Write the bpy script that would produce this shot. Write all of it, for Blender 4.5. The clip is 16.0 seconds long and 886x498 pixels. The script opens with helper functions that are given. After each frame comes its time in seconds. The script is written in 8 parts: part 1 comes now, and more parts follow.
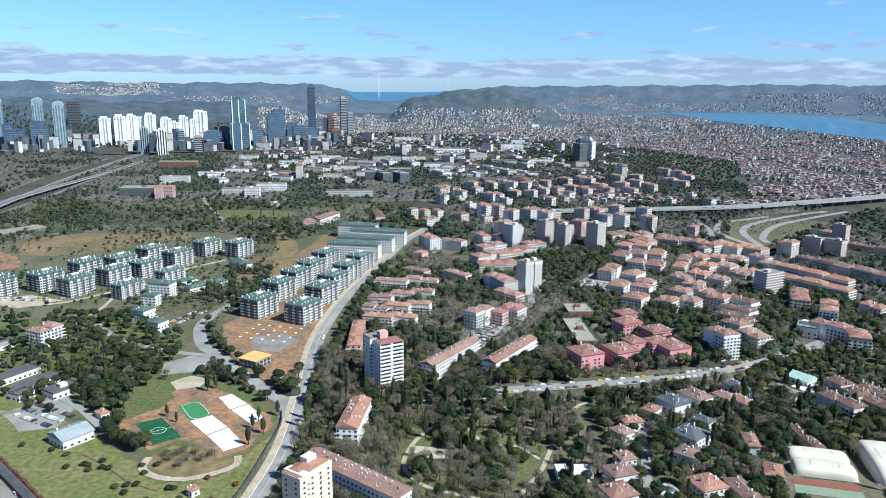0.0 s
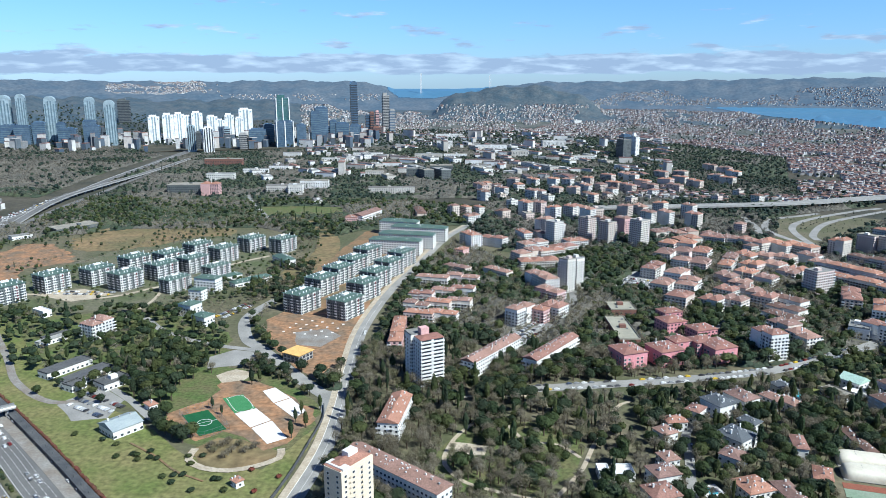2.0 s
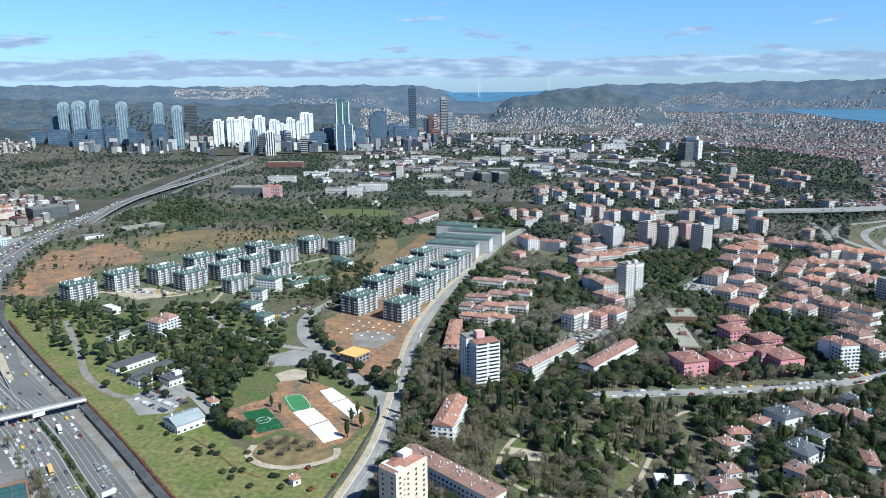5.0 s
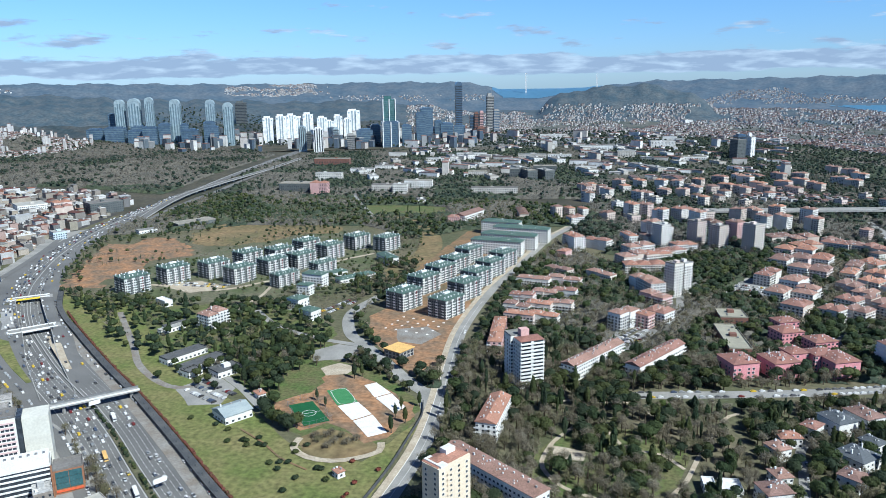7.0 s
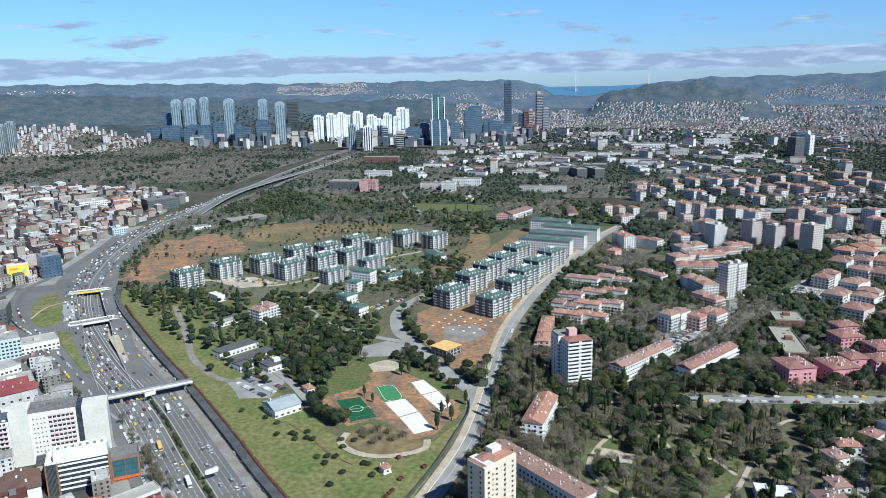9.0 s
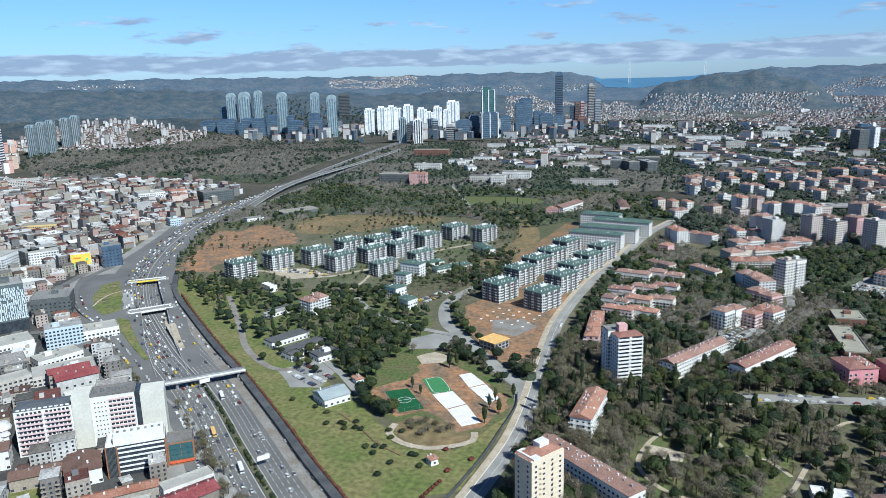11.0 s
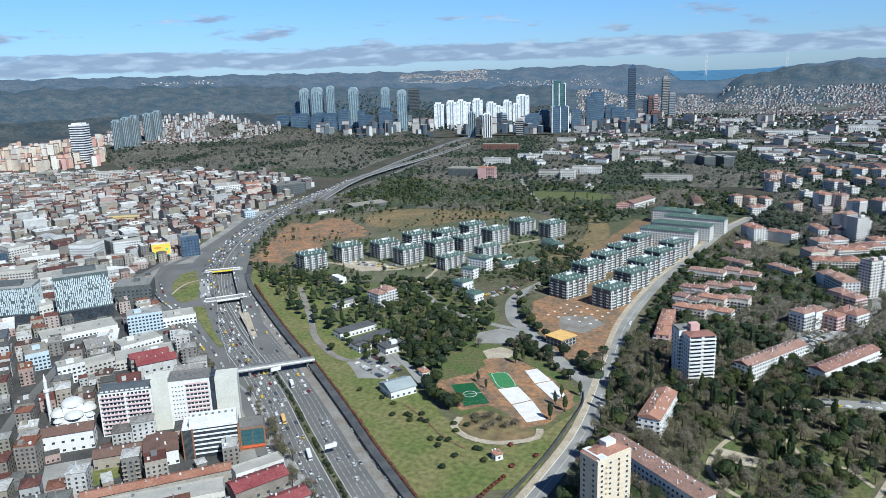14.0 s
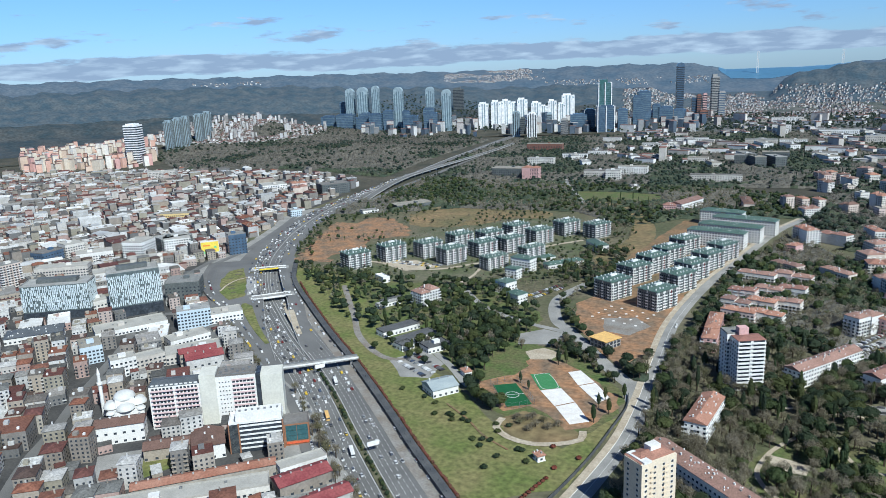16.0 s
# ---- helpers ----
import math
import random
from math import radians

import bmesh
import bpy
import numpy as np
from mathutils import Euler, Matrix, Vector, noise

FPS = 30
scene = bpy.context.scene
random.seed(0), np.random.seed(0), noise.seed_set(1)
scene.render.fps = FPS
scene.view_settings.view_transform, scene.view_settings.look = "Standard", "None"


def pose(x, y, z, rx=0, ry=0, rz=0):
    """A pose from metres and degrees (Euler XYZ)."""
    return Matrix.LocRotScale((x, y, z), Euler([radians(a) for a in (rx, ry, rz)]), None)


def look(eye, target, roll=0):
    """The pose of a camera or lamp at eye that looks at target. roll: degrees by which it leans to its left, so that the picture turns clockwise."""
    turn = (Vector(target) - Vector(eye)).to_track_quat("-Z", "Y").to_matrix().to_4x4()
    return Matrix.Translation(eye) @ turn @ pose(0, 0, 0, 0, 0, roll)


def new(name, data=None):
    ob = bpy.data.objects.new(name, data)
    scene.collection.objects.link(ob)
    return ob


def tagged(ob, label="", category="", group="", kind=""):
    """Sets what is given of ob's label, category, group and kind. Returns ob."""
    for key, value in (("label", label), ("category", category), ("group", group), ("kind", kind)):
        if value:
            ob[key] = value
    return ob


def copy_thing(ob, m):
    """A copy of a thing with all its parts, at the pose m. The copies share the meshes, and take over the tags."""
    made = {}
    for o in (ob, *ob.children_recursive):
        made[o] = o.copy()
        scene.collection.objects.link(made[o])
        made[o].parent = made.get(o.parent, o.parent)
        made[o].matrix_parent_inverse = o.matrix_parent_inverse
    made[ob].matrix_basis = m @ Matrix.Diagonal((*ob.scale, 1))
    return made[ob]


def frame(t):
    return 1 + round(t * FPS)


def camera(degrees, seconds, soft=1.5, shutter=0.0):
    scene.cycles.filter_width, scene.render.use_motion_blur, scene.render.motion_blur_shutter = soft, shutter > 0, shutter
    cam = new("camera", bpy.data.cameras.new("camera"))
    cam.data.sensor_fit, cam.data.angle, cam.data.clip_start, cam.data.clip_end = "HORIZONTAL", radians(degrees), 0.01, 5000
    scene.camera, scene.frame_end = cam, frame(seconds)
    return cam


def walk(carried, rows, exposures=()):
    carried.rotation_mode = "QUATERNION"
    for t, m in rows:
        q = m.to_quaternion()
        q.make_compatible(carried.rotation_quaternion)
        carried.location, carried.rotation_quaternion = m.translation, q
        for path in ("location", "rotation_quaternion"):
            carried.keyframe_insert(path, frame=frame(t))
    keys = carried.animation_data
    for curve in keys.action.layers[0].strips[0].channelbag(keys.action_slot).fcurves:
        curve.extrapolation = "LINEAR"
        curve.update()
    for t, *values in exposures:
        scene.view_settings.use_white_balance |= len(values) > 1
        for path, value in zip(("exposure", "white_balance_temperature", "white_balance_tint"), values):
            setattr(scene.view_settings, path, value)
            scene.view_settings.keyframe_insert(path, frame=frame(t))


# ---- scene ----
# The camera stands in one place, high over the town, and turns.
cam = camera(62.28, 16.0, soft=0.7)
EYE = 236.0
TURNS = [
    (0.0, 77.2, -0.5, 0.0), (0.5, 77.149, -0.347, 0.79), (1.0, 77.075, -0.193, 1.668), (1.5, 76.981, -0.078, 2.478),
    (2.0, 76.923, 0.007, 3.178), (2.5, 76.942, 0.028, 3.904), (3.0, 77.023, 0.055, 4.605), (3.5, 77.136, 0.09, 5.357),
    (4.0, 77.203, 0.171, 6.068), (6.5, 77.041, 0.645, 10.238), (7.0, 76.989, 0.671, 11.155), (7.5, 77.007, 0.793, 12.107),
    (8.0, 77.01, 0.878, 13.121), (8.5, 76.996, 0.96, 14.051), (9.0, 76.911, 1.012, 14.899), (11.5, 76.4, 1.524, 19.654),
    (12.0, 76.402, 1.631, 20.481), (12.5, 76.389, 1.693, 21.285), (13.0, 76.347, 1.736, 22.231), (13.5, 76.247, 1.807, 23.153),
    (14.0, 76.159, 1.862, 24.05), (14.5, 76.105, 1.985, 24.955), (15.0, 76.134, 2.101, 25.797), (15.5, 76.208, 2.206, 26.646),
    (16.0, 76.263, 2.243, 27.444),
]
walk(cam, [(t, pose(0, 0, EYE, rx, ry, rz)) for t, rx, ry, rz in TURNS], [(0.0, 0.60, 5760.0, 1.5), (8.0, 0.44, 5760.0, 1.5), (16.0, 0.28, 5800.0, 1.5)])

# ---- light ----
SUN_AZ, SUN_EL = 121.0, 46.0        # clockwise from straight ahead; above the horizon
sun = new("sun", bpy.data.lights.new("sun", "SUN"))
sun.data.energy, sun.data.angle, sun.data.color = 5.0, radians(0.5), (1.0, 0.96, 0.90)
sun_from = Vector((math.sin(radians(SUN_AZ)) * math.cos(radians(SUN_EL)), math.cos(radians(SUN_AZ)) * math.cos(radians(SUN_EL)), math.sin(radians(SUN_EL))))
sun.matrix_world = look(sun_from * 3000, (0, 0, 0))

world = bpy.data.worlds.new("sky")
scene.world = world
world.use_nodes = True
wn, wl = world.node_tree.nodes, world.node_tree.links
wn.clear()


def wnode(kind, **sets):
    n = wn.new(kind)
    for k, v in sets.items():
        n.inputs[k].default_value = v
    return n


sky = wn.new("ShaderNodeTexSky")
sky.sky_type, sky.sun_disc = "NISHITA", False
sky.sun_elevation, sky.sun_rotation = radians(SUN_EL), radians(SUN_AZ)
sky.altitude, sky.air_density, sky.dust_density, sky.ozone_density = 300, 1.0, 0.15, 3.0
spot = wn.new("ShaderNodeTexCoord")
parts_of = wn.new("ShaderNodeSeparateXYZ")
wl.new(spot.outputs["Generated"], parts_of.inputs[0])
stretch = wn.new("ShaderNodeMapping")
stretch.inputs["Scale"].default_value = (11.0, 11.0, 58.0)
wl.new(spot.outputs["Generated"], stretch.inputs[0])
puffs = wnode("ShaderNodeTexNoise", Scale=1.0, Detail=7.0, Roughness=0.58)
wl.new(stretch.outputs[0], puffs.inputs["Vector"])
# how much cloud there is at each height over the horizon
cover = wn.new("ShaderNodeValToRGB")
cr = cover.color_ramp
for place, grey in ((0.0005, 0.42), (0.006, 0.45), (0.0100, 0.80), (0.021, 0.80), (0.028, 0.60), (0.035, 0.42), (0.048, 0.455), (0.066, 0.44), (0.085, 0.37), (0.12, 0.35), (0.3, 0.44), (0.7, 0.42)):
    e = cr.elements.new(place)
    e.color = (grey, grey, grey, 1)
for e in (cr.elements[0], cr.elements[-1]):
    e.color = (0.4, 0.4, 0.4, 1)
wl.new(parts_of.outputs["Z"], cover.inputs[0])
summed = wn.new("ShaderNodeMath")
summed.operation = "ADD"
wl.new(puffs.outputs["Fac"], summed.inputs[0])
wl.new(cover.outputs[0], summed.inputs[1])
edge = wnode("ShaderNodeMapRange", **{"From Min": 1.0, "From Max": 1.11, "To Min": 0.0, "To Max": 0.92})
edge.interpolation_type = "SMOOTHSTEP"
wl.new(summed.outputs[0], edge.inputs[0])
inner = wnode("ShaderNodeTexNoise", Scale=2.2, Detail=4.0)
wl.new(stretch.outputs[0], inner.inputs["Vector"])
cloud_tint = wn.new("ShaderNodeValToRGB")
cloud_tint.color_ramp.elements[0].position, cloud_tint.color_ramp.elements[0].color = 0.46, (3.3, 4.1, 5.7, 1)
cloud_tint.color_ramp.elements[1].position, cloud_tint.color_ramp.elements[1].color = 0.74, (6.0, 7.1, 8.6, 1)
wl.new(inner.outputs["Fac"], cloud_tint.inputs[0])
tintsky = wn.new("ShaderNodeMixRGB")
tintsky.blend_type, tintsky.inputs[0].default_value = "MULTIPLY", 1.0
low_sky = wn.new("ShaderNodeValToRGB")
low_sky.color_ramp.elements[0].position, low_sky.color_ramp.elements[0].color = 0.0, (0.55, 0.76, 1.24, 1)
low_sky.color_ramp.elements[1].position, low_sky.color_ramp.elements[1].color = 0.12, (0.68, 0.90, 1.24, 1)
for height, blue in ((0.30, (0.44, 0.57, 0.84, 1)), (0.60, (0.33, 0.43, 0.66, 1))):
    low_sky.color_ramp.elements.new(height).color = blue
wl.new(parts_of.outputs["Z"], low_sky.inputs[0])
wl.new(low_sky.outputs[0], tintsky.inputs[2])
wl.new(sky.outputs[0], tintsky.inputs[1])
both = wn.new("ShaderNodeMixRGB")
wl.new(edge.outputs[0], both.inputs[0])
wl.new(tintsky.outputs[0], both.inputs[1])
wl.new(cloud_tint.outputs[0], both.inputs[2])
back = wnode("ShaderNodeBackground", Strength=0.082)
wl.new(both.outputs[0], back.inputs[0])
wout = wn.new("ShaderNodeOutputWorld")
wl.new(back.outputs[0], wout.inputs[0])


# ---- materials ----
def surface(name, base, other=None, rough=0.85, big=0.04, fine=1.2, bump=0.15, metal=0.0, tones=None, amount=0.6, glow=None):
    """A surface with variation at two scales; tones: colours picked thing by thing."""
    m = bpy.data.materials.new(name)
    m.use_nodes = True
    n, l = m.node_tree.nodes, m.node_tree.links
    b = n["Principled BSDF"]
    b.inputs["Roughness"].default_value, b.inputs["Metallic"].default_value = rough, metal
    b.inputs["Specular IOR Level"].default_value = 0.3
    g = n.new("ShaderNodeNewGeometry")
    one = n.new("ShaderNodeTexNoise")
    one.inputs["Scale"].default_value, one.inputs["Detail"].default_value = big, 5.0
    two = n.new("ShaderNodeTexNoise")
    two.inputs["Scale"].default_value, two.inputs["Detail"].default_value = fine, 4.0
    for t in (one, two):
        l.new(g.outputs["Position"], t.inputs["Vector"])
    if tones:
        at = n.new("ShaderNodeAttribute")
        at.attribute_name = "tone"
        info = n.new("ShaderNodeObjectInfo")
        add = n.new("ShaderNodeMath")
        add.operation = "ADD"
        l.new(at.outputs["Fac"], add.inputs[0])
        l.new(info.outputs["Random"], add.inputs[1])
        fr = n.new("ShaderNodeMath")
        fr.operation = "FRACT"
        l.new(add.outputs[0], fr.inputs[0])
        ramp = n.new("ShaderNodeValToRGB")
        ramp.color_ramp.interpolation = "CONSTANT"
        els = ramp.color_ramp.elements
        while len(els) < len(tones):
            els.new(0.5)
        for i, c in enumerate(tones):
            els[i].position, els[i].color = i / len(tones), (*c, 1)
        l.new(fr.outputs[0], ramp.inputs[0])
        first = ramp.outputs[0]
    else:
        rgb = n.new("ShaderNodeRGB")
        rgb.outputs[0].default_value = (*base, 1)
        first = rgb.outputs[0]
    spread = n.new("ShaderNodeMapRange")
    spread.inputs["From Min"].default_value, spread.inputs["From Max"].default_value = 0.35, 0.65
    l.new(one.outputs["Fac"], spread.inputs[0])
    mix = n.new("ShaderNodeMixRGB")
    l.new(spread.outputs[0], mix.inputs[0])
    l.new(first, mix.inputs[1])
    if other is None:
        dim = n.new("ShaderNodeMixRGB")
        dim.blend_type, dim.inputs[0].default_value, dim.inputs[2].default_value = "MULTIPLY", 1.0, (0.78, 0.77, 0.75, 1)
        l.new(first, dim.inputs[1])
        l.new(dim.outputs[0], mix.inputs[2])
    else:
        mix.inputs[2].default_value = (*other, 1)
    grain = n.new("ShaderNodeMixRGB")
    grain.blend_type = "MULTIPLY"
    grain.inputs[0].default_value = amount
    gr = n.new("ShaderNodeMapRange")
    gr.inputs["From Min"].default_value, gr.inputs["From Max"].default_value = 0.3, 0.7
    gr.inputs["To Min"].default_value, gr.inputs["To Max"].default_value = 0.6, 1.3
    l.new(two.outputs["Fac"], gr.inputs[0])
    l.new(mix.outputs[0], grain.inputs[1])
    l.new(gr.outputs[0], grain.inputs[2])
    l.new(grain.outputs[0], b.inputs["Base Color"])
    if bump:
        bp = n.new("ShaderNodeBump")
        bp.inputs["Strength"].default_value, bp.inputs["Distance"].default_value = bump, 0.2
        l.new(two.outputs["Fac"], bp.inputs["Height"])
        l.new(bp.outputs[0], b.inputs["Normal"])
    if glow:
        b.inputs["Emission Color"].default_value, b.inputs["Emission Strength"].default_value = (*glow, 1), 1.0
    return m


scrub = surface("scrub_ground", (0.085, 0.092, 0.046), (0.150, 0.130, 0.085), big=0.012, fine=0.25, amount=0.8)
# Distance haze is put into the next three colours; hazy_ridge also emits blue.
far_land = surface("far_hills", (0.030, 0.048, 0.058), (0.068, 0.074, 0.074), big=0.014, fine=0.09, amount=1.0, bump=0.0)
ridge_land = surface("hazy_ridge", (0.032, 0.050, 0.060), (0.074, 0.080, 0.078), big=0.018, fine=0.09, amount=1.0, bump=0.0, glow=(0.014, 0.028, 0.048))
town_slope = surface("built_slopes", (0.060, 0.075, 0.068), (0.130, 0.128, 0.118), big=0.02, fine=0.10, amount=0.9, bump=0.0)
mid_land = surface("wooded_ground", (0.045, 0.048, 0.034), (0.090, 0.080, 0.058), big=0.014, fine=0.16, amount=0.9)
# Horizon hills: haze painted as bluish colour and blue emission.
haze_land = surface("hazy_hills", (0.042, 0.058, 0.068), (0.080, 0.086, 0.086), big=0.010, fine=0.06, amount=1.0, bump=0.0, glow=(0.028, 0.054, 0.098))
forest_floor = surface("woodland_floor", (0.050, 0.048, 0.034), (0.085, 0.074, 0.052), big=0.012, fine=0.2, amount=0.9)
lawn_m = surface("lawn_grass", (0.120, 0.148, 0.042), (0.185, 0.170, 0.070), big=0.03, fine=0.28, amount=1.0)
meadow_m = surface("dry_meadow", (0.235, 0.165, 0.085), (0.135, 0.120, 0.058), big=0.020, fine=0.16, amount=1.0)
dirt_m = surface("brown_dirt", (0.25, 0.150, 0.080), (0.145, 0.115, 0.066), big=0.028, fine=0.25, amount=0.9)
earth_m = surface("ochre_earth", (0.34, 0.185, 0.095), (0.175, 0.130, 0.088), big=0.055, fine=0.25, amount=1.0)
sand_m = surface("pale_sand", (0.46, 0.40, 0.31), (0.36, 0.30, 0.22), big=0.1, fine=0.6)
gravel_m = surface("grey_gravel", (0.26, 0.25, 0.23), (0.20, 0.17, 0.14), big=0.08, fine=0.8)
asphalt = surface("asphalt", (0.130, 0.128, 0.123), (0.165, 0.162, 0.155), big=0.03, fine=1.5, amount=0.35, rough=0.8)
old_asphalt = surface("worn_asphalt", (0.23, 0.225, 0.21), (0.31, 0.30, 0.28), big=0.05, fine=1.0, amount=0.4)
# Paving toned down so its colour also carries the shade between houses.
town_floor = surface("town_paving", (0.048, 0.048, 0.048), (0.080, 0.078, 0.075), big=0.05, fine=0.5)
concrete = surface("concrete", (0.36, 0.355, 0.34), (0.27, 0.265, 0.255), big=0.1, fine=1.0)
dark_concrete = surface("dark_retaining_wall", (0.060, 0.064, 0.070), (0.10, 0.10, 0.10), big=0.1, fine=1.0)
paint = surface("road_paint", (0.7, 0.7, 0.68), big=0.3, bump=0)
turf = surface("artificial_turf", (0.012, 0.085, 0.030), (0.016, 0.10, 0.036), big=0.2, fine=2)
turf_light = surface("light_turf", (0.055, 0.20, 0.075), (0.07, 0.22, 0.09), big=0.2, fine=2)
court_white = surface("pale_court", (0.74, 0.72, 0.69), (0.64, 0.60, 0.55), big=0.15, fine=1.0, amount=0.25)
# Blue emission is added to brighten the far water.
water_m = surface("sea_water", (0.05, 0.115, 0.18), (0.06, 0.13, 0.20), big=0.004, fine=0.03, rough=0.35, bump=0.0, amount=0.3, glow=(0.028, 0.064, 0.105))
leaf = surface("evergreen_leaves", (0.05, 0.07, 0.03), rough=0.8, big=0.02, fine=0.6, bump=0, tones=((0.060, 0.092, 0.041), (0.078, 0.109, 0.043), (0.051, 0.080, 0.043), (0.097, 0.121, 0.049), (0.067, 0.094, 0.051), (0.114, 0.135, 0.051), (0.058, 0.084, 0.049)))
twig = surface("bare_twigs", (0.15, 0.13, 0.10), rough=0.9, big=0.02, fine=0.6, bump=0, tones=((0.225, 0.200, 0.145), (0.265, 0.235, 0.170), (0.240, 0.222, 0.145), (0.30, 0.268, 0.200), (0.215, 0.205, 0.120), (0.255, 0.225, 0.160)))
spring = surface("fresh_leaves", (0.16, 0.20, 0.06), rough=0.85, big=0.02, fine=0.6, bump=0, tones=((0.16, 0.19, 0.05), (0.19, 0.19, 0.06), (0.12, 0.17, 0.05)))
# Far trees: distance haze is put into leaf and twig colour.
hazed_leaf = surface("haze_tinted_leaves", (0.05, 0.07, 0.05), rough=0.8, big=0.02, fine=0.6, bump=0, tones=((0.040, 0.064, 0.048), (0.052, 0.074, 0.050), (0.034, 0.056, 0.044), (0.062, 0.080, 0.052)))
hazed_twig = surface("haze_tinted_twigs", (0.15, 0.13, 0.10), rough=0.9, big=0.02, fine=0.6, bump=0, tones=((0.160, 0.145, 0.125), (0.195, 0.175, 0.150), (0.150, 0.145, 0.115), (0.22, 0.20, 0.17)))
district_walls = surface("district_facades", (0.3, 0.3, 0.3), big=0.02, fine=0.2, bump=0, amount=0.4, rough=0.5, tones=((0.10, 0.13, 0.17), (0.07, 0.10, 0.14), (0.62, 0.62, 0.61), (0.30, 0.31, 0.32), (0.14, 0.17, 0.20), (0.45, 0.42, 0.40), (0.09, 0.11, 0.13), (0.55, 0.54, 0.52)))


def let_light_through(m, share):
    """Leaves and fine twigs pass some of the light on."""
    n, l = m.node_tree.nodes, m.node_tree.links
    b, out = n["Principled BSDF"], n["Material Output"]
    thin = n.new("ShaderNodeBsdfTranslucent")
    l.new(b.inputs["Base Color"].links[0].from_socket, thin.inputs["Color"])
    both_ = n.new("ShaderNodeMixShader")
    both_.inputs[0].default_value = share
    l.new(b.outputs[0], both_.inputs[1])
    l.new(thin.outputs[0], both_.inputs[2])
    l.new(both_.outputs[0], out.inputs["Surface"])


for m, share in ((leaf, .48), (spring, .45), (twig, .4), (hazed_leaf, .3), (hazed_twig, .3)):
    let_light_through(m, share)
bark = surface("bark", (0.09, 0.07, 0.05), fine=3)
hedge_m = surface("red_hedge", (0.14, 0.045, 0.035), (0.09, 0.05, 0.03), big=0.3, fine=1.5)
tile_red = surface("clay_roof_tiles", (0.34, 0.17, 0.11), big=0.10, fine=1.2, amount=0.9, tones=((0.342, 0.178, 0.130), (0.288, 0.158, 0.126), (0.384, 0.202, 0.142), (0.246, 0.154, 0.130), (0.324, 0.198, 0.158)))
tile_rose = surface("weathered_rose_tiles", (0.29, 0.14, 0.11), (0.22, 0.115, 0.095), big=0.1, fine=1.0)
tile_brown = surface("brown_roof_tiles", (0.17, 0.105, 0.085), big=0.1, fine=1.0)
roof_green = surface("green_metal_roof", (0.070, 0.118, 0.098), (0.095, 0.140, 0.118), big=0.1, fine=1.0, rough=0.55)
roof_slate = surface("slate_roof", (0.085, 0.095, 0.105), (0.11, 0.12, 0.13), big=0.1, fine=1.0, rough=0.6)
roof_grey = surface("grey_flat_roof", (0.25, 0.25, 0.24), big=0.1, fine=0.8, tones=((0.25, 0.25, 0.24), (0.34, 0.34, 0.33), (0.20, 0.19, 0.18), (0.30, 0.28, 0.24)))
roof_town = surface("town_roofs", (0.3, 0.2, 0.2), big=0.08, fine=0.7, amount=0.9, tones=((0.146, 0.062, 0.052), (0.190, 0.088, 0.062), (0.088, 0.060, 0.052), (0.161, 0.161, 0.153), (0.526, 0.526, 0.512), (0.125, 0.055, 0.047), (0.095, 0.094, 0.089), (0.219, 0.095, 0.062), (0.263, 0.255, 0.242), (0.117, 0.052, 0.048), (0.453, 0.445, 0.431), (0.146, 0.132, 0.120), (0.110, 0.067, 0.058), (0.322, 0.307, 0.292)))
roof_white = surface("white_sheet_roofs", (0.74, 0.74, 0.72), big=0.06, fine=0.5, amount=0.4, tones=((0.686, 0.686, 0.669), (0.581, 0.581, 0.572), (0.484, 0.484, 0.475), (0.704, 0.704, 0.695), (0.405, 0.414, 0.422)))
wall_town = surface("town_render", (0.5, 0.45, 0.4), big=0.1, fine=0.7, amount=0.45, tones=((0.374, 0.344, 0.299), (0.494, 0.479, 0.456), (0.224, 0.209, 0.194), (0.359, 0.314, 0.261), (0.165, 0.165, 0.165), (0.554, 0.554, 0.546), (0.299, 0.277, 0.224), (0.389, 0.284, 0.254), (0.419, 0.419, 0.412), (0.269, 0.239, 0.209), (0.449, 0.374, 0.337)))
wall_white = surface("white_render", (0.74, 0.73, 0.70), (0.66, 0.65, 0.62), big=0.1, fine=0.8, amount=0.3)
wall_cream = surface("cream_render", (0.62, 0.56, 0.46), big=0.1, fine=0.8, amount=0.3, tones=((0.68, 0.62, 0.55), (0.66, 0.57, 0.50), (0.70, 0.67, 0.62), (0.66, 0.54, 0.50), (0.72, 0.70, 0.67), (0.60, 0.51, 0.45)))
wall_rose = surface("rose_render", (0.66, 0.29, 0.31), (0.58, 0.25, 0.27), big=0.1, fine=0.8, amount=0.35)
wall_pale_rose = surface("pale_rose_render", (0.60, 0.38, 0.36), (0.53, 0.33, 0.31), big=0.1, fine=0.8, amount=0.35)
wall_grey = surface("grey_cladding", (0.088, 0.100, 0.100), (0.12, 0.13, 0.13), big=0.1, fine=0.8, rough=0.6)
wall_brick = surface("brown_brickwork", (0.22, 0.11, 0.085), (0.17, 0.09, 0.07), big=0.1, fine=1.5)
wall_works = surface("works_walls", (0.6, 0.6, 0.58), big=0.05, fine=0.5, amount=0.35, tones=((0.72, 0.71, 0.69), (0.66, 0.64, 0.60), (0.75, 0.75, 0.74), (0.54, 0.51, 0.47)))
pale_plaster = surface("pale_plaster", (0.62, 0.61, 0.54), (0.55, 0.54, 0.48), big=0.1, fine=0.8, amount=0.25)
pale_pink = surface("pale_pink_panels", (0.66, 0.50, 0.49), (0.60, 0.45, 0.44), big=0.1, fine=0.8, amount=0.3)
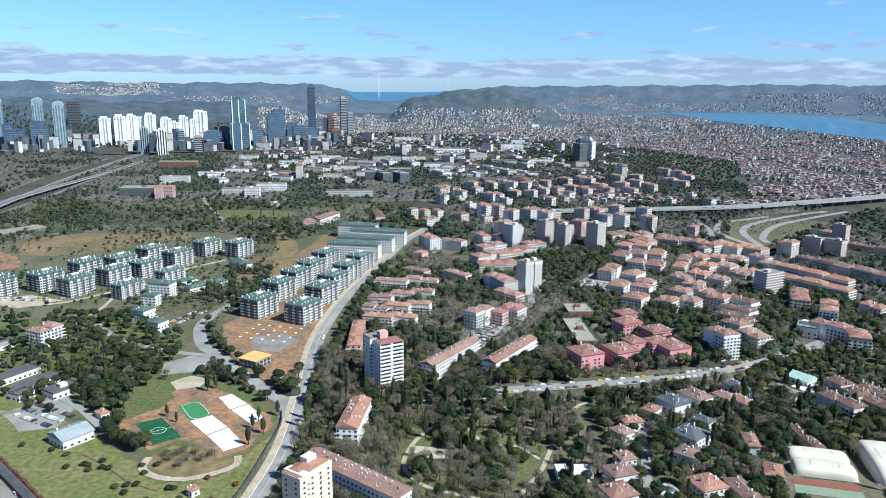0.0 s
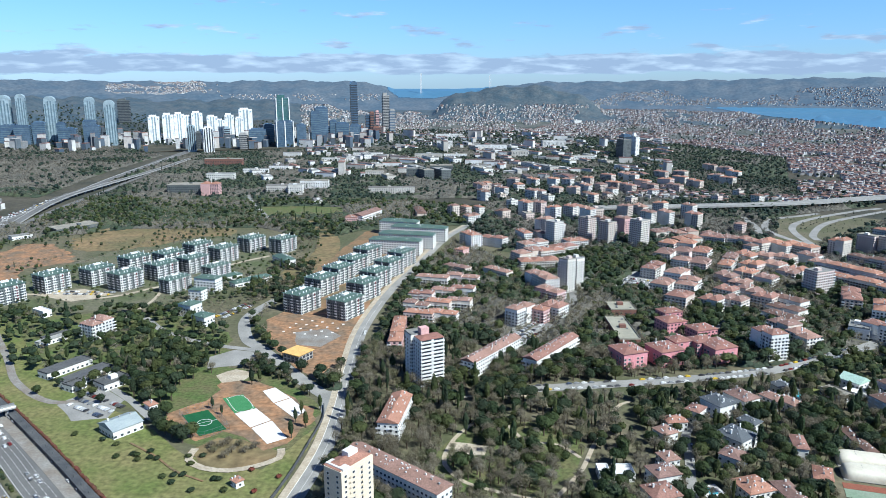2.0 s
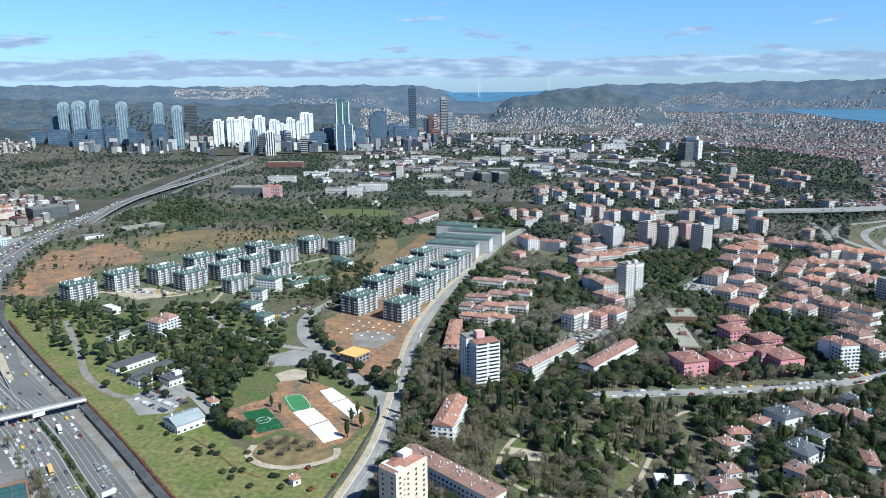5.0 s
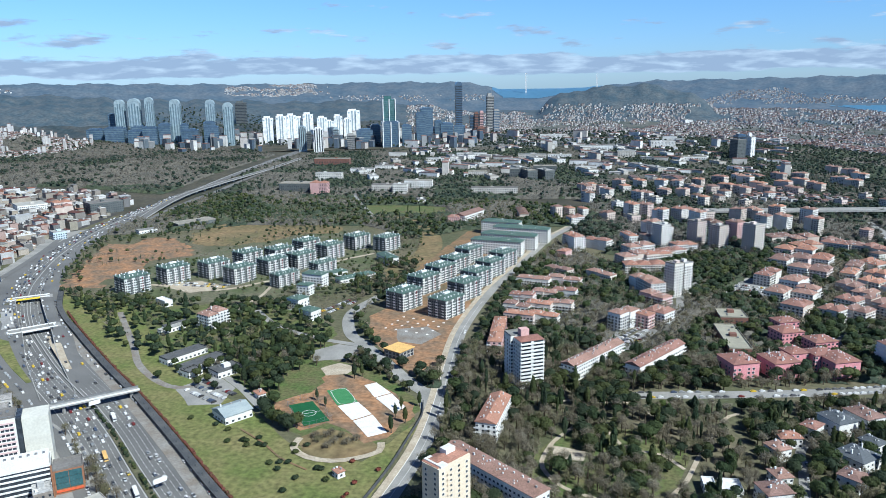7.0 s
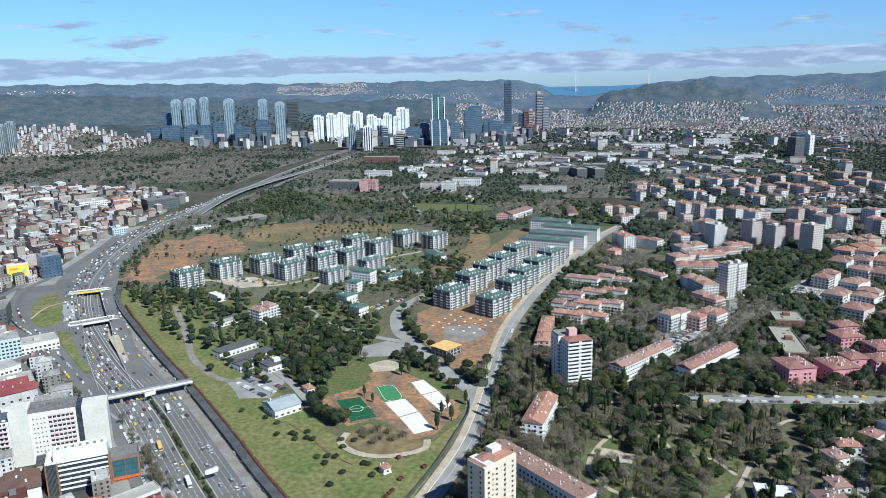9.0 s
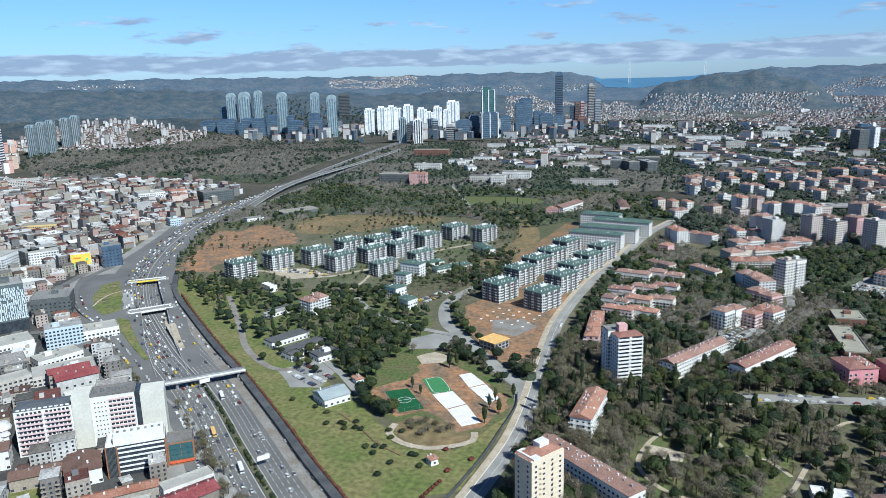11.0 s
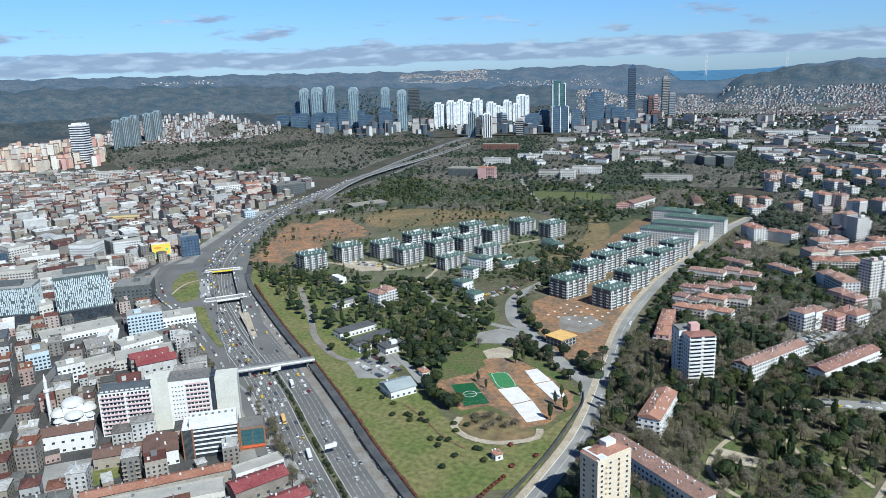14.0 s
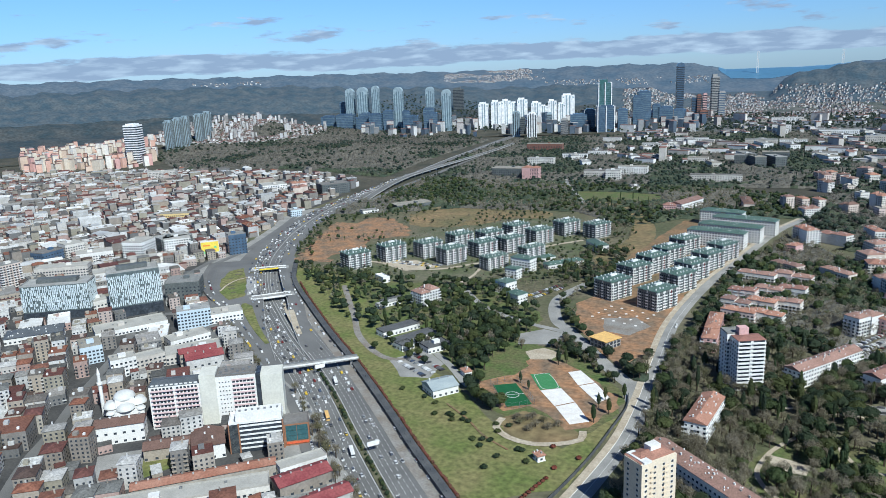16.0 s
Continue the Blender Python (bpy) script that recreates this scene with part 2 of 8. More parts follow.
fin_pale = surface("pale_blue_fins", (0.58, 0.64, 0.66), (0.50, 0.57, 0.60), big=0.1, fine=0.8, amount=0.3)
tower_glass = surface("tower_glazing", (0.12, 0.18, 0.215), (0.16, 0.22, 0.26), rough=0.2, big=0.02, fine=0.1, bump=0)
wall_beige = surface("beige_render", (0.70, 0.60, 0.46), (0.63, 0.54, 0.42), big=0.1, fine=0.8, amount=0.25)
estate_lawn = surface("estate_lawn", (0.085, 0.105, 0.046), (0.150, 0.138, 0.095), big=0.03, fine=0.3, amount=0.8)
lodge_roof = surface("dark_felt_roof", (0.085, 0.088, 0.092), (0.11, 0.112, 0.114), big=0.1, fine=0.8)
white_trim = surface("white_trim", (0.76, 0.76, 0.75), big=0.3, fine=2, amount=0.2)
glass_dark = surface("window_glass", (0.035, 0.042, 0.052), (0.055, 0.065, 0.08), rough=0.12, big=0.2, fine=0.4, bump=0)
# Faint blue emission is put into tower glass and cladding; neither is a lamp.
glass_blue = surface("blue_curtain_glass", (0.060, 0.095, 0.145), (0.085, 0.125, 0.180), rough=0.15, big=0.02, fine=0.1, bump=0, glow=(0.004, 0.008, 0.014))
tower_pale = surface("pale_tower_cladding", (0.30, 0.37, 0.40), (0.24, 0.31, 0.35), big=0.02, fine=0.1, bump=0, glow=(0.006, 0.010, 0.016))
tower_white = surface("white_tower_cladding", (0.80, 0.80, 0.79), (0.72, 0.73, 0.74), big=0.02, fine=0.1, bump=0)
steel = surface("galvanised_steel", (0.30, 0.31, 0.32), rough=0.5, metal=0.6, big=0.3, fine=2)
far_walls = surface("far_town_walls", (0.5, 0.45, 0.4), big=0.02, fine=0.2, bump=0, amount=0.3, tones=((0.54, 0.52, 0.50), (0.70, 0.70, 0.69), (0.36, 0.34, 0.32), (0.46, 0.40, 0.37), (0.28, 0.28, 0.28), (0.76, 0.76, 0.76)))
far_roofs = surface("far_town_roofs", (0.3, 0.2, 0.2), big=0.02, fine=0.2, bump=0, amount=0.3, tones=((0.22, 0.12, 0.10), (0.28, 0.16, 0.13), (0.17, 0.12, 0.11), (0.42, 0.40, 0.39), (0.14, 0.10, 0.095)))


# ---- mesh building ----
class Heap:
    """Gathers the faces of one mesh."""

    def __init__(self):
        self.v, self.q, self.t, self.c, self.n = [], [], [], [], 0

    def add(self, v, q=None, t=None, tone=0.0):
        v = np.asarray(v, float).reshape(-1, 3)
        if q is not None and len(q):
            self.q.append(np.asarray(q, int) + self.n)
        if t is not None and len(t):
            self.t.append(np.asarray(t, int) + self.n)
        self.v.append(v)
        self.c.append(np.broadcast_to(tone, (len(v),)).astype(float))
        self.n += len(v)
        return self

    def mesh(self, name):
        me = bpy.data.meshes.new(name)
        v = np.concatenate(self.v) if self.v else np.zeros((0, 3))
        q = np.concatenate(self.q) if self.q else np.zeros((0, 4), int)
        t = np.concatenate(self.t) if self.t else np.zeros((0, 3), int)
        me.vertices.add(len(v))
        me.vertices.foreach_set("co", v.ravel())
        me.loops.add(q.size + t.size)
        me.loops.foreach_set("vertex_index", np.concatenate([q.ravel(), t.ravel()]).astype(np.int32))
        me.polygons.add(len(q) + len(t))
        starts = np.concatenate([np.arange(len(q)) * 4, q.size + np.arange(len(t)) * 3]).astype(np.int32)
        me.polygons.foreach_set("loop_start", starts)
        me.polygons.foreach_set("loop_total", np.concatenate([np.full(len(q), 4), np.full(len(t), 3)]).astype(np.int32))
        a = me.attributes.new("tone", "FLOAT", "POINT")
        a.data.foreach_set("value", np.concatenate(self.c).astype(np.float32) if self.c else np.zeros(0, np.float32))
        me.polygons.foreach_set("use_smooth", np.zeros(len(q) + len(t), bool))
        me.update(calc_edges=True)
        me.validate()
        return me


BOX_V = np.array([(x, y, z) for z in (0, 1) for x, y in ((-.5, -.5), (.5, -.5), (.5, .5), (-.5, .5))], float)
BOX_Q = np.array([(3, 2, 1, 0), (4, 5, 6, 7), (0, 1, 5, 4), (1, 2, 6, 5), (2, 3, 7, 6), (3, 0, 4, 7)])


def turned(v, rot, x=0.0, y=0.0, z=0.0):
    c, s = math.cos(radians(rot)), math.sin(radians(rot))
    v = np.asarray(v, float)
    return np.stack([v[:, 0] * c - v[:, 1] * s + x, v[:, 0] * s + v[:, 1] * c + y, v[:, 2] + z], 1)


def box(heap, x, y, z, w, d, h, rot=0.0, tone=0.0):
    """A box with its base's middle at x, y, z."""
    heap.add(turned(BOX_V * (w, d, h), rot, x, y, z), BOX_Q, tone=tone)
    return heap


def hip(heap, x, y, z, w, d, rise, rot=0.0, over=0.6, tone=0.0, gable=False):
    """A hipped or gabled roof on an eaves board."""
    w, d = w + 2 * over, d + 2 * over
    box(heap, x, y, z, w, d, 0.3, rot, tone)
    k = 0.0 if gable else 0.5 * min(w, d)
    if w >= d:
        r = [(-w / 2 + k, 0, rise), (w / 2 - k, 0, rise)]
        v = [(-w / 2, -d / 2, 0), (w / 2, -d / 2, 0), (w / 2, d / 2, 0), (-w / 2, d / 2, 0)] + r
        q, t = [(0, 1, 5, 4), (2, 3, 4, 5)], [(1, 2, 5), (3, 0, 4)]
    else:
        r = [(0, -d / 2 + k, rise), (0, d / 2 - k, rise)]
        v = [(-w / 2, -d / 2, 0), (w / 2, -d / 2, 0), (w / 2, d / 2, 0), (-w / 2, d / 2, 0)] + r
        q, t = [(1, 2, 5, 4), (3, 0, 4, 5)], [(0, 1, 4), (2, 3, 5)]
    heap.add(turned(v, rot, x, y, z + 0.3), q, t, tone)
    return heap


def parapet_roof(heap, x, y, z, w, d, rot=0.0, lip=0.9, tone=0.0):
    box(heap, x, y, z, w, d, 0.25, rot, tone)
    for dx, dy, a, b in ((0, -d / 2 + .15, w, .3), (0, d / 2 - .15, w, .3), (-w / 2 + .15, 0, .3, d - .6), (w / 2 - .15, 0, .3, d - .6)):
        p = turned([(dx, dy, 0)], rot, x, y)[0]
        box(heap, p[0], p[1], z + .25, a, b, lip, rot, tone)
    return heap


def pane_spots(w, d, h, storey=3.0, bay=3.4, first=0.9, inset=1.2):
    """Middles of the windows on all four faces of a block: place, turn."""
    spots = []
    rows = max(1, int(h / storey))
    for face, (a, b) in enumerate(((w, d), (d, w), (w, d), (d, w))):
        n = max(1, int((a - 2 * inset) / bay) + 1)
        gap = (a - 2 * inset) / max(1, n - 1) if n > 1 else 0
        for i in range(n):
            u = -a / 2 + inset + i * gap if n > 1 else 0.0
            for k in range(rows):
                z = first + k * storey
                c, s = ((1, 0), (0, 1), (-1, 0), (0, -1))[face]
                spots.append((u * c + b / 2 * s, u * s - b / 2 * c, z, face * 90.0, i, k, face))
    return spots


def panes(heap, spots, x=0.0, y=0.0, z0=0.0, rot=0.0, pw=1.5, ph=1.5, out=0.05):
    """Many windows in one heap: a shallow pane before the wall."""
    if not spots:
        return heap
    s = np.array(spots, float)
    n = len(s)
    a = np.radians(s[:, 3])
    c, sn = np.cos(a), np.sin(a)
    v = np.zeros((n, 4, 3))
    for j, (u, k) in enumerate(((-pw / 2, 0), (pw / 2, 0), (pw / 2, ph), (-pw / 2, ph))):
        v[:, j, 0] = s[:, 0] + u * c + out * sn
        v[:, j, 1] = s[:, 1] + u * sn - out * c
        v[:, j, 2] = s[:, 2] + k
    heap.add(turned(v.reshape(-1, 3), rot, x, y, z0), np.arange(4 * n).reshape(n, 4))
    return heap


def part(name, heap, material, parent=None, label="", kind=""):
    """Links a heap, or a mesh already made, as one mesh object under a thing."""
    me = heap.mesh(name) if isinstance(heap, Heap) else heap
    if not me.materials:
        me.materials.append(material)
    ob = new(name, me)
    ob.parent = parent
    return tagged(ob, label, kind=kind)


def thing(name, x, y, z, rot, label, category, group="", kind=""):
    ob = new(name)
    ob.matrix_basis = pose(x, y, z, 0, 0, rot)
    ob.empty_display_size = 1.0
    return tagged(ob, label, category, group, kind)


# ---- the lie of the land ----
RIM = ((-180, 0.0), (-62, 0.2), (-51, 0.17), (-43, 0.05), (-35, -0.03), (-30, -0.12), (-22, -0.22), (-16, -0.15), (-12, -0.18), (-9.0, -0.25), (-7.8, -0.5), (-6.9, -0.78), (-2.6, -0.78), (-2.0, -0.78), (0.6, -0.66), (3.0, -0.36), (5, -0.24), (9.2, -0.20), (15, -0.10), (20, -0.02), (25, 0.07), (30.5, 0.04), (40, 0.1), (180, 0.0))


# a nearer, darker line of hills in front of the skyline
SHELF = ((-180, -0.5), (-56, -0.54), (-51, -0.49), (-45.5, -0.6), (-40, -0.74), (-36, -1.0), (-33, -1.2), (-27, -1.28), (-23.6, -1.55), (-17, -1.45), (-12, -2.0), (-9, -2.6), (-4, -2.6), (-3.0, -1.45), (-1.4, -0.95), (1.5, -0.58), (4.2, -0.50), (6.6, -1.02), (7.8, -1.5), (9.5, -2.6), (180, -2.6))


def smooth(a, b, x):
    s = np.clip((x - a) / (b - a), 0, 1)
    return s * s * (3 - 2 * s)


def waves(x, y):
    """A rolling, ridged unevenness, about -1 to 1."""
    s = np.zeros_like(x)
    for k, (fx, fy, ph) in enumerate(((1, .3, .2), (.4, -1, 1.7), (-.8, .7, 4.0), (1.9, 1.1, 2.2), (-1.3, 2.1, 5.1), (3.1, -1.7, .9), (2.3, 3.7, 3.3))):
        s += np.sin(x * fx / 150 + y * fy / 150 + ph) / (1.0 + 0.55 * k)
    return s / 2.4


def land(x, y):
    """Height of the ground."""
    x, y = np.asarray(x, float), np.asarray(y, float)
    r, az = np.hypot(x, y), np.degrees(np.arctan2(x, y))
    rim = EYE + 4900 * np.tan(np.radians(np.interp(az, [a for a, _ in RIM], [e for _, e in RIM])))
    rim = rim + (4.5 * np.sin(az * 1.7) + 3.0 * np.sin(az * 4.1 + 1) + 1.5 * np.sin(az * 11)) * (1 - smooth(-8.6, -7.0, az) * (1 - smooth(-1.6, 1.6, az)))
    left = smooth(-24, -34, az)
    mid = 62 + 45 * left
    z = smooth(3400, 4300, r) * mid
    z = z + smooth(4250, 4900, r) * (rim - mid)
    calm = smooth(-8.6, -7.0, az) * (1 - smooth(-1.6, 0.6, az)) * smooth(4200, 4400, r)
    bay = smooth(15.5, 18, az) * smooth(3300, 3700, r) * (1 - smooth(4500, 4600, r))
    fold = smooth(3450, 3900, r) * (1 - smooth(4700, 4890, r)) * (1 - calm) * (1 - bay)
    z = z + (waves(x, y) * 13 + waves(x * 3.3 + 400, y * 3.3) * 6) * fold * (0.6 + 0.8 * left)
    shelf = EYE + 4150 * np.tan(np.radians(np.interp(az, [a for a, _ in SHELF], [e for _, e in SHELF]))) + 7 * np.sin(az * 1.9) + 4 * np.sin(az * 5.3 + 1)
    west = smooth(-10, -16, az)
    z = z + np.maximum(shelf - z, 0) * np.exp(-((r - 4150) / np.where(r < 4150, 240 + 330 * west, 120)) ** 2)
    z = z + west * (5 * np.sin(r / 62 + 2.2 * np.sin(az * .21) + waves(x, y) * 2) + 2.5 * np.sin(r / 31 + az * .3)) * smooth(3150, 3500, r) * (1 - smooth(4050, 4150, r))
    z = z + 78 * np.exp(-((az + 43) / 6.0) ** 2 - ((r - 2850) / 330) ** 2)
    z = z + 30 * np.exp(-((az + 36) / 6.5) ** 2 - ((r - 2150) / 260) ** 2)
    return z


def polar_sheet(heap, azs, rs, lift=0.0, keep=None):
    a, r = np.meshgrid(np.radians(azs), rs)
    x, y = r * np.sin(a), r * np.cos(a)
    z = land(x, y) + lift
    n, m = a.shape
    i = np.arange(n * m).reshape(n, m)
    q = np.stack([i[:-1, :-1], i[:-1, 1:], i[1:, 1:], i[1:, :-1]], -1).reshape(-1, 4)[:, ::-1]
    if keep is not None:
        ok = keep(np.degrees(a), r, x, y, z)
        f = (ok[:-1, :-1] & ok[1:, :-1] & ok[:-1, 1:] & ok[1:, 1:]).ravel()
        q = q[f]
    heap.add(np.stack([x, y, z], -1).reshape(-1, 3), q)
    return heap


azs = np.concatenate([np.arange(-180, -64, 4), np.arange(-64, 38, 0.3), np.arange(38, 180, 4), [180]])
near_rs = np.concatenate([[0.01], np.arange(100, 1600, 150), np.arange(1600, 2650, 60)])
far_rs = np.arange(2620, 4300, 24.0)
ground = Heap()
polar_sheet(ground, azs, np.concatenate([near_rs, far_rs]))
ground_ob = part("ground", ground, scrub)
tagged(ground_ob, "rolling olive and brown scrub ground reaching to the hills", "ground", kind="structure")
me = ground_ob.data
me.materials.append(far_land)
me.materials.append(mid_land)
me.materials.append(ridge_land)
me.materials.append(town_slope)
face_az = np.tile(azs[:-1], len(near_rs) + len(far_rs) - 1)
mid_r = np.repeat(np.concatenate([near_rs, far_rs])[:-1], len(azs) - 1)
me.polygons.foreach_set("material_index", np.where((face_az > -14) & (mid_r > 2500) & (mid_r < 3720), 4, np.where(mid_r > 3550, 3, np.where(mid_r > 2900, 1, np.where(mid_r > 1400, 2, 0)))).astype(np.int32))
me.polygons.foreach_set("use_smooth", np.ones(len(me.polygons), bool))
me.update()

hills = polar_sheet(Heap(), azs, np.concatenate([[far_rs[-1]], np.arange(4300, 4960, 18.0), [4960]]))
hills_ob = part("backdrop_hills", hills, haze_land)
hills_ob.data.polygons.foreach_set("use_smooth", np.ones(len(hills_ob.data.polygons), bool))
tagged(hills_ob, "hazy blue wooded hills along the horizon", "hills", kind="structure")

strait = Heap()


def elev(r, z):
    return np.degrees(np.arctan2(z - EYE, r))


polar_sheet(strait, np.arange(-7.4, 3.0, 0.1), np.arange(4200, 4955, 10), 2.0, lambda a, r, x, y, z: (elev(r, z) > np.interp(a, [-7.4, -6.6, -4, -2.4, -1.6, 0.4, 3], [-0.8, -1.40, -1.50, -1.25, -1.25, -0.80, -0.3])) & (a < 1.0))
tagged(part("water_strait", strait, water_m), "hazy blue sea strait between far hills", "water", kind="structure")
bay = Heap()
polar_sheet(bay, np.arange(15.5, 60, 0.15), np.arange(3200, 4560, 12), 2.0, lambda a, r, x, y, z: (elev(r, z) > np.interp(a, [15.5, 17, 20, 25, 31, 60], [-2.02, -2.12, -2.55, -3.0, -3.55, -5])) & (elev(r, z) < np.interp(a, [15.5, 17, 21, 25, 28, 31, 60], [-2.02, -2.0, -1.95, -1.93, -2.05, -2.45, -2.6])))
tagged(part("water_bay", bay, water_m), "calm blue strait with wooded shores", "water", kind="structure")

# ---- what stands where, for keeping things apart ----
CELL, X0, Y0, NX, NY = 3.0, -2700.0, 60.0, 1700, 1250
taken = np.zeros((NX, NY), bool)


def claim(x, y, w, d, rot=0.0, margin=1.0):
    """Marks a rectangle as built on."""
    R = (math.hypot(w, d) / 2 + margin) / CELL + 1
    i0, j0 = (x - X0) / CELL, (y - Y0) / CELL
    a, b, e, f = max(0, int(i0 - R)), min(NX, int(i0 + R) + 2), max(0, int(j0 - R)), min(NY, int(j0 + R) + 2)
    if a >= b or e >= f:
        return
    gx, gy = np.meshgrid(X0 + (np.arange(a, b) + .5) * CELL - x, Y0 + (np.arange(e, f) + .5) * CELL - y, indexing="ij")
    c, s = math.cos(radians(rot)), math.sin(radians(rot))
    u, v = gx * c + gy * s, -gx * s + gy * c
    taken[a:b, e:f] |= (abs(u) < w / 2 + margin) & (abs(v) < d / 2 + margin)


def free(x, y):
    i, j = ((np.asarray(x) - X0) / CELL).astype(int), ((np.asarray(y) - Y0) / CELL).astype(int)
    ok = (i >= 0) & (i < NX) & (j >= 0) & (j < NY)
    return ~taken[np.clip(i, 0, NX - 1), np.clip(j, 0, NY - 1)] | ~ok


def inside(poly, x, y):
    x, y = np.asarray(x, float), np.asarray(y, float)
    r = np.zeros(x.shape, bool)
    for (ax, ay), (bx, by) in zip(poly, poly[1:] + poly[:1]):
        if ay != by:
            r ^= ((ay > y) != (by > y)) & (x < (bx - ax) * (y - ay) / (by - ay) + ax)
    return r


def claim_poly(poly):
    gx, gy = np.meshgrid(X0 + (np.arange(NX) + .5) * CELL, Y0 + (np.arange(NY) + .5) * CELL, indexing="ij")
    global taken
    taken |= inside(poly, gx, gy)


def curve(points, step=6.0):
    """A smooth line through points, with its sideways direction."""
    p = np.array(points, float)
    p = np.vstack([2 * p[0] - p[1], p, 2 * p[-1] - p[-2]])
    out = []
    for i in range(1, len(p) - 2):
        n = max(2, int(np.hypot(*(p[i + 1] - p[i])) / step))
        for s in np.arange(n) / n:
            a, b, c, d = p[i - 1], p[i], p[i + 1], p[i + 2]
            out.append(.5 * (2 * b + (c - a) * s + (2 * a - 5 * b + 4 * c - d) * s * s + (3 * b - a - 3 * c + d) * s ** 3))
    out.append(p[-2])
    out = np.array(out)
    tan = np.gradient(out, axis=0)
    tan /= np.maximum(1e-6, np.hypot(tan[:, 0], tan[:, 1]))[:, None]
    return out, np.stack([tan[:, 1], -tan[:, 0]], 1)


CUT = curve([(-396, 458), (-440, 500), (-464, 524), (-515, 580), (-536, 601), (-607, 678), (-650, 735)], 4.0)
CUT_HALF = 12.5


def rise(x, y):
    """How far the ground beside the sunken carriageways stands over them."""
    x, y = np.atleast_1d(np.asarray(x, float)), np.atleast_1d(np.asarray(y, float))
    q, side = CUT
    near = np.argmin((x[:, None] - q[:, 0]) ** 2 + (y[:, None] - q[:, 1]) ** 2, 1)
    across = (x - q[near, 0]) * side[near, 0] + (y - q[near, 1]) * side[near, 1]
    along = np.abs((x - q[near, 0]) * side[near, 1] - (y - q[near, 1]) * side[near, 0])
    tall = np.interp(q[near, 1], [462, 510, 560, 692, 732], [0, 2.0, 4.8, 4.8, 0])
    flank = np.where(across < 0, 1 - smooth(60, 82, -across), 1 - smooth(19, 30, across))
    return tall * flank * (np.abs(across) >= CUT_HALF - .2) * (along < 6)


def ribbon(heap, line, lo, hi, z=0.2, thick=0.0, lifted=True):
    """A strip along a line between two offsets to its right; numbers or arrays; thick: its height as a solid."""
    p, s = line
    n = len(p)
    lo, hi, z = (np.broadcast_to(np.asarray(k, float), (n,))[:, None] for k in (lo, hi, z))
    base = (land(p[:, 0], p[:, 1]) + (rise(p[:, 0], p[:, 1]) if lifted else 0.0))[:, None] + z
    L, R = np.hstack([p + s * lo, base]), np.hstack([p + s * hi, base])
    i = np.arange(n - 1)[:, None]
    top = np.hstack([i, i + n, i + n + 1, i + 1])
    if not thick:
        heap.add(np.vstack([L, R]), top)
        return heap
    up = np.array([0, 0, thick])
    v = np.vstack([L + up, R + up, L, R])
    k = 2 * n
    sides = [top, np.hstack([i + k, i, i + 1, i + 1 + k]), np.hstack([i + n, i + n + k, i + n + k + 1, i + n + 1])]
    ends = [[0, k, k + n, n], [n - 1, 2 * n - 1, k + 2 * n - 1, k + n - 1]]
    heap.add(v, np.vstack(sides + [ends]))
    return heap


levels = {"road": 0, "patch": 0}


def road(name, points, width, material, label, z=0.2, category="road"):
    line = curve(points)
    levels["road"] += 1
    z += 0.012 * levels["road"]
    h = ribbon(Heap(), line, -width / 2, width / 2, z)
    for (x, y), (sx, sy) in zip(line[0][::1], line[1][::1]):
        claim(x, y, 6.5, width, math.degrees(math.atan2(sx, -sy)), 0.5)
    tagged(part(name, h, material), label, category, kind="structure")
    return line


def patch(name, poly, material, label, z=0.12, category="ground", block=False, kind="structure", rough_rim=1.2):
    """A flat piece of ground with an uneven rim."""
    levels["patch"] += 1
    z = min(z, 0.16) + 0.0011 * levels["patch"] if z < 0.3 else z
    bm = bmesh.new()
    rnd = random.Random(name)
    pts = []
    for (ax, ay), (bx, by) in zip(poly, poly[1:] + poly[:1]):
        n = max(1, int(math.hypot(bx - ax, by - ay) / 9))
        for i in range(n):
            j = 0 if i == 0 else rough_rim
            pts.append((ax + (bx - ax) * i / n + rnd.uniform(-j, j), ay + (by - ay) * i / n + rnd.uniform(-j, j), z))
    f = bm.faces.new([bm.verts.new(p) for p in pts])
    bmesh.ops.triangulate(bm, faces=[f])
    bmesh.ops.recalc_face_normals(bm, faces=bm.faces)
    me = bpy.data.meshes.new(name)
    bm.to_mesh(me)
    bm.free()
    if len(me.polygons) and me.polygons[0].normal.z < 0:
        me.flip_normals()
    if block:
        claim_poly(poly)
    return tagged(part(name, me, material), label, category, kind=kind)


def slab(name, quad, z, thick, material, label, category, parent=None):
    """A thin paved slab on four corners."""
    v = [(x, y, z) for x, y in quad] + [(x, y, z + thick) for x, y in quad]
    h = Heap().add(v, [(4, 5, 6, 7), (0, 1, 5, 4), (1, 2, 6, 5), (2, 3, 7, 6), (3, 0, 4, 7)])
    return tagged(part(name, h, material, parent), label, category)


park_grass = surface("park_grass", (0.085, 0.122, 0.036), (0.130, 0.122, 0.056), big=0.06, fine=0.4, amount=1.0)
# ---- ground cover ----
patch("grass_park", [(-600, 725), (-505, 700), (-395, 590), (-305, 500), (-245, 470), (-190, 420), (-135, 405), (-108, 480), (-113, 440), (-118, 362), (-170, 322), (-200, 350), (-285, 428), (-390, 512), (-540, 640)], lawn_m, "sunlit spring lawn beside the motorway", 0.10, "grass")
patch("grass_grove", [(-430, 575), (-395, 560), (-300, 508), (-240, 478), (-205, 545), (-236, 640), (-300, 715), (-420, 698), (-520, 698)], park_grass, "rough grass under the pines", 0.09, "grass", rough_rim=4)
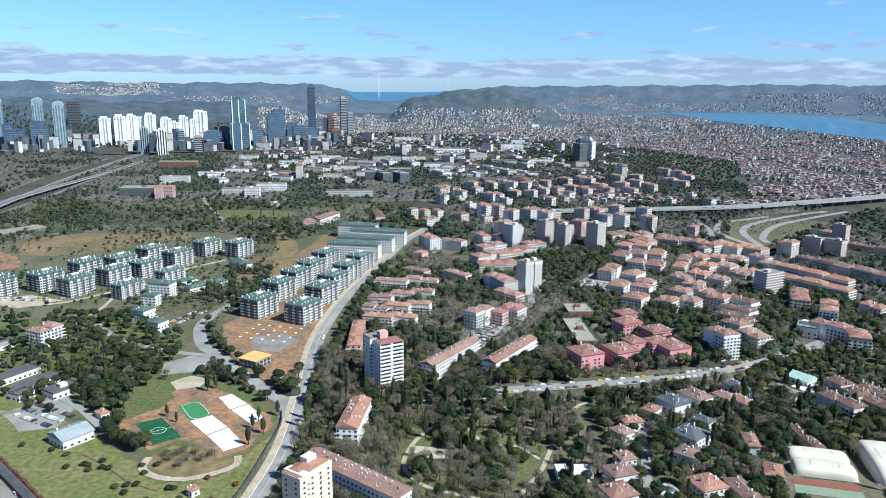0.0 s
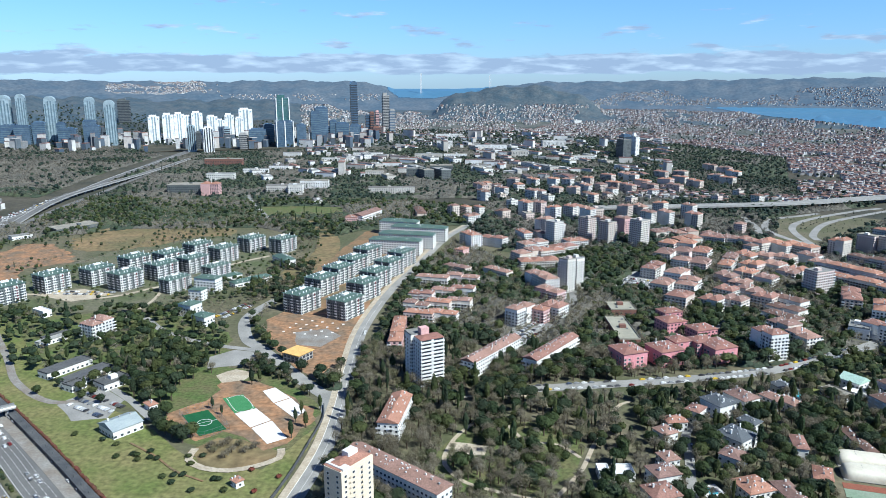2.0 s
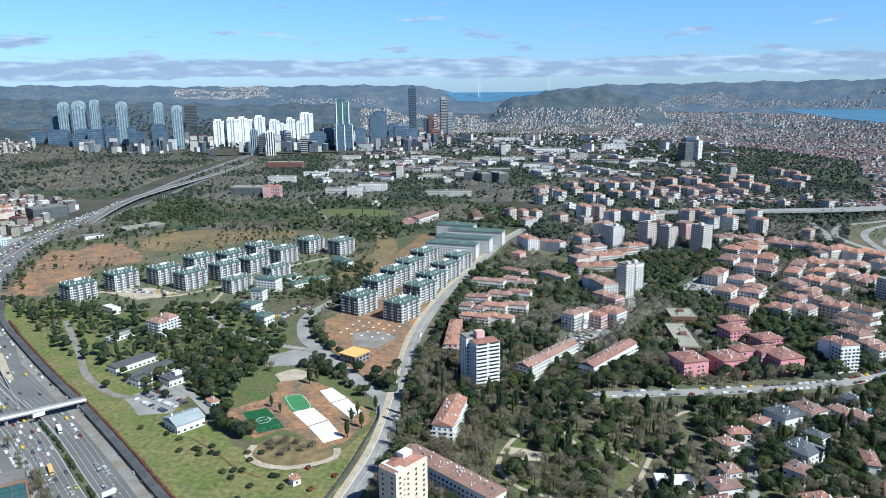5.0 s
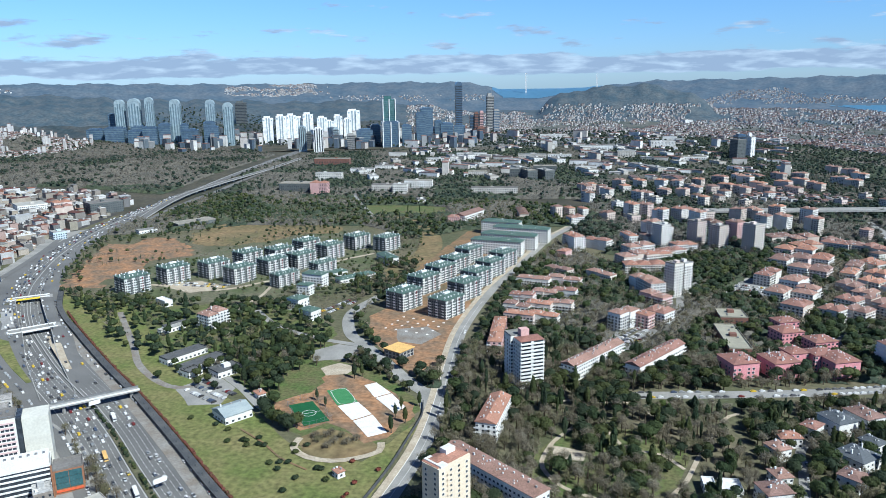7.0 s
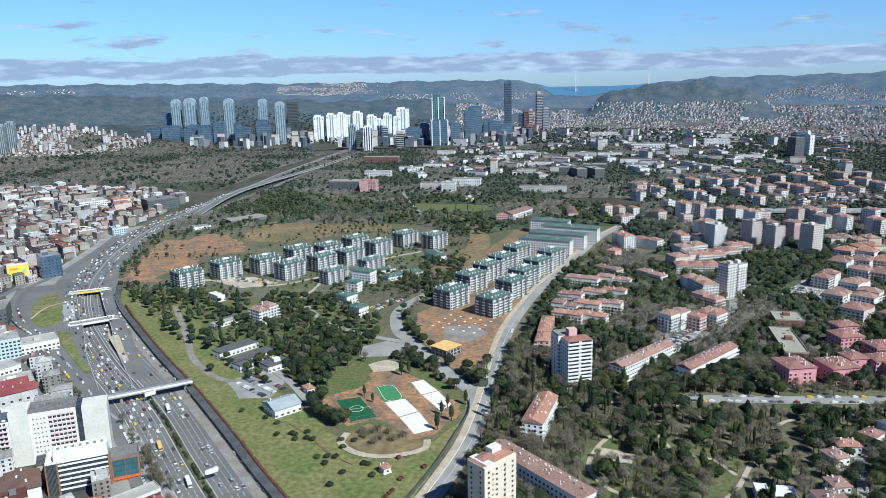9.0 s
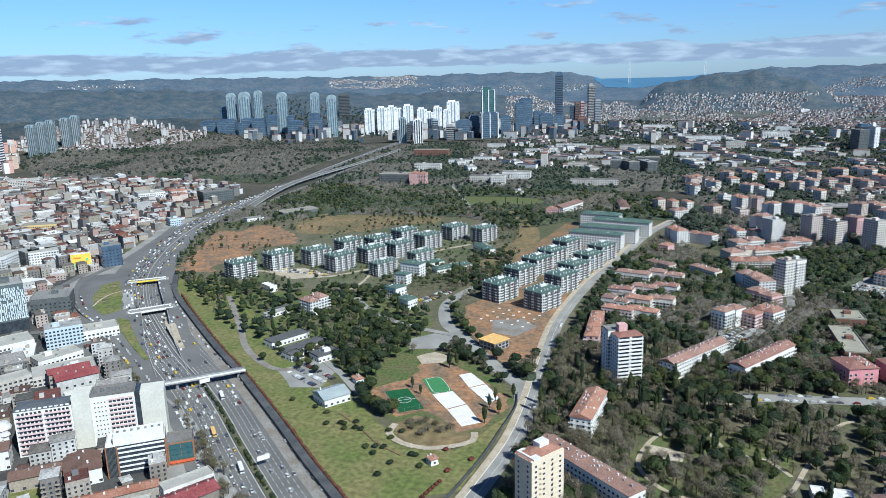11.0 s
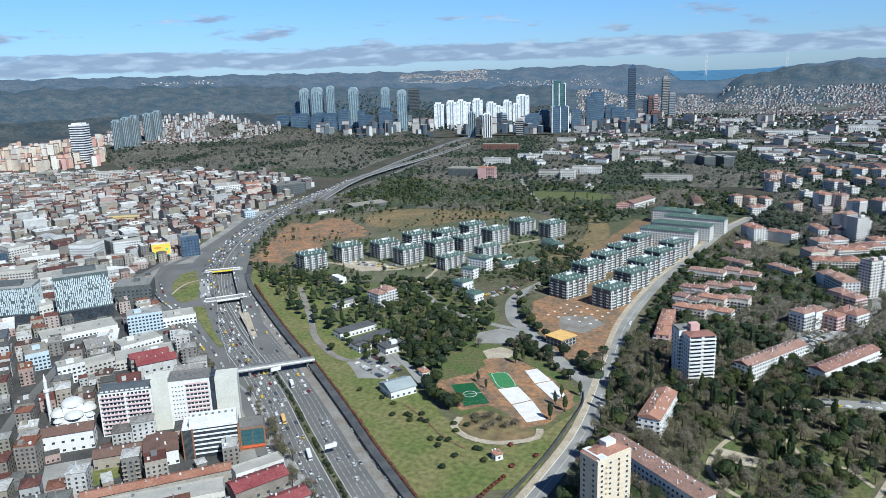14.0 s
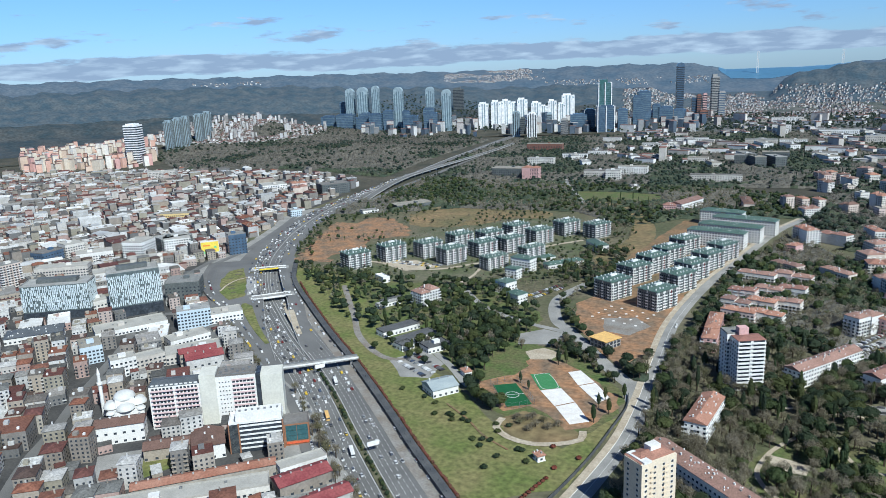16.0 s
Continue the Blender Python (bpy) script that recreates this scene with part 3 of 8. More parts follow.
patch("grass_courts", [(-250, 490), (-228, 462), (-196, 436), (-140, 408), (-116, 440), (-116, 494), (-170, 560), (-214, 566)], park_grass, "worn grass round the sports ground", 0.08, "grass", rough_rim=3)
patch("earth_sports", [(-226, 478), (-206, 500), (-205, 540), (-178, 538), (-122, 494), (-119, 466), (-128, 438), (-141, 428), (-160, 446), (-176, 453), (-190, 438), (-205, 450)], earth_m, "bare orange earth round the sports pitches", 0.16, block=True, rough_rim=3.5)
patch("earth_oval", [(-190, 424), (-176, 408), (-156, 404), (-138, 410), (-127, 424), (-139, 434), (-158, 442), (-177, 444)], meadow_m, "dry sandy oval with bare bushes", 0.13, rough_rim=3)
patch("earth_site", [(-216, 690), (-203, 722), (-133, 716), (-121, 765), (-117, 640), (-117, 560), (-136, 546), (-160, 574), (-195, 625)], earth_m, "cleared orange building site with pale footings", 0.14, block=True)
patch("gravel_site", [(-178, 655), (-150, 668), (-132, 648), (-145, 618), (-168, 622)], gravel_m, "grey gravel heap area on the building site", 0.2)
patch("earth_quarry", [(-617, 737), (-670, 866), (-713, 965), (-669, 966), (-671, 1010), (-632, 1017), (-569, 962), (-541, 907), (-571, 884), (-583, 872), (-548, 804), (-581, 776), (-561, 744)], earth_m, "ochre cleared slope beside the motorway", 0.14, rough_rim=6)
patch("meadow_upper", [(-622, 1055), (-608, 1122), (-560, 1149), (-488, 1166), (-430, 1158), (-393, 1130), (-385, 1089), (-428, 1082), (-458, 1042), (-481, 1004), (-517, 977), (-554, 970), (-580, 981)], meadow_m, "dry straw-coloured meadow", 0.12, rough_rim=6)
patch("grass_estate", [(-545, 715), (-560, 823), (-500, 1035), (-375, 1100), (-262, 1034), (-279, 865), (-342, 730), (-425, 700)], estate_lawn, "lawns between the apartment blocks", 0.10, rough_rim=4)
patch("paving_estate", [(-206, 722), (-212, 905), (-185, 1130), (-62, 1170), (-80, 1023), (-114, 780), (-132, 716)], dirt_m, "brown earth and paving between the apartment rows", 0.10, block=True)
patch("estate_parking", [(-502, 763), (-458, 788), (-412, 769), (-446, 739)], sand_m, "pale paved parking before the apartment blocks", .17, "pavement", block=True, rough_rim=.5)
patch("grass_field", [(-421, 1348), (-334, 1359), (-263, 1349), (-250, 1281), (-311, 1266), (-383, 1257)], park_grass, "flat green field by the woods", 0.12, block=True)
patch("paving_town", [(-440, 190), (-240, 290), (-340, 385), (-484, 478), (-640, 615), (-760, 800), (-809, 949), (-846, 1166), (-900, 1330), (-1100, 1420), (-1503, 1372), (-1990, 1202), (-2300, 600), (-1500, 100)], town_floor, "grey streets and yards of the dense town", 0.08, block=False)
patch("parking_park", [(-314, 487), (-300, 522), (-268, 498), (-266, 468), (-289, 462)], old_asphalt, "worn asphalt car park by the lodge", 0.2, block=True)
patch("plaza", [(-228, 562), (-236, 588), (-220, 606), (-197, 602), (-194, 574)], old_asphalt, "round paved turning place", 0.22, block=True)
patch("junction", [(-128, 522), (-108, 524), (-100, 493), (-99, 462), (-108, 464), (-118, 492)], old_asphalt, "wide pale street junction by the courts", .24, "road", block=True, rough_rim=.6)
patch("gravel_park", [(-18, 447), (5, 442), (3, 430), (-14, 429)], sand_m, "pale gravel playground in the park", 0.2, block=True)
# Darker than the lawn: tree shade is put into this grass tone.
patch("grass_glade", [(-35, 420), (-10, 470), (40, 480), (70, 450), (60, 410), (20, 380), (-20, 385)], park_grass, "shady park grass under trees", 0.09)
patch("parking_yard", [(25, 640), (60, 700), (72, 690), (40, 628)], old_asphalt, "asphalt yard with parked cars", 0.2, block=True)
patch("parking_lot", [(150, 830), (190, 905), (235, 880), (195, 805)], old_asphalt, "large car park between the blocks", 0.2, block=True)

patch("floor_west_wood", [(-900, 1420), (-945, 1700), (-1015, 2250), (-1100, 2560), (-2000, 2560), (-2200, 2250), (-1900, 1600), (-1560, 1390), (-1150, 1440)], forest_floor, "brown woodland floor under bare trees", .05, rough_rim=4)
patch("floor_north_wood", [(-800, 1230), (-850, 1700), (-920, 2200), (-900, 2530), (-300, 2600), (700, 2600), (800, 1950), (760, 1420), (520, 1290), (330, 1010), (30, 1010), (-30, 1195), (-200, 1150), (-500, 1180)], forest_floor, "dark woodland floor between campus buildings", .05, rough_rim=4)
# ---- roads ----
road("path_estate", [(-540, 745), (-513, 763), (-478, 759), (-440, 749), (-405, 764), (-378, 799), (-358, 817), (-341, 866), (-324, 914), (-290, 960)], 6, sand_m, "pale estate road between the blocks")
road("path_estate_loop", [(-361, 688), (-360, 719), (-359, 749), (-366, 790)], 4, sand_m, "pale straight footway up to the blocks")
road("path_estate_top", [(-470, 820), (-430, 840), (-400, 860), (-365, 905), (-350, 960), (-300, 1030)], 5, sand_m, "pale estate footway between the blocks")
tagged(part("track_scar", ribbon(Heap(), curve([(-362, 1238), (-324, 1231), (-275, 1175), (-238, 1083), (-221, 1013), (-220, 950), (-231, 894), (-236, 830)]), -17, 17, .21), meadow_m), "bare brown strip of cleared hillside", "track", kind="structure")
for (x, y), (sx, sy) in zip(*curve([(-362, 1238), (-324, 1231), (-275, 1175), (-238, 1083), (-221, 1013), (-220, 950), (-231, 894), (-236, 830)], 8.0)):
    if (x + y) % 3 > .8:
        claim(x, y, 8, 22, math.degrees(math.atan2(sx, -sy)), 0.5)
street = road("street_main", [(-112, 330), (-106, 375), (-101, 432), (-103, 497), (-109, 569), (-114, 671), (-104, 801), (-83, 923), (-56, 1083), (-29, 1173), (10, 1290)], 10.0, old_asphalt, "pale worn asphalt street running up the hill")
verge = ribbon(Heap(), street, -10.2, -5.1, 0.15, 0.2)
tagged(part("pavement_main", verge, sand_m), "pale dusty pavement along the street", "pavement", kind="structure")
road("street_park", [(-103, 500), (-132, 529), (-167, 572), (-196, 609), (-219, 637), (-237, 696), (-225, 760)], 12, old_asphalt, "worn park street to the turning place")
road("street_woods", [(-200, 606), (-250, 620), (-300, 648), (-340, 690)], 7, old_asphalt, "narrow lane through the pines")
road("lane_lodge", [(-286, 517), (-261, 496), (-235, 470), (-208, 451)], 6, old_asphalt, "narrow lane by the sports ground")
road("lane_west", [(-481, 660), (-409, 574), (-369, 525), (-322, 492), (-290, 500)], 6, gravel_m, "old lane under bare trees")
road("street_lower", [(40, 536), (123, 552), (187, 567), (250, 588), (340, 640), (420, 700)], 13, old_asphalt, "street lined with parked cars")
road("street_villas", [(118, 350), (123, 386), (135, 441), (141, 469), (160, 492), (200, 520)], 6, old_asphalt, "narrow street between villas")
road("path_park", [(-3, 480), (-6, 473), (-17, 452), (-23, 425), (-19, 410), (-9, 397), (2, 391), (20, 384), (40, 378)], 3.0, sand_m, "sandy path round the playground", category="path")
road("path_trees", [(40, 378), (48, 389), (57, 404), (64, 417), (76, 450), (99, 504), (112, 517)], 3.0, sand_m, "sandy footpath under trees", category="path")
road("path_glade", [(-23, 514), (-3, 520), (10, 518), (33, 523), (47, 508), (60, 500)], 3.0, sand_m, "sandy path through the park trees", category="path")
road("path_cross", [(12, 486), (20, 470), (31, 451), (52, 446), (64, 430)], 2.6, sand_m, "sandy path through the park trees", category="path")
# open ground kept clear of trees beside paths and streets
for x, y in ((-6, 466), (-14, 446), (-21, 425), (-18, 408), (-9, 393), (2, 386), (20, 378), (48, 382), (56, 396), (63, 408), (28, 445), (48, 438), (18, 462)):
    claim(x * .99, y * .99, 5, 8, 0, 0)
claim_poly([(-18, 420), (6, 418), (7, 448), (-18, 450)])
claim_poly([(38, 532), (123, 546), (187, 561), (262, 584), (268, 570), (190, 544), (125, 528), (42, 514)])
claim_poly([(200, 372), (262, 366), (268, 400), (266, 440), (215, 425)])
road("street_hill", [(20, 640), (45, 700), (95, 760), (110, 830), (180, 960), (230, 1060)], 8, old_asphalt, "street between apartment blocks")
road("street_terrace", [(216, 760), (238, 830), (262, 910), (290, 990)], 8, asphalt, "steep street between brown-roofed rows")
road("street_slope", [(200, 620), (236, 700), (300, 760)], 7, asphalt, "side street under trees")
road("track_north", [(-490, 1490), (-455, 1404), (-407, 1305), (-367, 1223)], 8, old_asphalt, "pale track through the woods")
CENTRE = [(-120, 225), (-205, 306), (-266, 356), (-334, 415), (-425, 487), (-517, 563), (-607, 660), (-700, 812), (-776, 1007), (-830, 1293), (-897, 1704), (-965, 2245), (-1020, 2700)]
hwy = curve(CENTRE, 8.0)
half = np.interp(hwy[0][:, 1], [0, 560, 700, 1000, 1300, 2700], [33, 36, 36, 27, 18, 14])
left_half = np.interp(hwy[0][:, 1], [0, 400, 480, 700, 1000, 1300, 2700], [11, 11, 30, 36, 27, 18, 14])
motorway = ribbon(Heap(), hwy, -left_half, half, 0.18, lifted=False)
tagged(part("motorway", motorway, asphalt), "wide dark asphalt motorway full of traffic", "road", kind="structure")
for (x, y), (sx, sy), wl_, wr_ in zip(*hwy, left_half, half):
    claim(x + sx * (wr_ - wl_) / 2, y + sy * (wr_ - wl_) / 2, 9, wl_ + wr_, math.degrees(math.atan2(sx, -sy)), 1.0)
# the far stretch: a viaduct beside a ground-level carriageway
far_via = curve([(-777, 1155), (-804, 1266), (-833, 1413), (-838, 1524), (-842, 1663), (-856, 1853), (-884, 2180)], 12.0)
far_road = curve([(-762, 1150), (-783, 1266), (-798, 1382), (-806, 1487), (-822, 1604), (-838, 1741), (-858, 1894), (-890, 2190)], 12.0)
west_viaduct = thing("west_viaduct", 0, 0, 0, 0, "pale concrete motorway viaduct rising over the wood", "viaduct", kind="structure")
lift = np.interp(np.arange(len(far_via[0])), [0, 12, 36, 60], [.5, 5.5, 5.5, .5])
part("deck", ribbon(Heap(), far_via, -7.5, 7.5, lift, 1.2), concrete, west_viaduct)
part("carriageway", ribbon(Heap(), far_via, -6.8, 6.8, lift + 1.25), asphalt, west_viaduct)
for sgn in (-1, 1):
    part("barrier", ribbon(Heap(), far_via, sgn * 7.2 - .25, sgn * 7.2 + .25, lift + 1.2, .9), concrete, west_viaduct)
for i in range(6, 44, 3):
    part("pier", box(Heap(), *far_via[0][i], 0, 2, 8, lift[i] + .1, 5), concrete, west_viaduct)
tagged(part("far_carriageway", ribbon(Heap(), far_road, -6.5, 6.5, .6), asphalt), "pale far carriageway through the woods", "road", kind="structure")
for ln, half_w in ((far_via, 16), (far_road, 13)):
    for (x, y), (sx, sy) in zip(*ln):
        claim(x, y, 14, half_w * 2, math.degrees(math.atan2(sx, -sy)), 1.0)
for pts in ([(-1640, 1947), (-1671, 2024), (-1689, 2068), (-1683, 2116), (-1675, 2169)], [(-1592, 1883), (-1587, 1932), (-1543, 1934), (-1546, 2013), (-1464, 2024)]):
    road("track_hill", pts, 9, sand_m, "pale cleared track over the wooded hill", 1.0)
# overhead motorway to the east, on piers
viaduct_line = curve([(200, 1312), (353, 1335), (557, 1375), (714, 1435), (938, 1533), (1300, 1720)])
viaduct = thing("viaduct", 0, 0, 0, 0, "long pale concrete motorway viaduct on piers", "viaduct", kind="structure")
part("deck", ribbon(Heap(), viaduct_line, -14, 14, 9.0, 2.2), concrete, viaduct)
part("carriageway", ribbon(Heap(), viaduct_line, -13, 13, 11.25), old_asphalt, viaduct, "pale asphalt carriageway")
for sgn in (-1, 1):
    part("barrier", ribbon(Heap(), viaduct_line, sgn * 13.6 - .3, sgn * 13.6 + .3, 11.2, 1.0), concrete, viaduct)
for (x, y), _ in list(zip(*viaduct_line))[::6]:
    part("pier", box(Heap(), x, y, 0, 3, 9, 9, 15), concrete, viaduct)
for pts in ([(453, 1290), (445, 1200), (431, 1140), (440, 1080)], [(600, 1330), (560, 1305), (493, 1263), (455, 1187), (458, 1120), (480, 1060)], [(740, 1390), (677, 1357), (554, 1266), (498, 1189), (481, 1080), (500, 1030)], [(780, 1390), (705, 1340), (578, 1241), (512, 1144), (500, 1100)]):
    road("slip_road", pts, 11, old_asphalt, "pale curving slip road below the viaduct")

road("path_oval", [(-186, 428), (-185, 414), (-172, 404), (-155, 402), (-140, 408), (-128, 419), (-130, 431)], 5.0, sand_m, "sandy path round the dry oval", category="path")
road("path_lawn", [(-232, 433), (-208, 417), (-188, 400), (-166, 389)], 1.4, dirt_m, "bare trodden line across the lawn", category="path")
patch("sand_slope", [(-216, 548), (-204, 562), (-186, 556), (-190, 540), (-206, 534)], sand_m, "pale sandy slope below the turning place", .15)

# ---- houses, block by block ----
roof_pale = surface("pale_roof", (0.40, 0.385, 0.35), (0.33, 0.32, 0.29), big=0.1, fine=1.0, amount=.3)
roof_beige = surface("beige_roof", (0.34, 0.32, 0.25), (0.28, 0.265, 0.21), big=0.1, fine=1.0, amount=.3)
roof_shed = surface("pale_teal_sheet_roof", (0.27, 0.31, 0.32), (0.33, 0.37, 0.37), big=0.1, fine=1.0, amount=.3)
rust_roof = surface("rusted_sheet_roof", (0.24, 0.10, 0.065), (0.32, 0.17, 0.12), big=0.08, fine=0.8)
roof_maroon = surface("maroon_sheet_roof", (0.19, 0.045, 0.05), (0.24, 0.07, 0.07), big=0.1, fine=0.8)
wall_blue = surface("pale_blue_render", (0.50, 0.58, 0.64), (0.44, 0.52, 0.58), big=0.1, fine=0.8, amount=.3)
wall_yellow = surface("yellow_render", (0.66, 0.50, 0.22), (0.60, 0.46, 0.24), big=0.1, fine=0.8, amount=.3)
HOUSE = {
    # style: walls, roof shape, roof, storey, bay, balconies, label, category
    "slab": (wall_white, "gable", tile_red, 3.2, 3.2, 1, "long white apartment slab with a red tile roof", "apartment block"),
    "terrace": (wall_cream, "hip", tile_red, 3.0, 3.2, 1, "low cream terrace with brown tile roof and balconies", "apartment block"),
    "white": (wall_white, "hip", tile_red, 3.0, 3.4, 1, "white rendered apartment block with a red roof", "apartment block"),
    "cream": (wall_cream, "hip", tile_red, 3.0, 3.4, 1, "cream apartment block with a brown-red tile roof", "apartment block"),
    "rose": (wall_pale_rose, "hip", tile_red, 3.0, 3.4, 1, "pale rose apartment block with a tile roof", "apartment block"),
    "rose_hip": (wall_rose, "hip", tile_rose, 3.3, 3.9, 0, "deep rose apartment block with weathered hipped roof", "apartment block"),
    "brown": (wall_cream, "hip", tile_brown, 3.0, 3.4, 1, "apartment row with a dark brown roof", "apartment block"),
    "balcony": (wall_cream, "hip", tile_red, 3.0, 3.2, 1, "long apartment row with stepped brown roofs", "apartment block"),
    "point": (wall_cream, "flat", roof_grey, 3.0, 3.4, 1, "tall pale apartment tower with balconies", "apartment tower"),
    "flat": (wall_white, "flat", roof_grey, 3.6, 4.0, 0, "low white building with a grey flat roof", "building"),
    "shed": (wall_white, "gable", roof_shed, 3.6, 4.0, 0, "white hall with a pale metal roof", "hall"),
    "villa": (wall_white, "hip", tile_red, 3.2, 3.6, 0, "white villa with a red tile roof among trees", "villa"),
    "slate": (wall_white, "hip", roof_slate, 3.2, 3.6, 0, "villa with a dark slate roof among trees", "villa"),
    "works": (wall_works, "flat", roof_grey, 4.0, 4.6, 0, "pale flat-roofed works building among trees", "building"),
    "school": (wall_brick, "flat", roof_beige, 3.6, 4.0, 0, "long brown school building with a beige flat roof", "school"),
    "rust": (wall_town, "gable", rust_roof, 4.0, 6.0, 0, "long workshop with a rust-brown sheet roof", "workshop"),
    "umber": (wall_town, "gable", tile_brown, 4.0, 6.0, 0, "rendered warehouse with a dark brown roof", "warehouse"),
    "maroon": (wall_town, "gable", roof_maroon, 4.0, 5.0, 0, "workshop with a maroon sheet roof", "workshop"),
    "paleflat": (wall_works, "flat", roof_pale, 3.4, 3.2, 0, "pale flat-roofed commercial building", "building"),
    "bluebox": (wall_blue, "flat", roof_grey, 3.2, 3.0, 0, "pale blue commercial building with rows of windows", "building"),
    "yellowbox": (wall_yellow, "flat", roof_grey, 3.2, 3.2, 0, "long yellow building in the town", "building"),
    "glassbox": (glass_blue, "flat", roof_grey, 4.0, 4.0, 0, "dark glass office building by the motorway", "office building"),
    "pavilion": (wall_white, "flat", white_trim, 3.6, 4.0, 0, "small white flat-roofed pavilion", "pavilion"),
    "lodge": (wall_white, "flat", lodge_roof, 3.6, 4.0, 0, "low white lodge with a dark felt roof", "lodge"),
    "whitehall": (wall_white, "gable", tile_brown, 6.0, 5.0, 0, "white rendered warehouse with a dark brown roof", "warehouse"),
    "dark": (wall_grey, "flat", roof_grey, 4.0, 4.0, 0, "dark-clad modern office building", "office building"),
    "brick": (wall_brick, "flat", roof_grey, 4.0, 4.6, 0, "long brown brick building", "building"),
    "greenlow": (wall_white, "hip", roof_green, 3.2, 3.6, 0, "white house with a green metal roof", "house"),
}
window_cache = {}


def window_mesh(w, h):
    """A framed window: proud frame and set-back pane, looking along -y."""
    key = (w, h)
    if key not in window_cache:
        hp = Heap()
        for x, z, a, b in ((0, 0, w + .2, .1), (0, h, w + .2, .1), (-w / 2, .1, .1, h - .1), (w / 2, .1, .1, h - .1)):
            box(hp, x, -.05, z, a, .18, b)
        n = sum(len(q) for q in hp.q)
        hp.add([(-w / 2, -.03, 0), (w / 2, -.03, 0), (w / 2, -.03, h), (-w / 2, -.03, h)], [(0, 1, 2, 3)])
        me = hp.mesh("window")
        me.materials.append(white_trim)
        me.materials.append(glass_dark)
        me.polygons.foreach_set("material_index", np.array([0] * n + [1], np.int32))
        window_cache[key] = me
    return window_cache[key]


def single_windows(root, spots, w=1.5, h=1.5):
    """Framed windows, one by one on the fronts towards the valley, joined on the backs."""
    me = window_mesh(w, h)
    m = root.matrix_basis
    behind = []
    for spot_ in spots:
        x, y, z, turn = spot_[:4]
        a = radians(turn)
        out = m.to_3x3() @ Vector((math.sin(a), -math.cos(a), 0))
        at = m @ Vector((x, y, z))
        if out.x * at.x + out.y * at.y > 0:
            behind.append(spot_)
            continue
        ob = new("window", me)
        ob.parent = root
        ob.matrix_basis = pose(x, y, z, 0, 0, turn)
    if behind:
        part("rear_glazing", panes(Heap(), [tuple(b) for b in behind], pw=w, ph=h), glass_dark, root, kind="stuff")


def balconies(w, d, h, storey, faces=(0, 2), width=3.0, every=2, deep=1.2, start=0, bay=3.2):
    """Balcony spots: one mesh with slab and parapet for each stack."""
    stacks = []
    for face in faces:
        a, b = ((w, d), (d, w))[face % 2]
        n = max(1, int((a - 2.4) / bay) + 1)
        gap = (a - 2.4) / max(1, n - 1)
        for i in range(start, n, every):
            hp = Heap()
            u = -a / 2 + 1.2 + i * gap if n > 1 else 0
            for k in range(1, max(2, int(h / storey))):
                z = k * storey - .1
                c, s = ((1, 0), (0, 1), (-1, 0), (0, -1))[face]
                for o, dep, zz, hh in ((deep / 2, deep, z, .15), (deep, .1, z + .15, .95)):
                    box(hp, u * c + (b / 2 + o) * s, u * s - (b / 2 + o) * c, zz, width, dep, hh, face * 90)
            stacks.append(hp)
    return stacks


def merged(heaps):
    one = Heap()
    for h in heaps:
        for v, q, c in zip(h.v, h.q, h.c):
            one.v.append(v)
            one.c.append(c)
        one.q += [q + one.n for q in h.q]
        one.n += h.n
    return one


block_count = 0


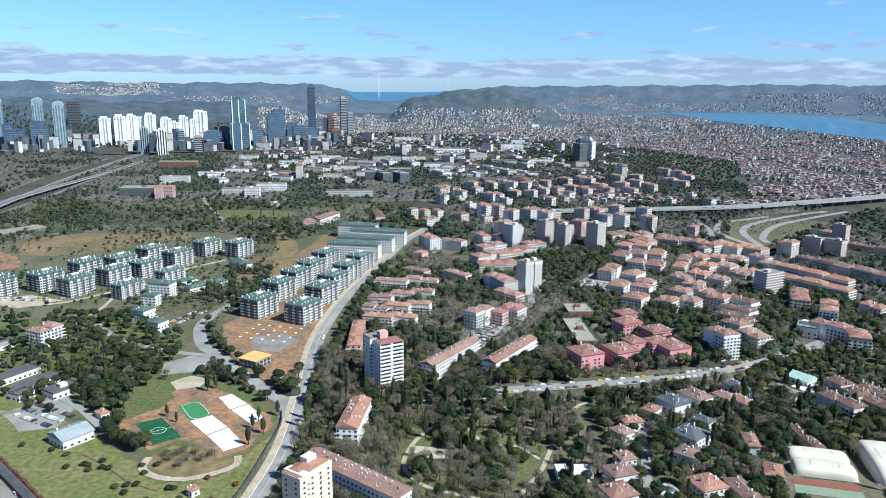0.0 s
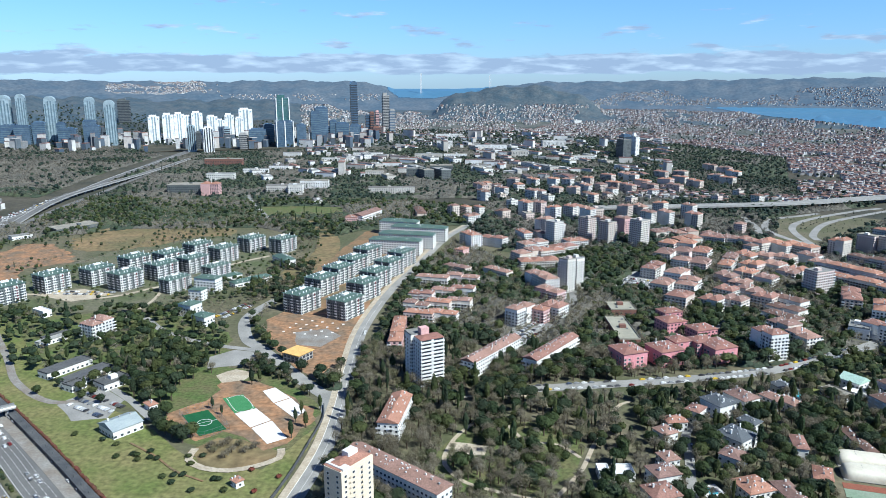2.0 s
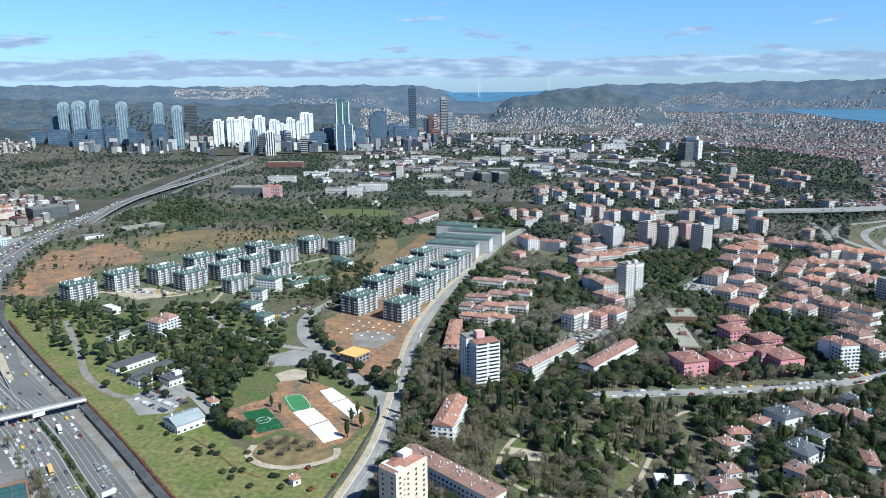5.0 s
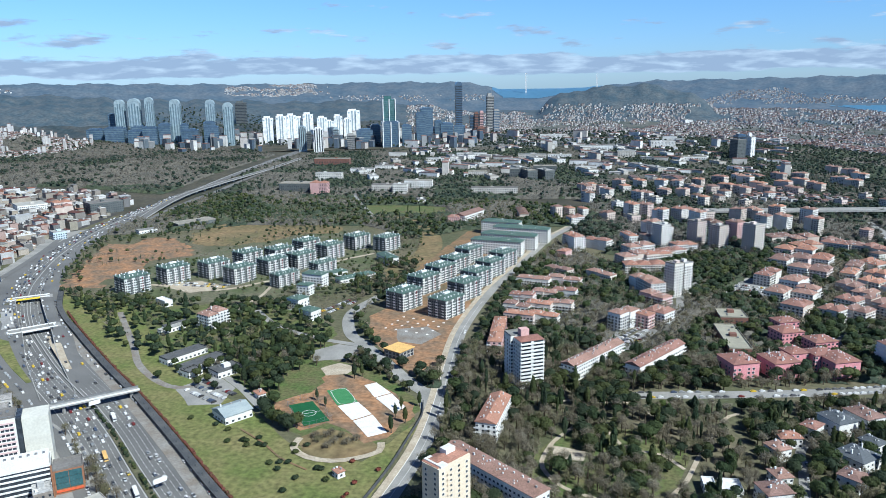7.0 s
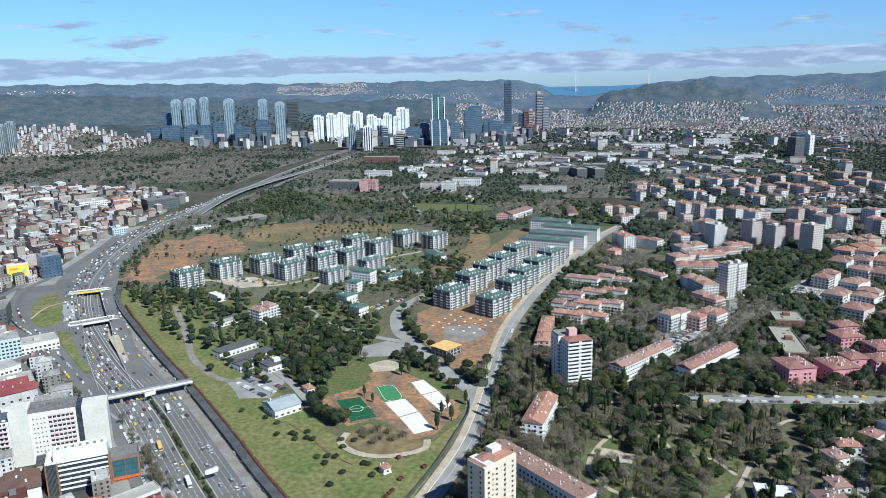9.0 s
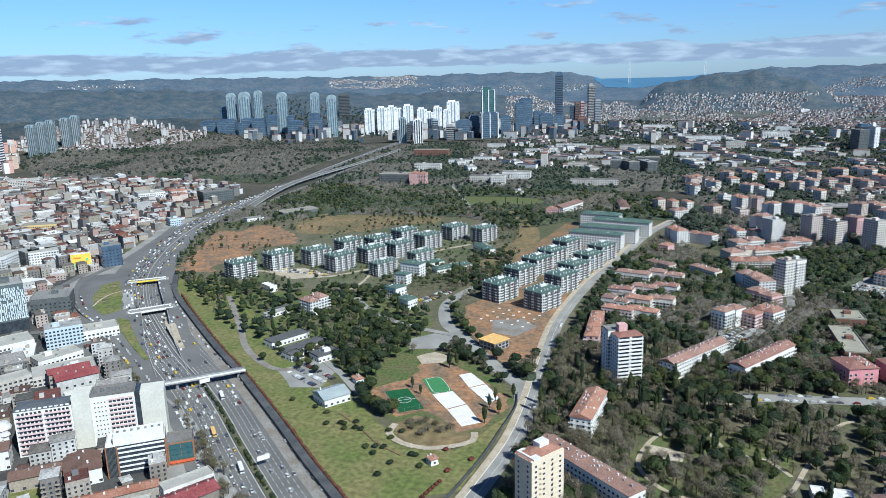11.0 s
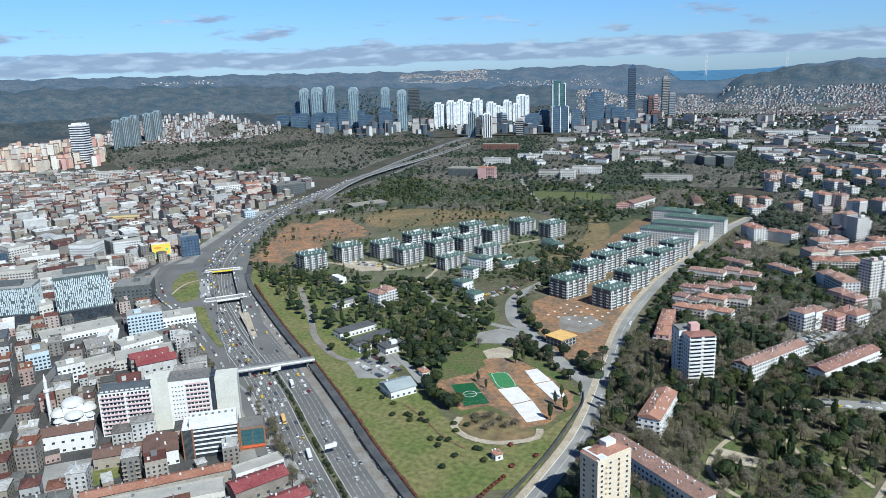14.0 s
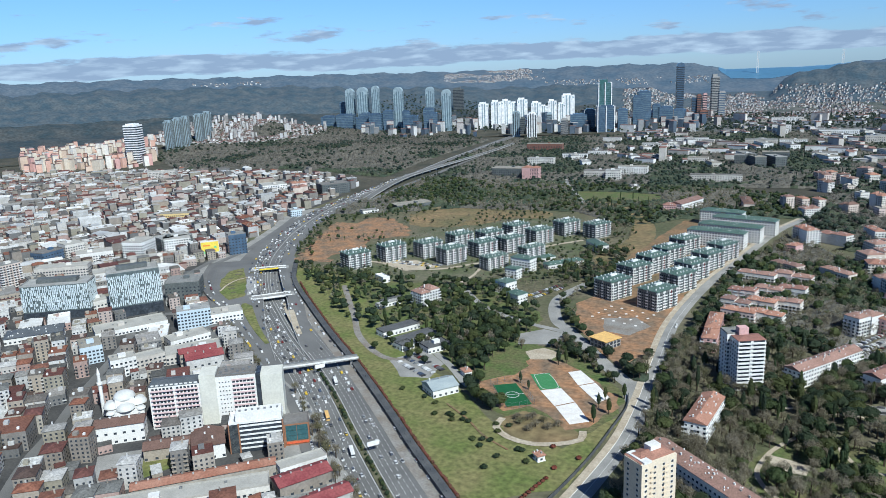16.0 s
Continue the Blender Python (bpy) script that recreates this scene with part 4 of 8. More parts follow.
def block(style, x, y, w, d, rot, h, label=""):
    """One building with walls, roof, chimneys, windows and balconies."""
    global block_count
    block_count += 1
    walls, shape, roofing, storey, bay, has_balconies, words, category = HOUSE[style]
    rnd = random.Random(block_count)
    r = math.hypot(x, y)
    claim(x, y, w, d, rot, 2.0)
    root = thing(category.replace(" ", "_"), x, y, 0, rot, label or words, category, "buildings of the district")
    short, length = min(w, d), max(w, d)
    shed_like = style in ("shed", "whitehall", "rust", "umber", "maroon")
    sections = 1
    if shape == "hip" and not shed_like and style not in ("villa", "slate", "rose_hip", "greenlow"):
        sections = 3 if length > 40 else 2 if length > 21 else 1
    rises = [0.0] if sections == 1 else [rnd.choice((-1.4, -.7, 0, .7)) for _ in range(sections)]
    spans = []
    for i in range(sections):
        u = ((i + .5) / sections - .5) * length
        side = 0.0 if sections == 1 else rnd.uniform(-.8, .8)
        spans.append((u, side, length / sections, short, rises[i]) if w >= d else (side, u, short, length / sections, rises[i]))
    body = Heap()
    for ox, oy, sw, sd, up in spans:
        box(body, ox, oy, -0.5, sw, sd, h + up + .5)
    if r < 800 and not shed_like and shape == "hip" and style != "rose_hip":
        box(body, 0, 0, 0, w + .5, d + .5, .9)
    part("wall", body, walls, root)
    if shape == "flat":
        top = part("roof", parapet_roof(Heap(), 0, 0, h, w, d), roofing, root)
        if h > 12 or short > 14:
            part("stair_head", box(Heap(), rnd.uniform(-.2, .2) * w, rnd.uniform(-.2, .2) * d, h + .25, min(6, w * .35), min(5, d * .35), 2.8), walls, top)
            for i in range(3 if r < 900 else 0):
                part("air_unit", box(Heap(), rnd.uniform(-.38, .38) * w, rnd.uniform(-.38, .38) * d, h + .25, 1.6, 1.2, 1.1), steel, top)
    else:
        rise = min(3.6, 0.20 * short)
        tiles, bits = Heap(), Heap()
        for ox, oy, sw, sd, up in spans:
            hip(tiles, ox, oy, h + up, sw, sd, rise, gable=shape == "gable", over=.7 if sections == 1 else .35)
            if r < 1250 and not shed_like:
                for i in range(int(sw * sd / (24 if r < 760 else 42))):
                    a, b = rnd.uniform(-.44, .44), rnd.uniform(-.44, .44)
                    k = rnd.uniform(.35, .8) if r < 760 else rnd.uniform(.6, 1.1)
                    box(bits, ox + a * sw, oy + b * sd, h + up + rise * (1 - 2 * max(abs(a), abs(b))) * .9, k, k, rnd.uniform(.7, 1.6))
        top = part("roof", tiles, roofing, root)
        count = max(2, int(length / 6)) if r < 620 else 1
        for i in range(count):
            u = (i + .5) / count - .5
            cx, cy = (u * w, rnd.uniform(-.18, .18) * d) if w >= d else (rnd.uniform(-.18, .18) * w, u * d)
            part("chimney", box(Heap(), cx, cy, h + rise * .35, 1.0, .8, rise * .65 + 1.0), rnd.choice((concrete, walls, white_trim)), top)
        if bits.n:
            part("vents", bits, white_trim, top, "pale vent stacks and dishes", kind="stuff")
    spots = pane_spots(w, d, h - .6, storey, bay)
    if (r < 660 and style in ("slab", "rose_hip", "white")) or (r < 560 and style in ("villa", "slate", "brown", "lodge")):
        single_windows(root, [s for s in spots if (s[4] % 3 != 2 or style != "rose_hip")], *((2.1, 1.9) if style == "rose_hip" else (1.7, 1.6)))
    else:
        part("glazing", panes(Heap(), spots, pw=1.9, ph=1.6, out=.06), glass_dark, root, kind="stuff")
    if has_balconies and r < 1100:
        every = balconies(w, d, h, storey, (0, 3), *((4.6, 2) if style in ("slab", "terrace", "balcony") else (3.6, 2)))
        part("balcony_front", merged(every), white_trim, root, kind="stuff")
    return root


# the park estate: long slabs and the twin slab tower
block("slab", 9, 588, 74, 13, 57, 13.5)
block("slab", 60, 596, 73, 13, 56, 13)
block("slab", -59, 467, 46, 14, 84, 14)
block("rose", -77, 639, 12, 72, 1.5, 13)
# rows of terraces behind the tower
block("terrace", -58, 823, 13, 38, 78, 12)
block("terrace", -23, 831, 13, 38, 78, 12)
block("terrace", -65, 759, 13, 26, 78, 12)
block("terrace", -42, 772, 13, 26, 78, 12)
block("terrace", -21, 779, 13, 26, 78, 12)
block("terrace", -67, 721, 13, 26, 78, 12)
block("terrace", -45, 725, 13, 26, 78, 12)
block("terrace", -24, 732, 13, 26, 78, 12)
block("terrace", -62, 693, 13, 30, 78, 11)
block("terrace", -39, 697, 13, 30, 78, 11)
block("terrace", -31, 882, 13, 36, 50, 11)
block("terrace", 19, 862, 13, 36, 50, 11)
block("white", 38, 696, 31, 14, 54, 17)
block("rose", 58, 701, 13, 15, 54, 14)
block("white", 73, 715, 20, 22, 54, 15)
block("cream", 68, 814, 18, 44, 27, 19)
block("rose", 74, 777, 16, 30, 50, 12)
block("white", -17, 1025, 18, 30, 36, 22)
block("cream", 16, 1040, 16, 40, 57, 14)
block("rose", -29, 972, 22, 13, 70, 11)
block("cream", -52, 1269, 14, 22, 30, 20)
block("cream", -30, 1272, 12, 20, 30, 18)
block("cream", -7, 1270, 12, 20, 30, 18)
block("white", -19, 1214, 24, 20, 30, 14)
block("cream", 70, 1011, 40, 22, 30, 14)
block("cream", 89, 966, 40, 22, 30, 14)
block("cream", 60, 955, 40, 22, 30, 14)
block("cream", 109, 989, 40, 22, 30, 14)
block("cream", 71, 909, 50, 20, 10, 13)
block("cream", 132, 1031, 34, 20, 30, 13)
# rose apartment blocks with hipped roofs
block("rose_hip", 124, 594, 23, 24, 23, 13.2)
block("rose_hip", 156, 600, 23, 24, 23, 13.4)
block("rose_hip", 203, 611, 23, 26, 22, 13.2)
block("rose_hip", 179, 673, 22, 20, 23, 14)
block("rose_hip", 172, 618, 16, 16, 23, 14)
block("rose_hip", 201, 651, 22, 18, 23, 14)
block("rose_hip", 192, 619, 20, 16, 23, 14)
block("rose_hip", 184, 701, 20, 16, 23, 14)
# terraced rows up the slope
block("cream", 209, 884, 34, 18, 57, 14)
block("white", 231, 858, 36, 20, 57, 14)
block("cream", 202, 805, 24, 20, 57, 14)
block("cream", 232, 812, 30, 22, 57, 14)
block("cream", 210, 761, 30, 22, 57, 14)
block("cream", 260, 1017, 24, 22, 57, 14)
block("cream", 241, 960, 24, 22, 57, 14)
block("cream", 285, 1014, 24, 22, 57, 14)
block("cream", 268, 970, 24, 22, 57, 14)
block("cream", 254, 918, 24, 22, 57, 14)
block("cream", 292, 972, 24, 22, 57, 13)
block("cream", 273, 911, 24, 22, 57, 13)
block("cream", 272, 1108, 36, 24, 20, 13)
block("cream", 302, 1101, 36, 24, 20, 13)
block("cream", 294, 1054, 36, 24, 20, 13)
block("cream", 335, 1063, 20, 36, 57, 14)
block("cream", 352, 1058, 20, 36, 57, 14)
# towers among the trees
block("point", 224, 1042, 20, 20, 40, 40)
block("point", 181, 1057, 18, 18, 40, 34)
block("point", 104, 1054, 18, 18, 40, 34)
block("point", 156, 1087, 18, 18, 40, 34)
block("cream", 93, 1094, 18, 22, 40, 31)
block("rose", 212, 1110, 16, 22, 40, 30)
block("cream", 175, 1220, 16, 22, 45, 26)
block("cream", 149, 1247, 16, 22, 45, 26)
block("cream", 118, 1228, 16, 22, 45, 26)
block("cream", 98, 1285, 16, 22, 45, 26)
block("cream", 75, 1284, 16, 22, 45, 26)
block("cream", 242, 1251, 16, 22, 45, 26)
block("cream", 270, 1198, 16, 22, 45, 26)
block("cream", 309, 1284, 16, 22, 45, 26)
block("cream", 299, 1199, 16, 22, 45, 26)
block("cream", 351, 1257, 16, 22, 45, 26)
block("cream", 337, 1176, 16, 22, 45, 26)
block("cream", 62, 1079, 14, 34, 20, 14)
block("cream", 88, 1080, 14, 34, 20, 14)
# upper rows
block("cream", 38, 1494, 16, 24, 50, 20)
block("cream", 97, 1459, 16, 24, 50, 20)
block("cream", 66, 1626, 16, 24, 50, 20)
block("cream", 110, 1629, 16, 24, 50, 20)
block("cream", 155, 1631, 16, 24, 50, 20)
block("cream", 187, 1634, 16, 24, 50, 20)
block("cream", 235, 1665, 16, 24, 50, 20)
block("cream", 111, 1460, 16, 24, 50, 20)
block("cream", 149, 1501, 16, 24, 50, 20)
block("cream", 184, 1503, 16, 24, 50, 20)
block("cream", 215, 1546, 16, 24, 50, 20)
block("white", 291, 1733, 18, 24, 50, 18)
block("white", 335, 1768, 18, 24, 50, 18)
block("cream", 287, 1709, 16, 34, 40, 20)
block("cream", 341, 1713, 16, 34, 40, 20)
block("cream", 281, 1594, 16, 34, 40, 20)
block("cream", 304, 1552, 16, 34, 40, 20)
block("cream", 348, 1616, 16, 34, 40, 20)
block("cream", 351, 1563, 16, 34, 40, 20)
block("cream", 405, 1648, 16, 34, 40, 20)
block("cream", 445, 1679, 16, 34, 40, 20)
block("cream", 462, 1623, 16, 34, 40, 20)
block("cream", 402, 1558, 16, 34, 40, 20)
block("cream", 426, 1782, 16, 34, 40, 20)
block("cream", 472, 1786, 16, 34, 40, 20)
block("cream", 586, 1937, 16, 34, 40, 20)
block("cream", 604, 1876, 16, 34, 40, 20)
block("cream", 537, 1726, 16, 34, 40, 20)
block("cream", 600, 1794, 16, 34, 40, 20)
block("cream", 552, 1686, 16, 34, 40, 20)
# hillside quarter with brown roofs
block("cream", 342, 1070, 18, 44, 40, 14)
block("cream", 381, 1032, 20, 44, 32, 14)
block("cream", 410, 1022, 20, 44, 32, 14)
block("cream", 435, 1005, 20, 44, 32, 14)
block("cream", 348, 961, 22, 24, 40, 12)
block("cream", 371, 959, 22, 24, 40, 12)
block("cream", 392, 950, 22, 24, 40, 12)
block("cream", 338, 911, 22, 24, 40, 12)
block("cream", 365, 912, 22, 24, 40, 12)
block("white", 429, 961, 18, 26, 40, 12)
block("white", 426, 923, 18, 26, 40, 12)
block("cream", 306, 910, 30, 16, 62, 12)
block("cream", 324, 951, 30, 16, 62, 12)
block("cream", 315, 866, 20, 22, 45, 13)
block("cream", 287, 849, 20, 22, 45, 13)
block("cream", 292, 819, 20, 22, 45, 13)
block("cream", 268, 789, 20, 22, 45, 13)
block("cream", 293, 790, 20, 22, 45, 13)
block("cream", 331, 845, 20, 22, 45, 13)
block("cream", 365, 868, 20, 22, 45, 13)
block("cream", 378, 879, 20, 22, 45, 13)
block("cream", 299, 761, 20, 22, 45, 13)
block("cream", 264, 750, 20, 22, 45, 13)
block("cream", 240, 749, 20, 22, 45, 13)
block("brown", 321, 755, 16, 36, 35, 12)
block("brown", 306, 724, 16, 36, 35, 12)
block("brown", 293, 699, 16, 36, 35, 12)
block("cream", 285, 675, 18, 26, 25, 13)
block("cream", 290, 645, 18, 26, 25, 13)
block("balcony", 453, 863, 16, 90, 35, 15)
block("balcony", 432, 823, 16, 90, 35, 15)
block("cream", 387, 761, 44, 18, 66, 17)
block("white", 396, 717, 36, 16, 62, 18)
block("white", 372, 666, 16, 34, 35, 15)
block("flat", 354, 674, 22, 18, 60, 11)
block("cream", 380, 633, 34, 18, 66, 17)
block("cream", 483, 998, 20, 22, 35, 24)
block("point", 532, 1021, 16, 24, 35, 26)
block("point", 552, 1003, 16, 24, 35, 26)
block("point", 598, 1076, 14, 20, 35, 34)
block("cream", 593, 1104, 14, 20, 35, 18)
block("cream", 527, 884, 18, 80, 30, 13)
block("brown", 501, 945, 14, 60, 35, 11)
block("brown", 518, 921, 14, 60, 35, 11)
block("brown", 620, 1036, 14, 60, 35, 11)
block("cream", 450, 731, 16, 22, 35, 14)
# school, towers and tall blocks
block("school", 131, 660, 19, 64, 3, 9)
block("school", 142, 728, 26, 26, 3, 9)
block("point", 96, 812, 15, 13, 44, 38)
block("point", 108, 824, 14, 12, 44, 36)
block("white", 250, 619, 17, 26, 18, 23)
block("point", 376, 814, 28, 17, 28, 28)
# villas below
block("villa", 109, 402, 16, 14, 20, 9)
block("villa", 103, 381, 17, 16, 20, 8)
block("villa", 117, 423, 10, 11, 20, 7)
block("villa", 123, 456, 11, 12, 30, 8)
block("villa", 134, 475, 14, 11, 10, 7)
block("villa", 152, 489, 13, 10, 50, 9)
block("slate", 171, 501, 16, 19, 30, 10)
block("villa", 192, 514, 16, 20, 30, 9)
block("slate", 169, 454, 19, 19, 40, 8)
block("slate", 185, 476, 10, 13, 40, 7)
block("villa", 158, 427, 13, 13, 50, 8)
block("villa", 158, 392, 17, 17, 20, 7)
block("villa", 177, 383, 11, 28, 10, 7)
block("villa", 205, 444, 19, 8, 80, 8)
block("villa", 204, 407, 16, 10, 70, 7)
block("villa", 216, 516, 11, 17, 30, 7)
block("villa", 225, 510, 11, 17, 30, 7)
block("brown", 312, 525, 14, 32, 20, 12)
block("brown", 296, 502, 14, 32, 20, 12)
block("brown", 333, 522, 14, 30, 20, 10)
block("brown", 324, 502, 14, 30, 20, 10)
block("brown", 247, 455, 8, 36, 5, 5)
block("slate", 232, 540, 12, 16, 20, 6)
block("flat", 270, 533, 12, 20, 30, 5)
# campus and works buildings to the north
block("works", -435, 1528, 50, 20, 5, 16, "white campus block with a stepped front")
block("works", -393, 1509, 30, 22, 5, 20, "white campus block with a stepped front")
block("works", -370, 1583, 62, 20, 5, 19, "white campus block with a stepped front")
block("dark", -628, 1512, 70, 40, 5, 19, "dark-clad office building with a long roof")
block("rose", -563, 1479, 36, 24, 4, 25)
block("works", -622, 1702, 65, 22, 5, 17)
block("brick", -719, 2001, 102, 26, 4, 20, "long brown brick building")
block("works", -194, 1531, 98, 16, 5, 13, "long low white works hall")
block("works", -139, 2943, 107, 26, 4, 22)
block("works", -138, 2598, 57, 24, 3, 23)
block("works", -166, 2207, 84, 24, 4, 16)
block("works", -87, 2243, 71, 20, 4, 13)
block("works", 23, 2487, 107, 26, 4, 19)
block("works", 108, 2260, 51, 24, 4, 22)
block("works", 242, 2587, 81, 30, 4, 26)
block("works", 292, 2197, 69, 26, 4, 14)
block("works", -7, 1918, 53, 24, 5, 16)
block("dark", -164, 1794, 51, 26, 5, 22)
block("dark", -109, 1887, 59, 26, 4, 19)
block("works", -424, 2110, 88, 24, 4, 13)
block("works", -352, 2224, 90, 24, 4, 17)
block("works", -270, 1803, 46, 20, 4, 13)
block("works", -578, 1833, 63, 18, 4, 13)
block("works", -539, 1908, 51, 18, 5, 13)
block("works", -400, 2156, 24, 80, 20, 16)
block("works", -358, 2211, 24, 80, 20, 16)
block("works", -138, 2539, 30, 60, 20, 18)
block("works", -95, 2952, 30, 50, 20, 16)
block("works", 31, 2387, 26, 70, 25, 14)
block("works", 88, 2533, 26, 70, 25, 14)
block("works", 118, 2394, 26, 70, 25, 14)
block("works", -23, 2484, 26, 70, 25, 14)
block("works", -156, 2146, 26, 70, 25, 14)
block("works", -2, 1882, 26, 70, 25, 14)
block("works", 129, 1996, 26, 70, 25, 14)
block("works", 167, 1935, 26, 70, 25, 14)
block("works", -175, 1903, 26, 70, 25, 14)
block("works", -90, 2120, 26, 70, 25, 14)
block("dark", -143, 1778, 26, 50, 30, 22)
block("dark", -102, 1782, 26, 50, 30, 22)
block("slab", -200, 1234, 22, 70, -20, 12)
block("rose", -222, 1204, 20, 26, 10, 10)
block("brown", -112, 1279, 16, 80, 10, 9)
block("dark", -655, 1120, 30, 70, -35, 7, "low grey concrete works on a cleared slope")
block("flat", -700, 1050, 14, 30, -35, 5, "low grey shed beside the cleared slope")
block("works", -322, 1393, 16, 30, 20, 8)
block("works", -1180, 1738, 16, 90, 8, 9)
block("rose", -1152, 1816, 18, 26, 8, 12)
block("dark", 417, 2230, 30, 32, 30, 60)
block("works", 463, 2289, 16, 20, 30, 62)
block("works", 411, 3814, 40, 50, 20, 36)
block("works", 452, 3710, 40, 50, 20, 36)
block("works", -553, 1952, 22, 46, 25, 12)
block("works", -552, 2070, 22, 46, 25, 12)
block("works", -429, 1834, 22, 46, 25, 12)
block("works", -576, 1819, 22, 46, 25, 12)
block("works", -514, 1710, 22, 46, 25, 12)
block("works", -371, 1839, 22, 46, 25, 12)
block("works", -350, 1971, 22, 46, 25, 12)
block("works", -289, 1976, 22, 46, 25, 12)
block("works", -271, 2206, 22, 46, 25, 12)
block("works", 240, 2093, 22, 46, 25, 12)
block("works", 320, 2252, 22, 46, 25, 12)
block("works", 344, 2102, 22, 46, 25, 12)
block("works", 232, 2331, 22, 46, 25, 12)
block("works", -227, 1740, 22, 46, 25, 12)
block("works", -443, 2034, 22, 46, 25, 12)
# lodges and service buildings in the park
block("white", -360, 635, 24, 18, 65, 16)
block("greenlow", -312, 790, 15, 27, 78, 16, "white stepped building with green metal roof")
block("greenlow", -311, 756, 12, 16, 78, 12, "white stepped building with green metal roof")
block("greenlow", -298, 702, 16, 17, 66, 13, "white stepped building with green metal roof")
block("greenlow", -274, 674, 14, 17, 66, 10, "white stepped building with green metal roof")
block("greenlow", -274, 825, 13, 50, 140, 5)
block("greenlow", -303, 842, 12, 22, 140, 5)
block("pavilion", -449, 692, 9, 20, 60, 6, "white cubic house with terraces")
block("lodge", -396, 626, 6, 26, 150, 4, "low white garage row with a dark roof")
block("greenlow", -259, 917, 16, 36, 40, 9)
block("lodge", -344, 552, 40, 13, 63, 5)
block("lodge", -318, 536, 42, 13, 65, 5)
block("lodge", -291, 526, 23, 16, 58, 5)
block("lodge", -317, 517, 13, 12, 65, 5)
block("shed", -247, 451, 21, 20, 54, 6)
block("flat", -394, 615, 27, 7, 64, 4)
block("villa", -242, 486, 6, 9, 50, 4)
block("villa", -144, 386, 5, 6, 50, 4)


# ---- the two estates of green-roofed apartment blocks ----
estate_grey = surface("grey_green_cladding", (0.120, 0.135, 0.132), (0.155, 0.170, 0.165), big=0.1, fine=0.8, rough=0.6)
wine_panel = surface("wine_red_cladding", (0.16, 0.035, 0.04), (0.12, 0.03, 0.035), big=.2, fine=1.0)


def green_block(w=31.0, d=24.0, h=20.0):
    """White frames over dark cladding, seven storeys under a shallow green roof."""
    root = thing("apartment_block", 0, 0, 0, 0, "white and dark grey apartment block with a green metal roof", "apartment block", "green-roofed estate")
    part("wall", box(Heap(), 0, 0, -.5, w, d, h + .5), wall_white, root)
    for sx in (-1, 1):
        for y in (-d * .235, d * .235):
            part("grey_panel", box(Heap(), sx * w / 2, y, .3, .3, d * .40, h - .9), estate_grey, root, "dark grey cladding field")
    for sy in (-1, 1):
        for x in (-w * .30, 0, w * .33):
            part("grey_panel", box(Heap(), x, sy * d / 2, .3, w * .17, .3, h - .9), estate_grey, root, "dark grey cladding field")
        part("red_panel", box(Heap(), w * .19, sy * d / 2, 3, w * .05, .5, h - 5), wine_panel, root, "wine red upright panel")
    top = part("roof", hip(Heap(), 0, 0, h, w, d, 2.2, over=1.2), roof_green, root)
    hp = Heap()
    rnd = random.Random(5)
    for k in range(18):
        x, y = (-w / 2 + 2 + (k % 6) * (w - 4) / 5, (-1 if k < 6 else 0 if k < 12 else 1) * d * .37)
        box(hp, x + rnd.uniform(-.9, .9), y + rnd.uniform(-1, 1), h + .3, 1.1, 1.0, (2.6 if abs(y) < 1 else 1.9) + rnd.uniform(-.3, .5))
    part("vents", hp, white_trim, top, "white vent stacks", kind="stuff")
    part("stair_head", box(Heap(), 0, 0, h + 1, 9, 3, 3.0), white_trim, top)
    spots = [s for s in pane_spots(w, d, h - 1, 2.9, 2.6, 1.0)]
    part("glazing", panes(Heap(), spots, pw=1.5, ph=1.6, out=.2), glass_dark, root, kind="stuff")
    part("balcony_front", merged(balconies(w, d, h, 2.9, (0, 2), 4.2, 3, 1.4, 1, 2.6) + balconies(w, d, h, 2.9, (1, 3), 2.6, 3, 1.2, 1, 2.6)), white_trim, root, kind="stuff")
    return root


west = [(-515, 735), (-493, 785), (-455, 815), (-412, 797), (-437, 872), (-388, 840), (-404, 897), (-363, 873), (-386, 950), (-344, 930), (-325, 992), (-280, 990)]
east = [(-188, 727), (-139, 709), (-181, 790), (-131, 774), (-171, 838), (-125, 822), (-161, 881), (-115, 871), (-152, 936), (-105, 920)]
model = green_block()
model.matrix_basis = pose(*west[0], 0, 0, 0, 62)
for p in west + east:
    claim(*p, 31, 24, 62, 2)
for p in west[1:]:
    copy_thing(model, pose(*p, 0, 0, 0, 63))
for p in east:
    copy_thing(model, pose(*p, 0, 0, 0, 63))
for p in ((-324, 848), (-350, 789)):
    low = copy_thing(model, pose(*p, 0, 0, 0, 63))
    low.scale = (1.0, .75, .8)
    claim(*p, 31, 20, 62, 2)
for x, y, w, d in ((-120, 985, 20, 72), (-108, 1025, 20, 80), (-95, 1075, 20, 84), (-130, 1120, 20, 60)):
    block("greenlow", x, y, w, d, 63 if w > 25 else 80, 17 if w > 25 else 20, "long white apartment row with a green metal roof")

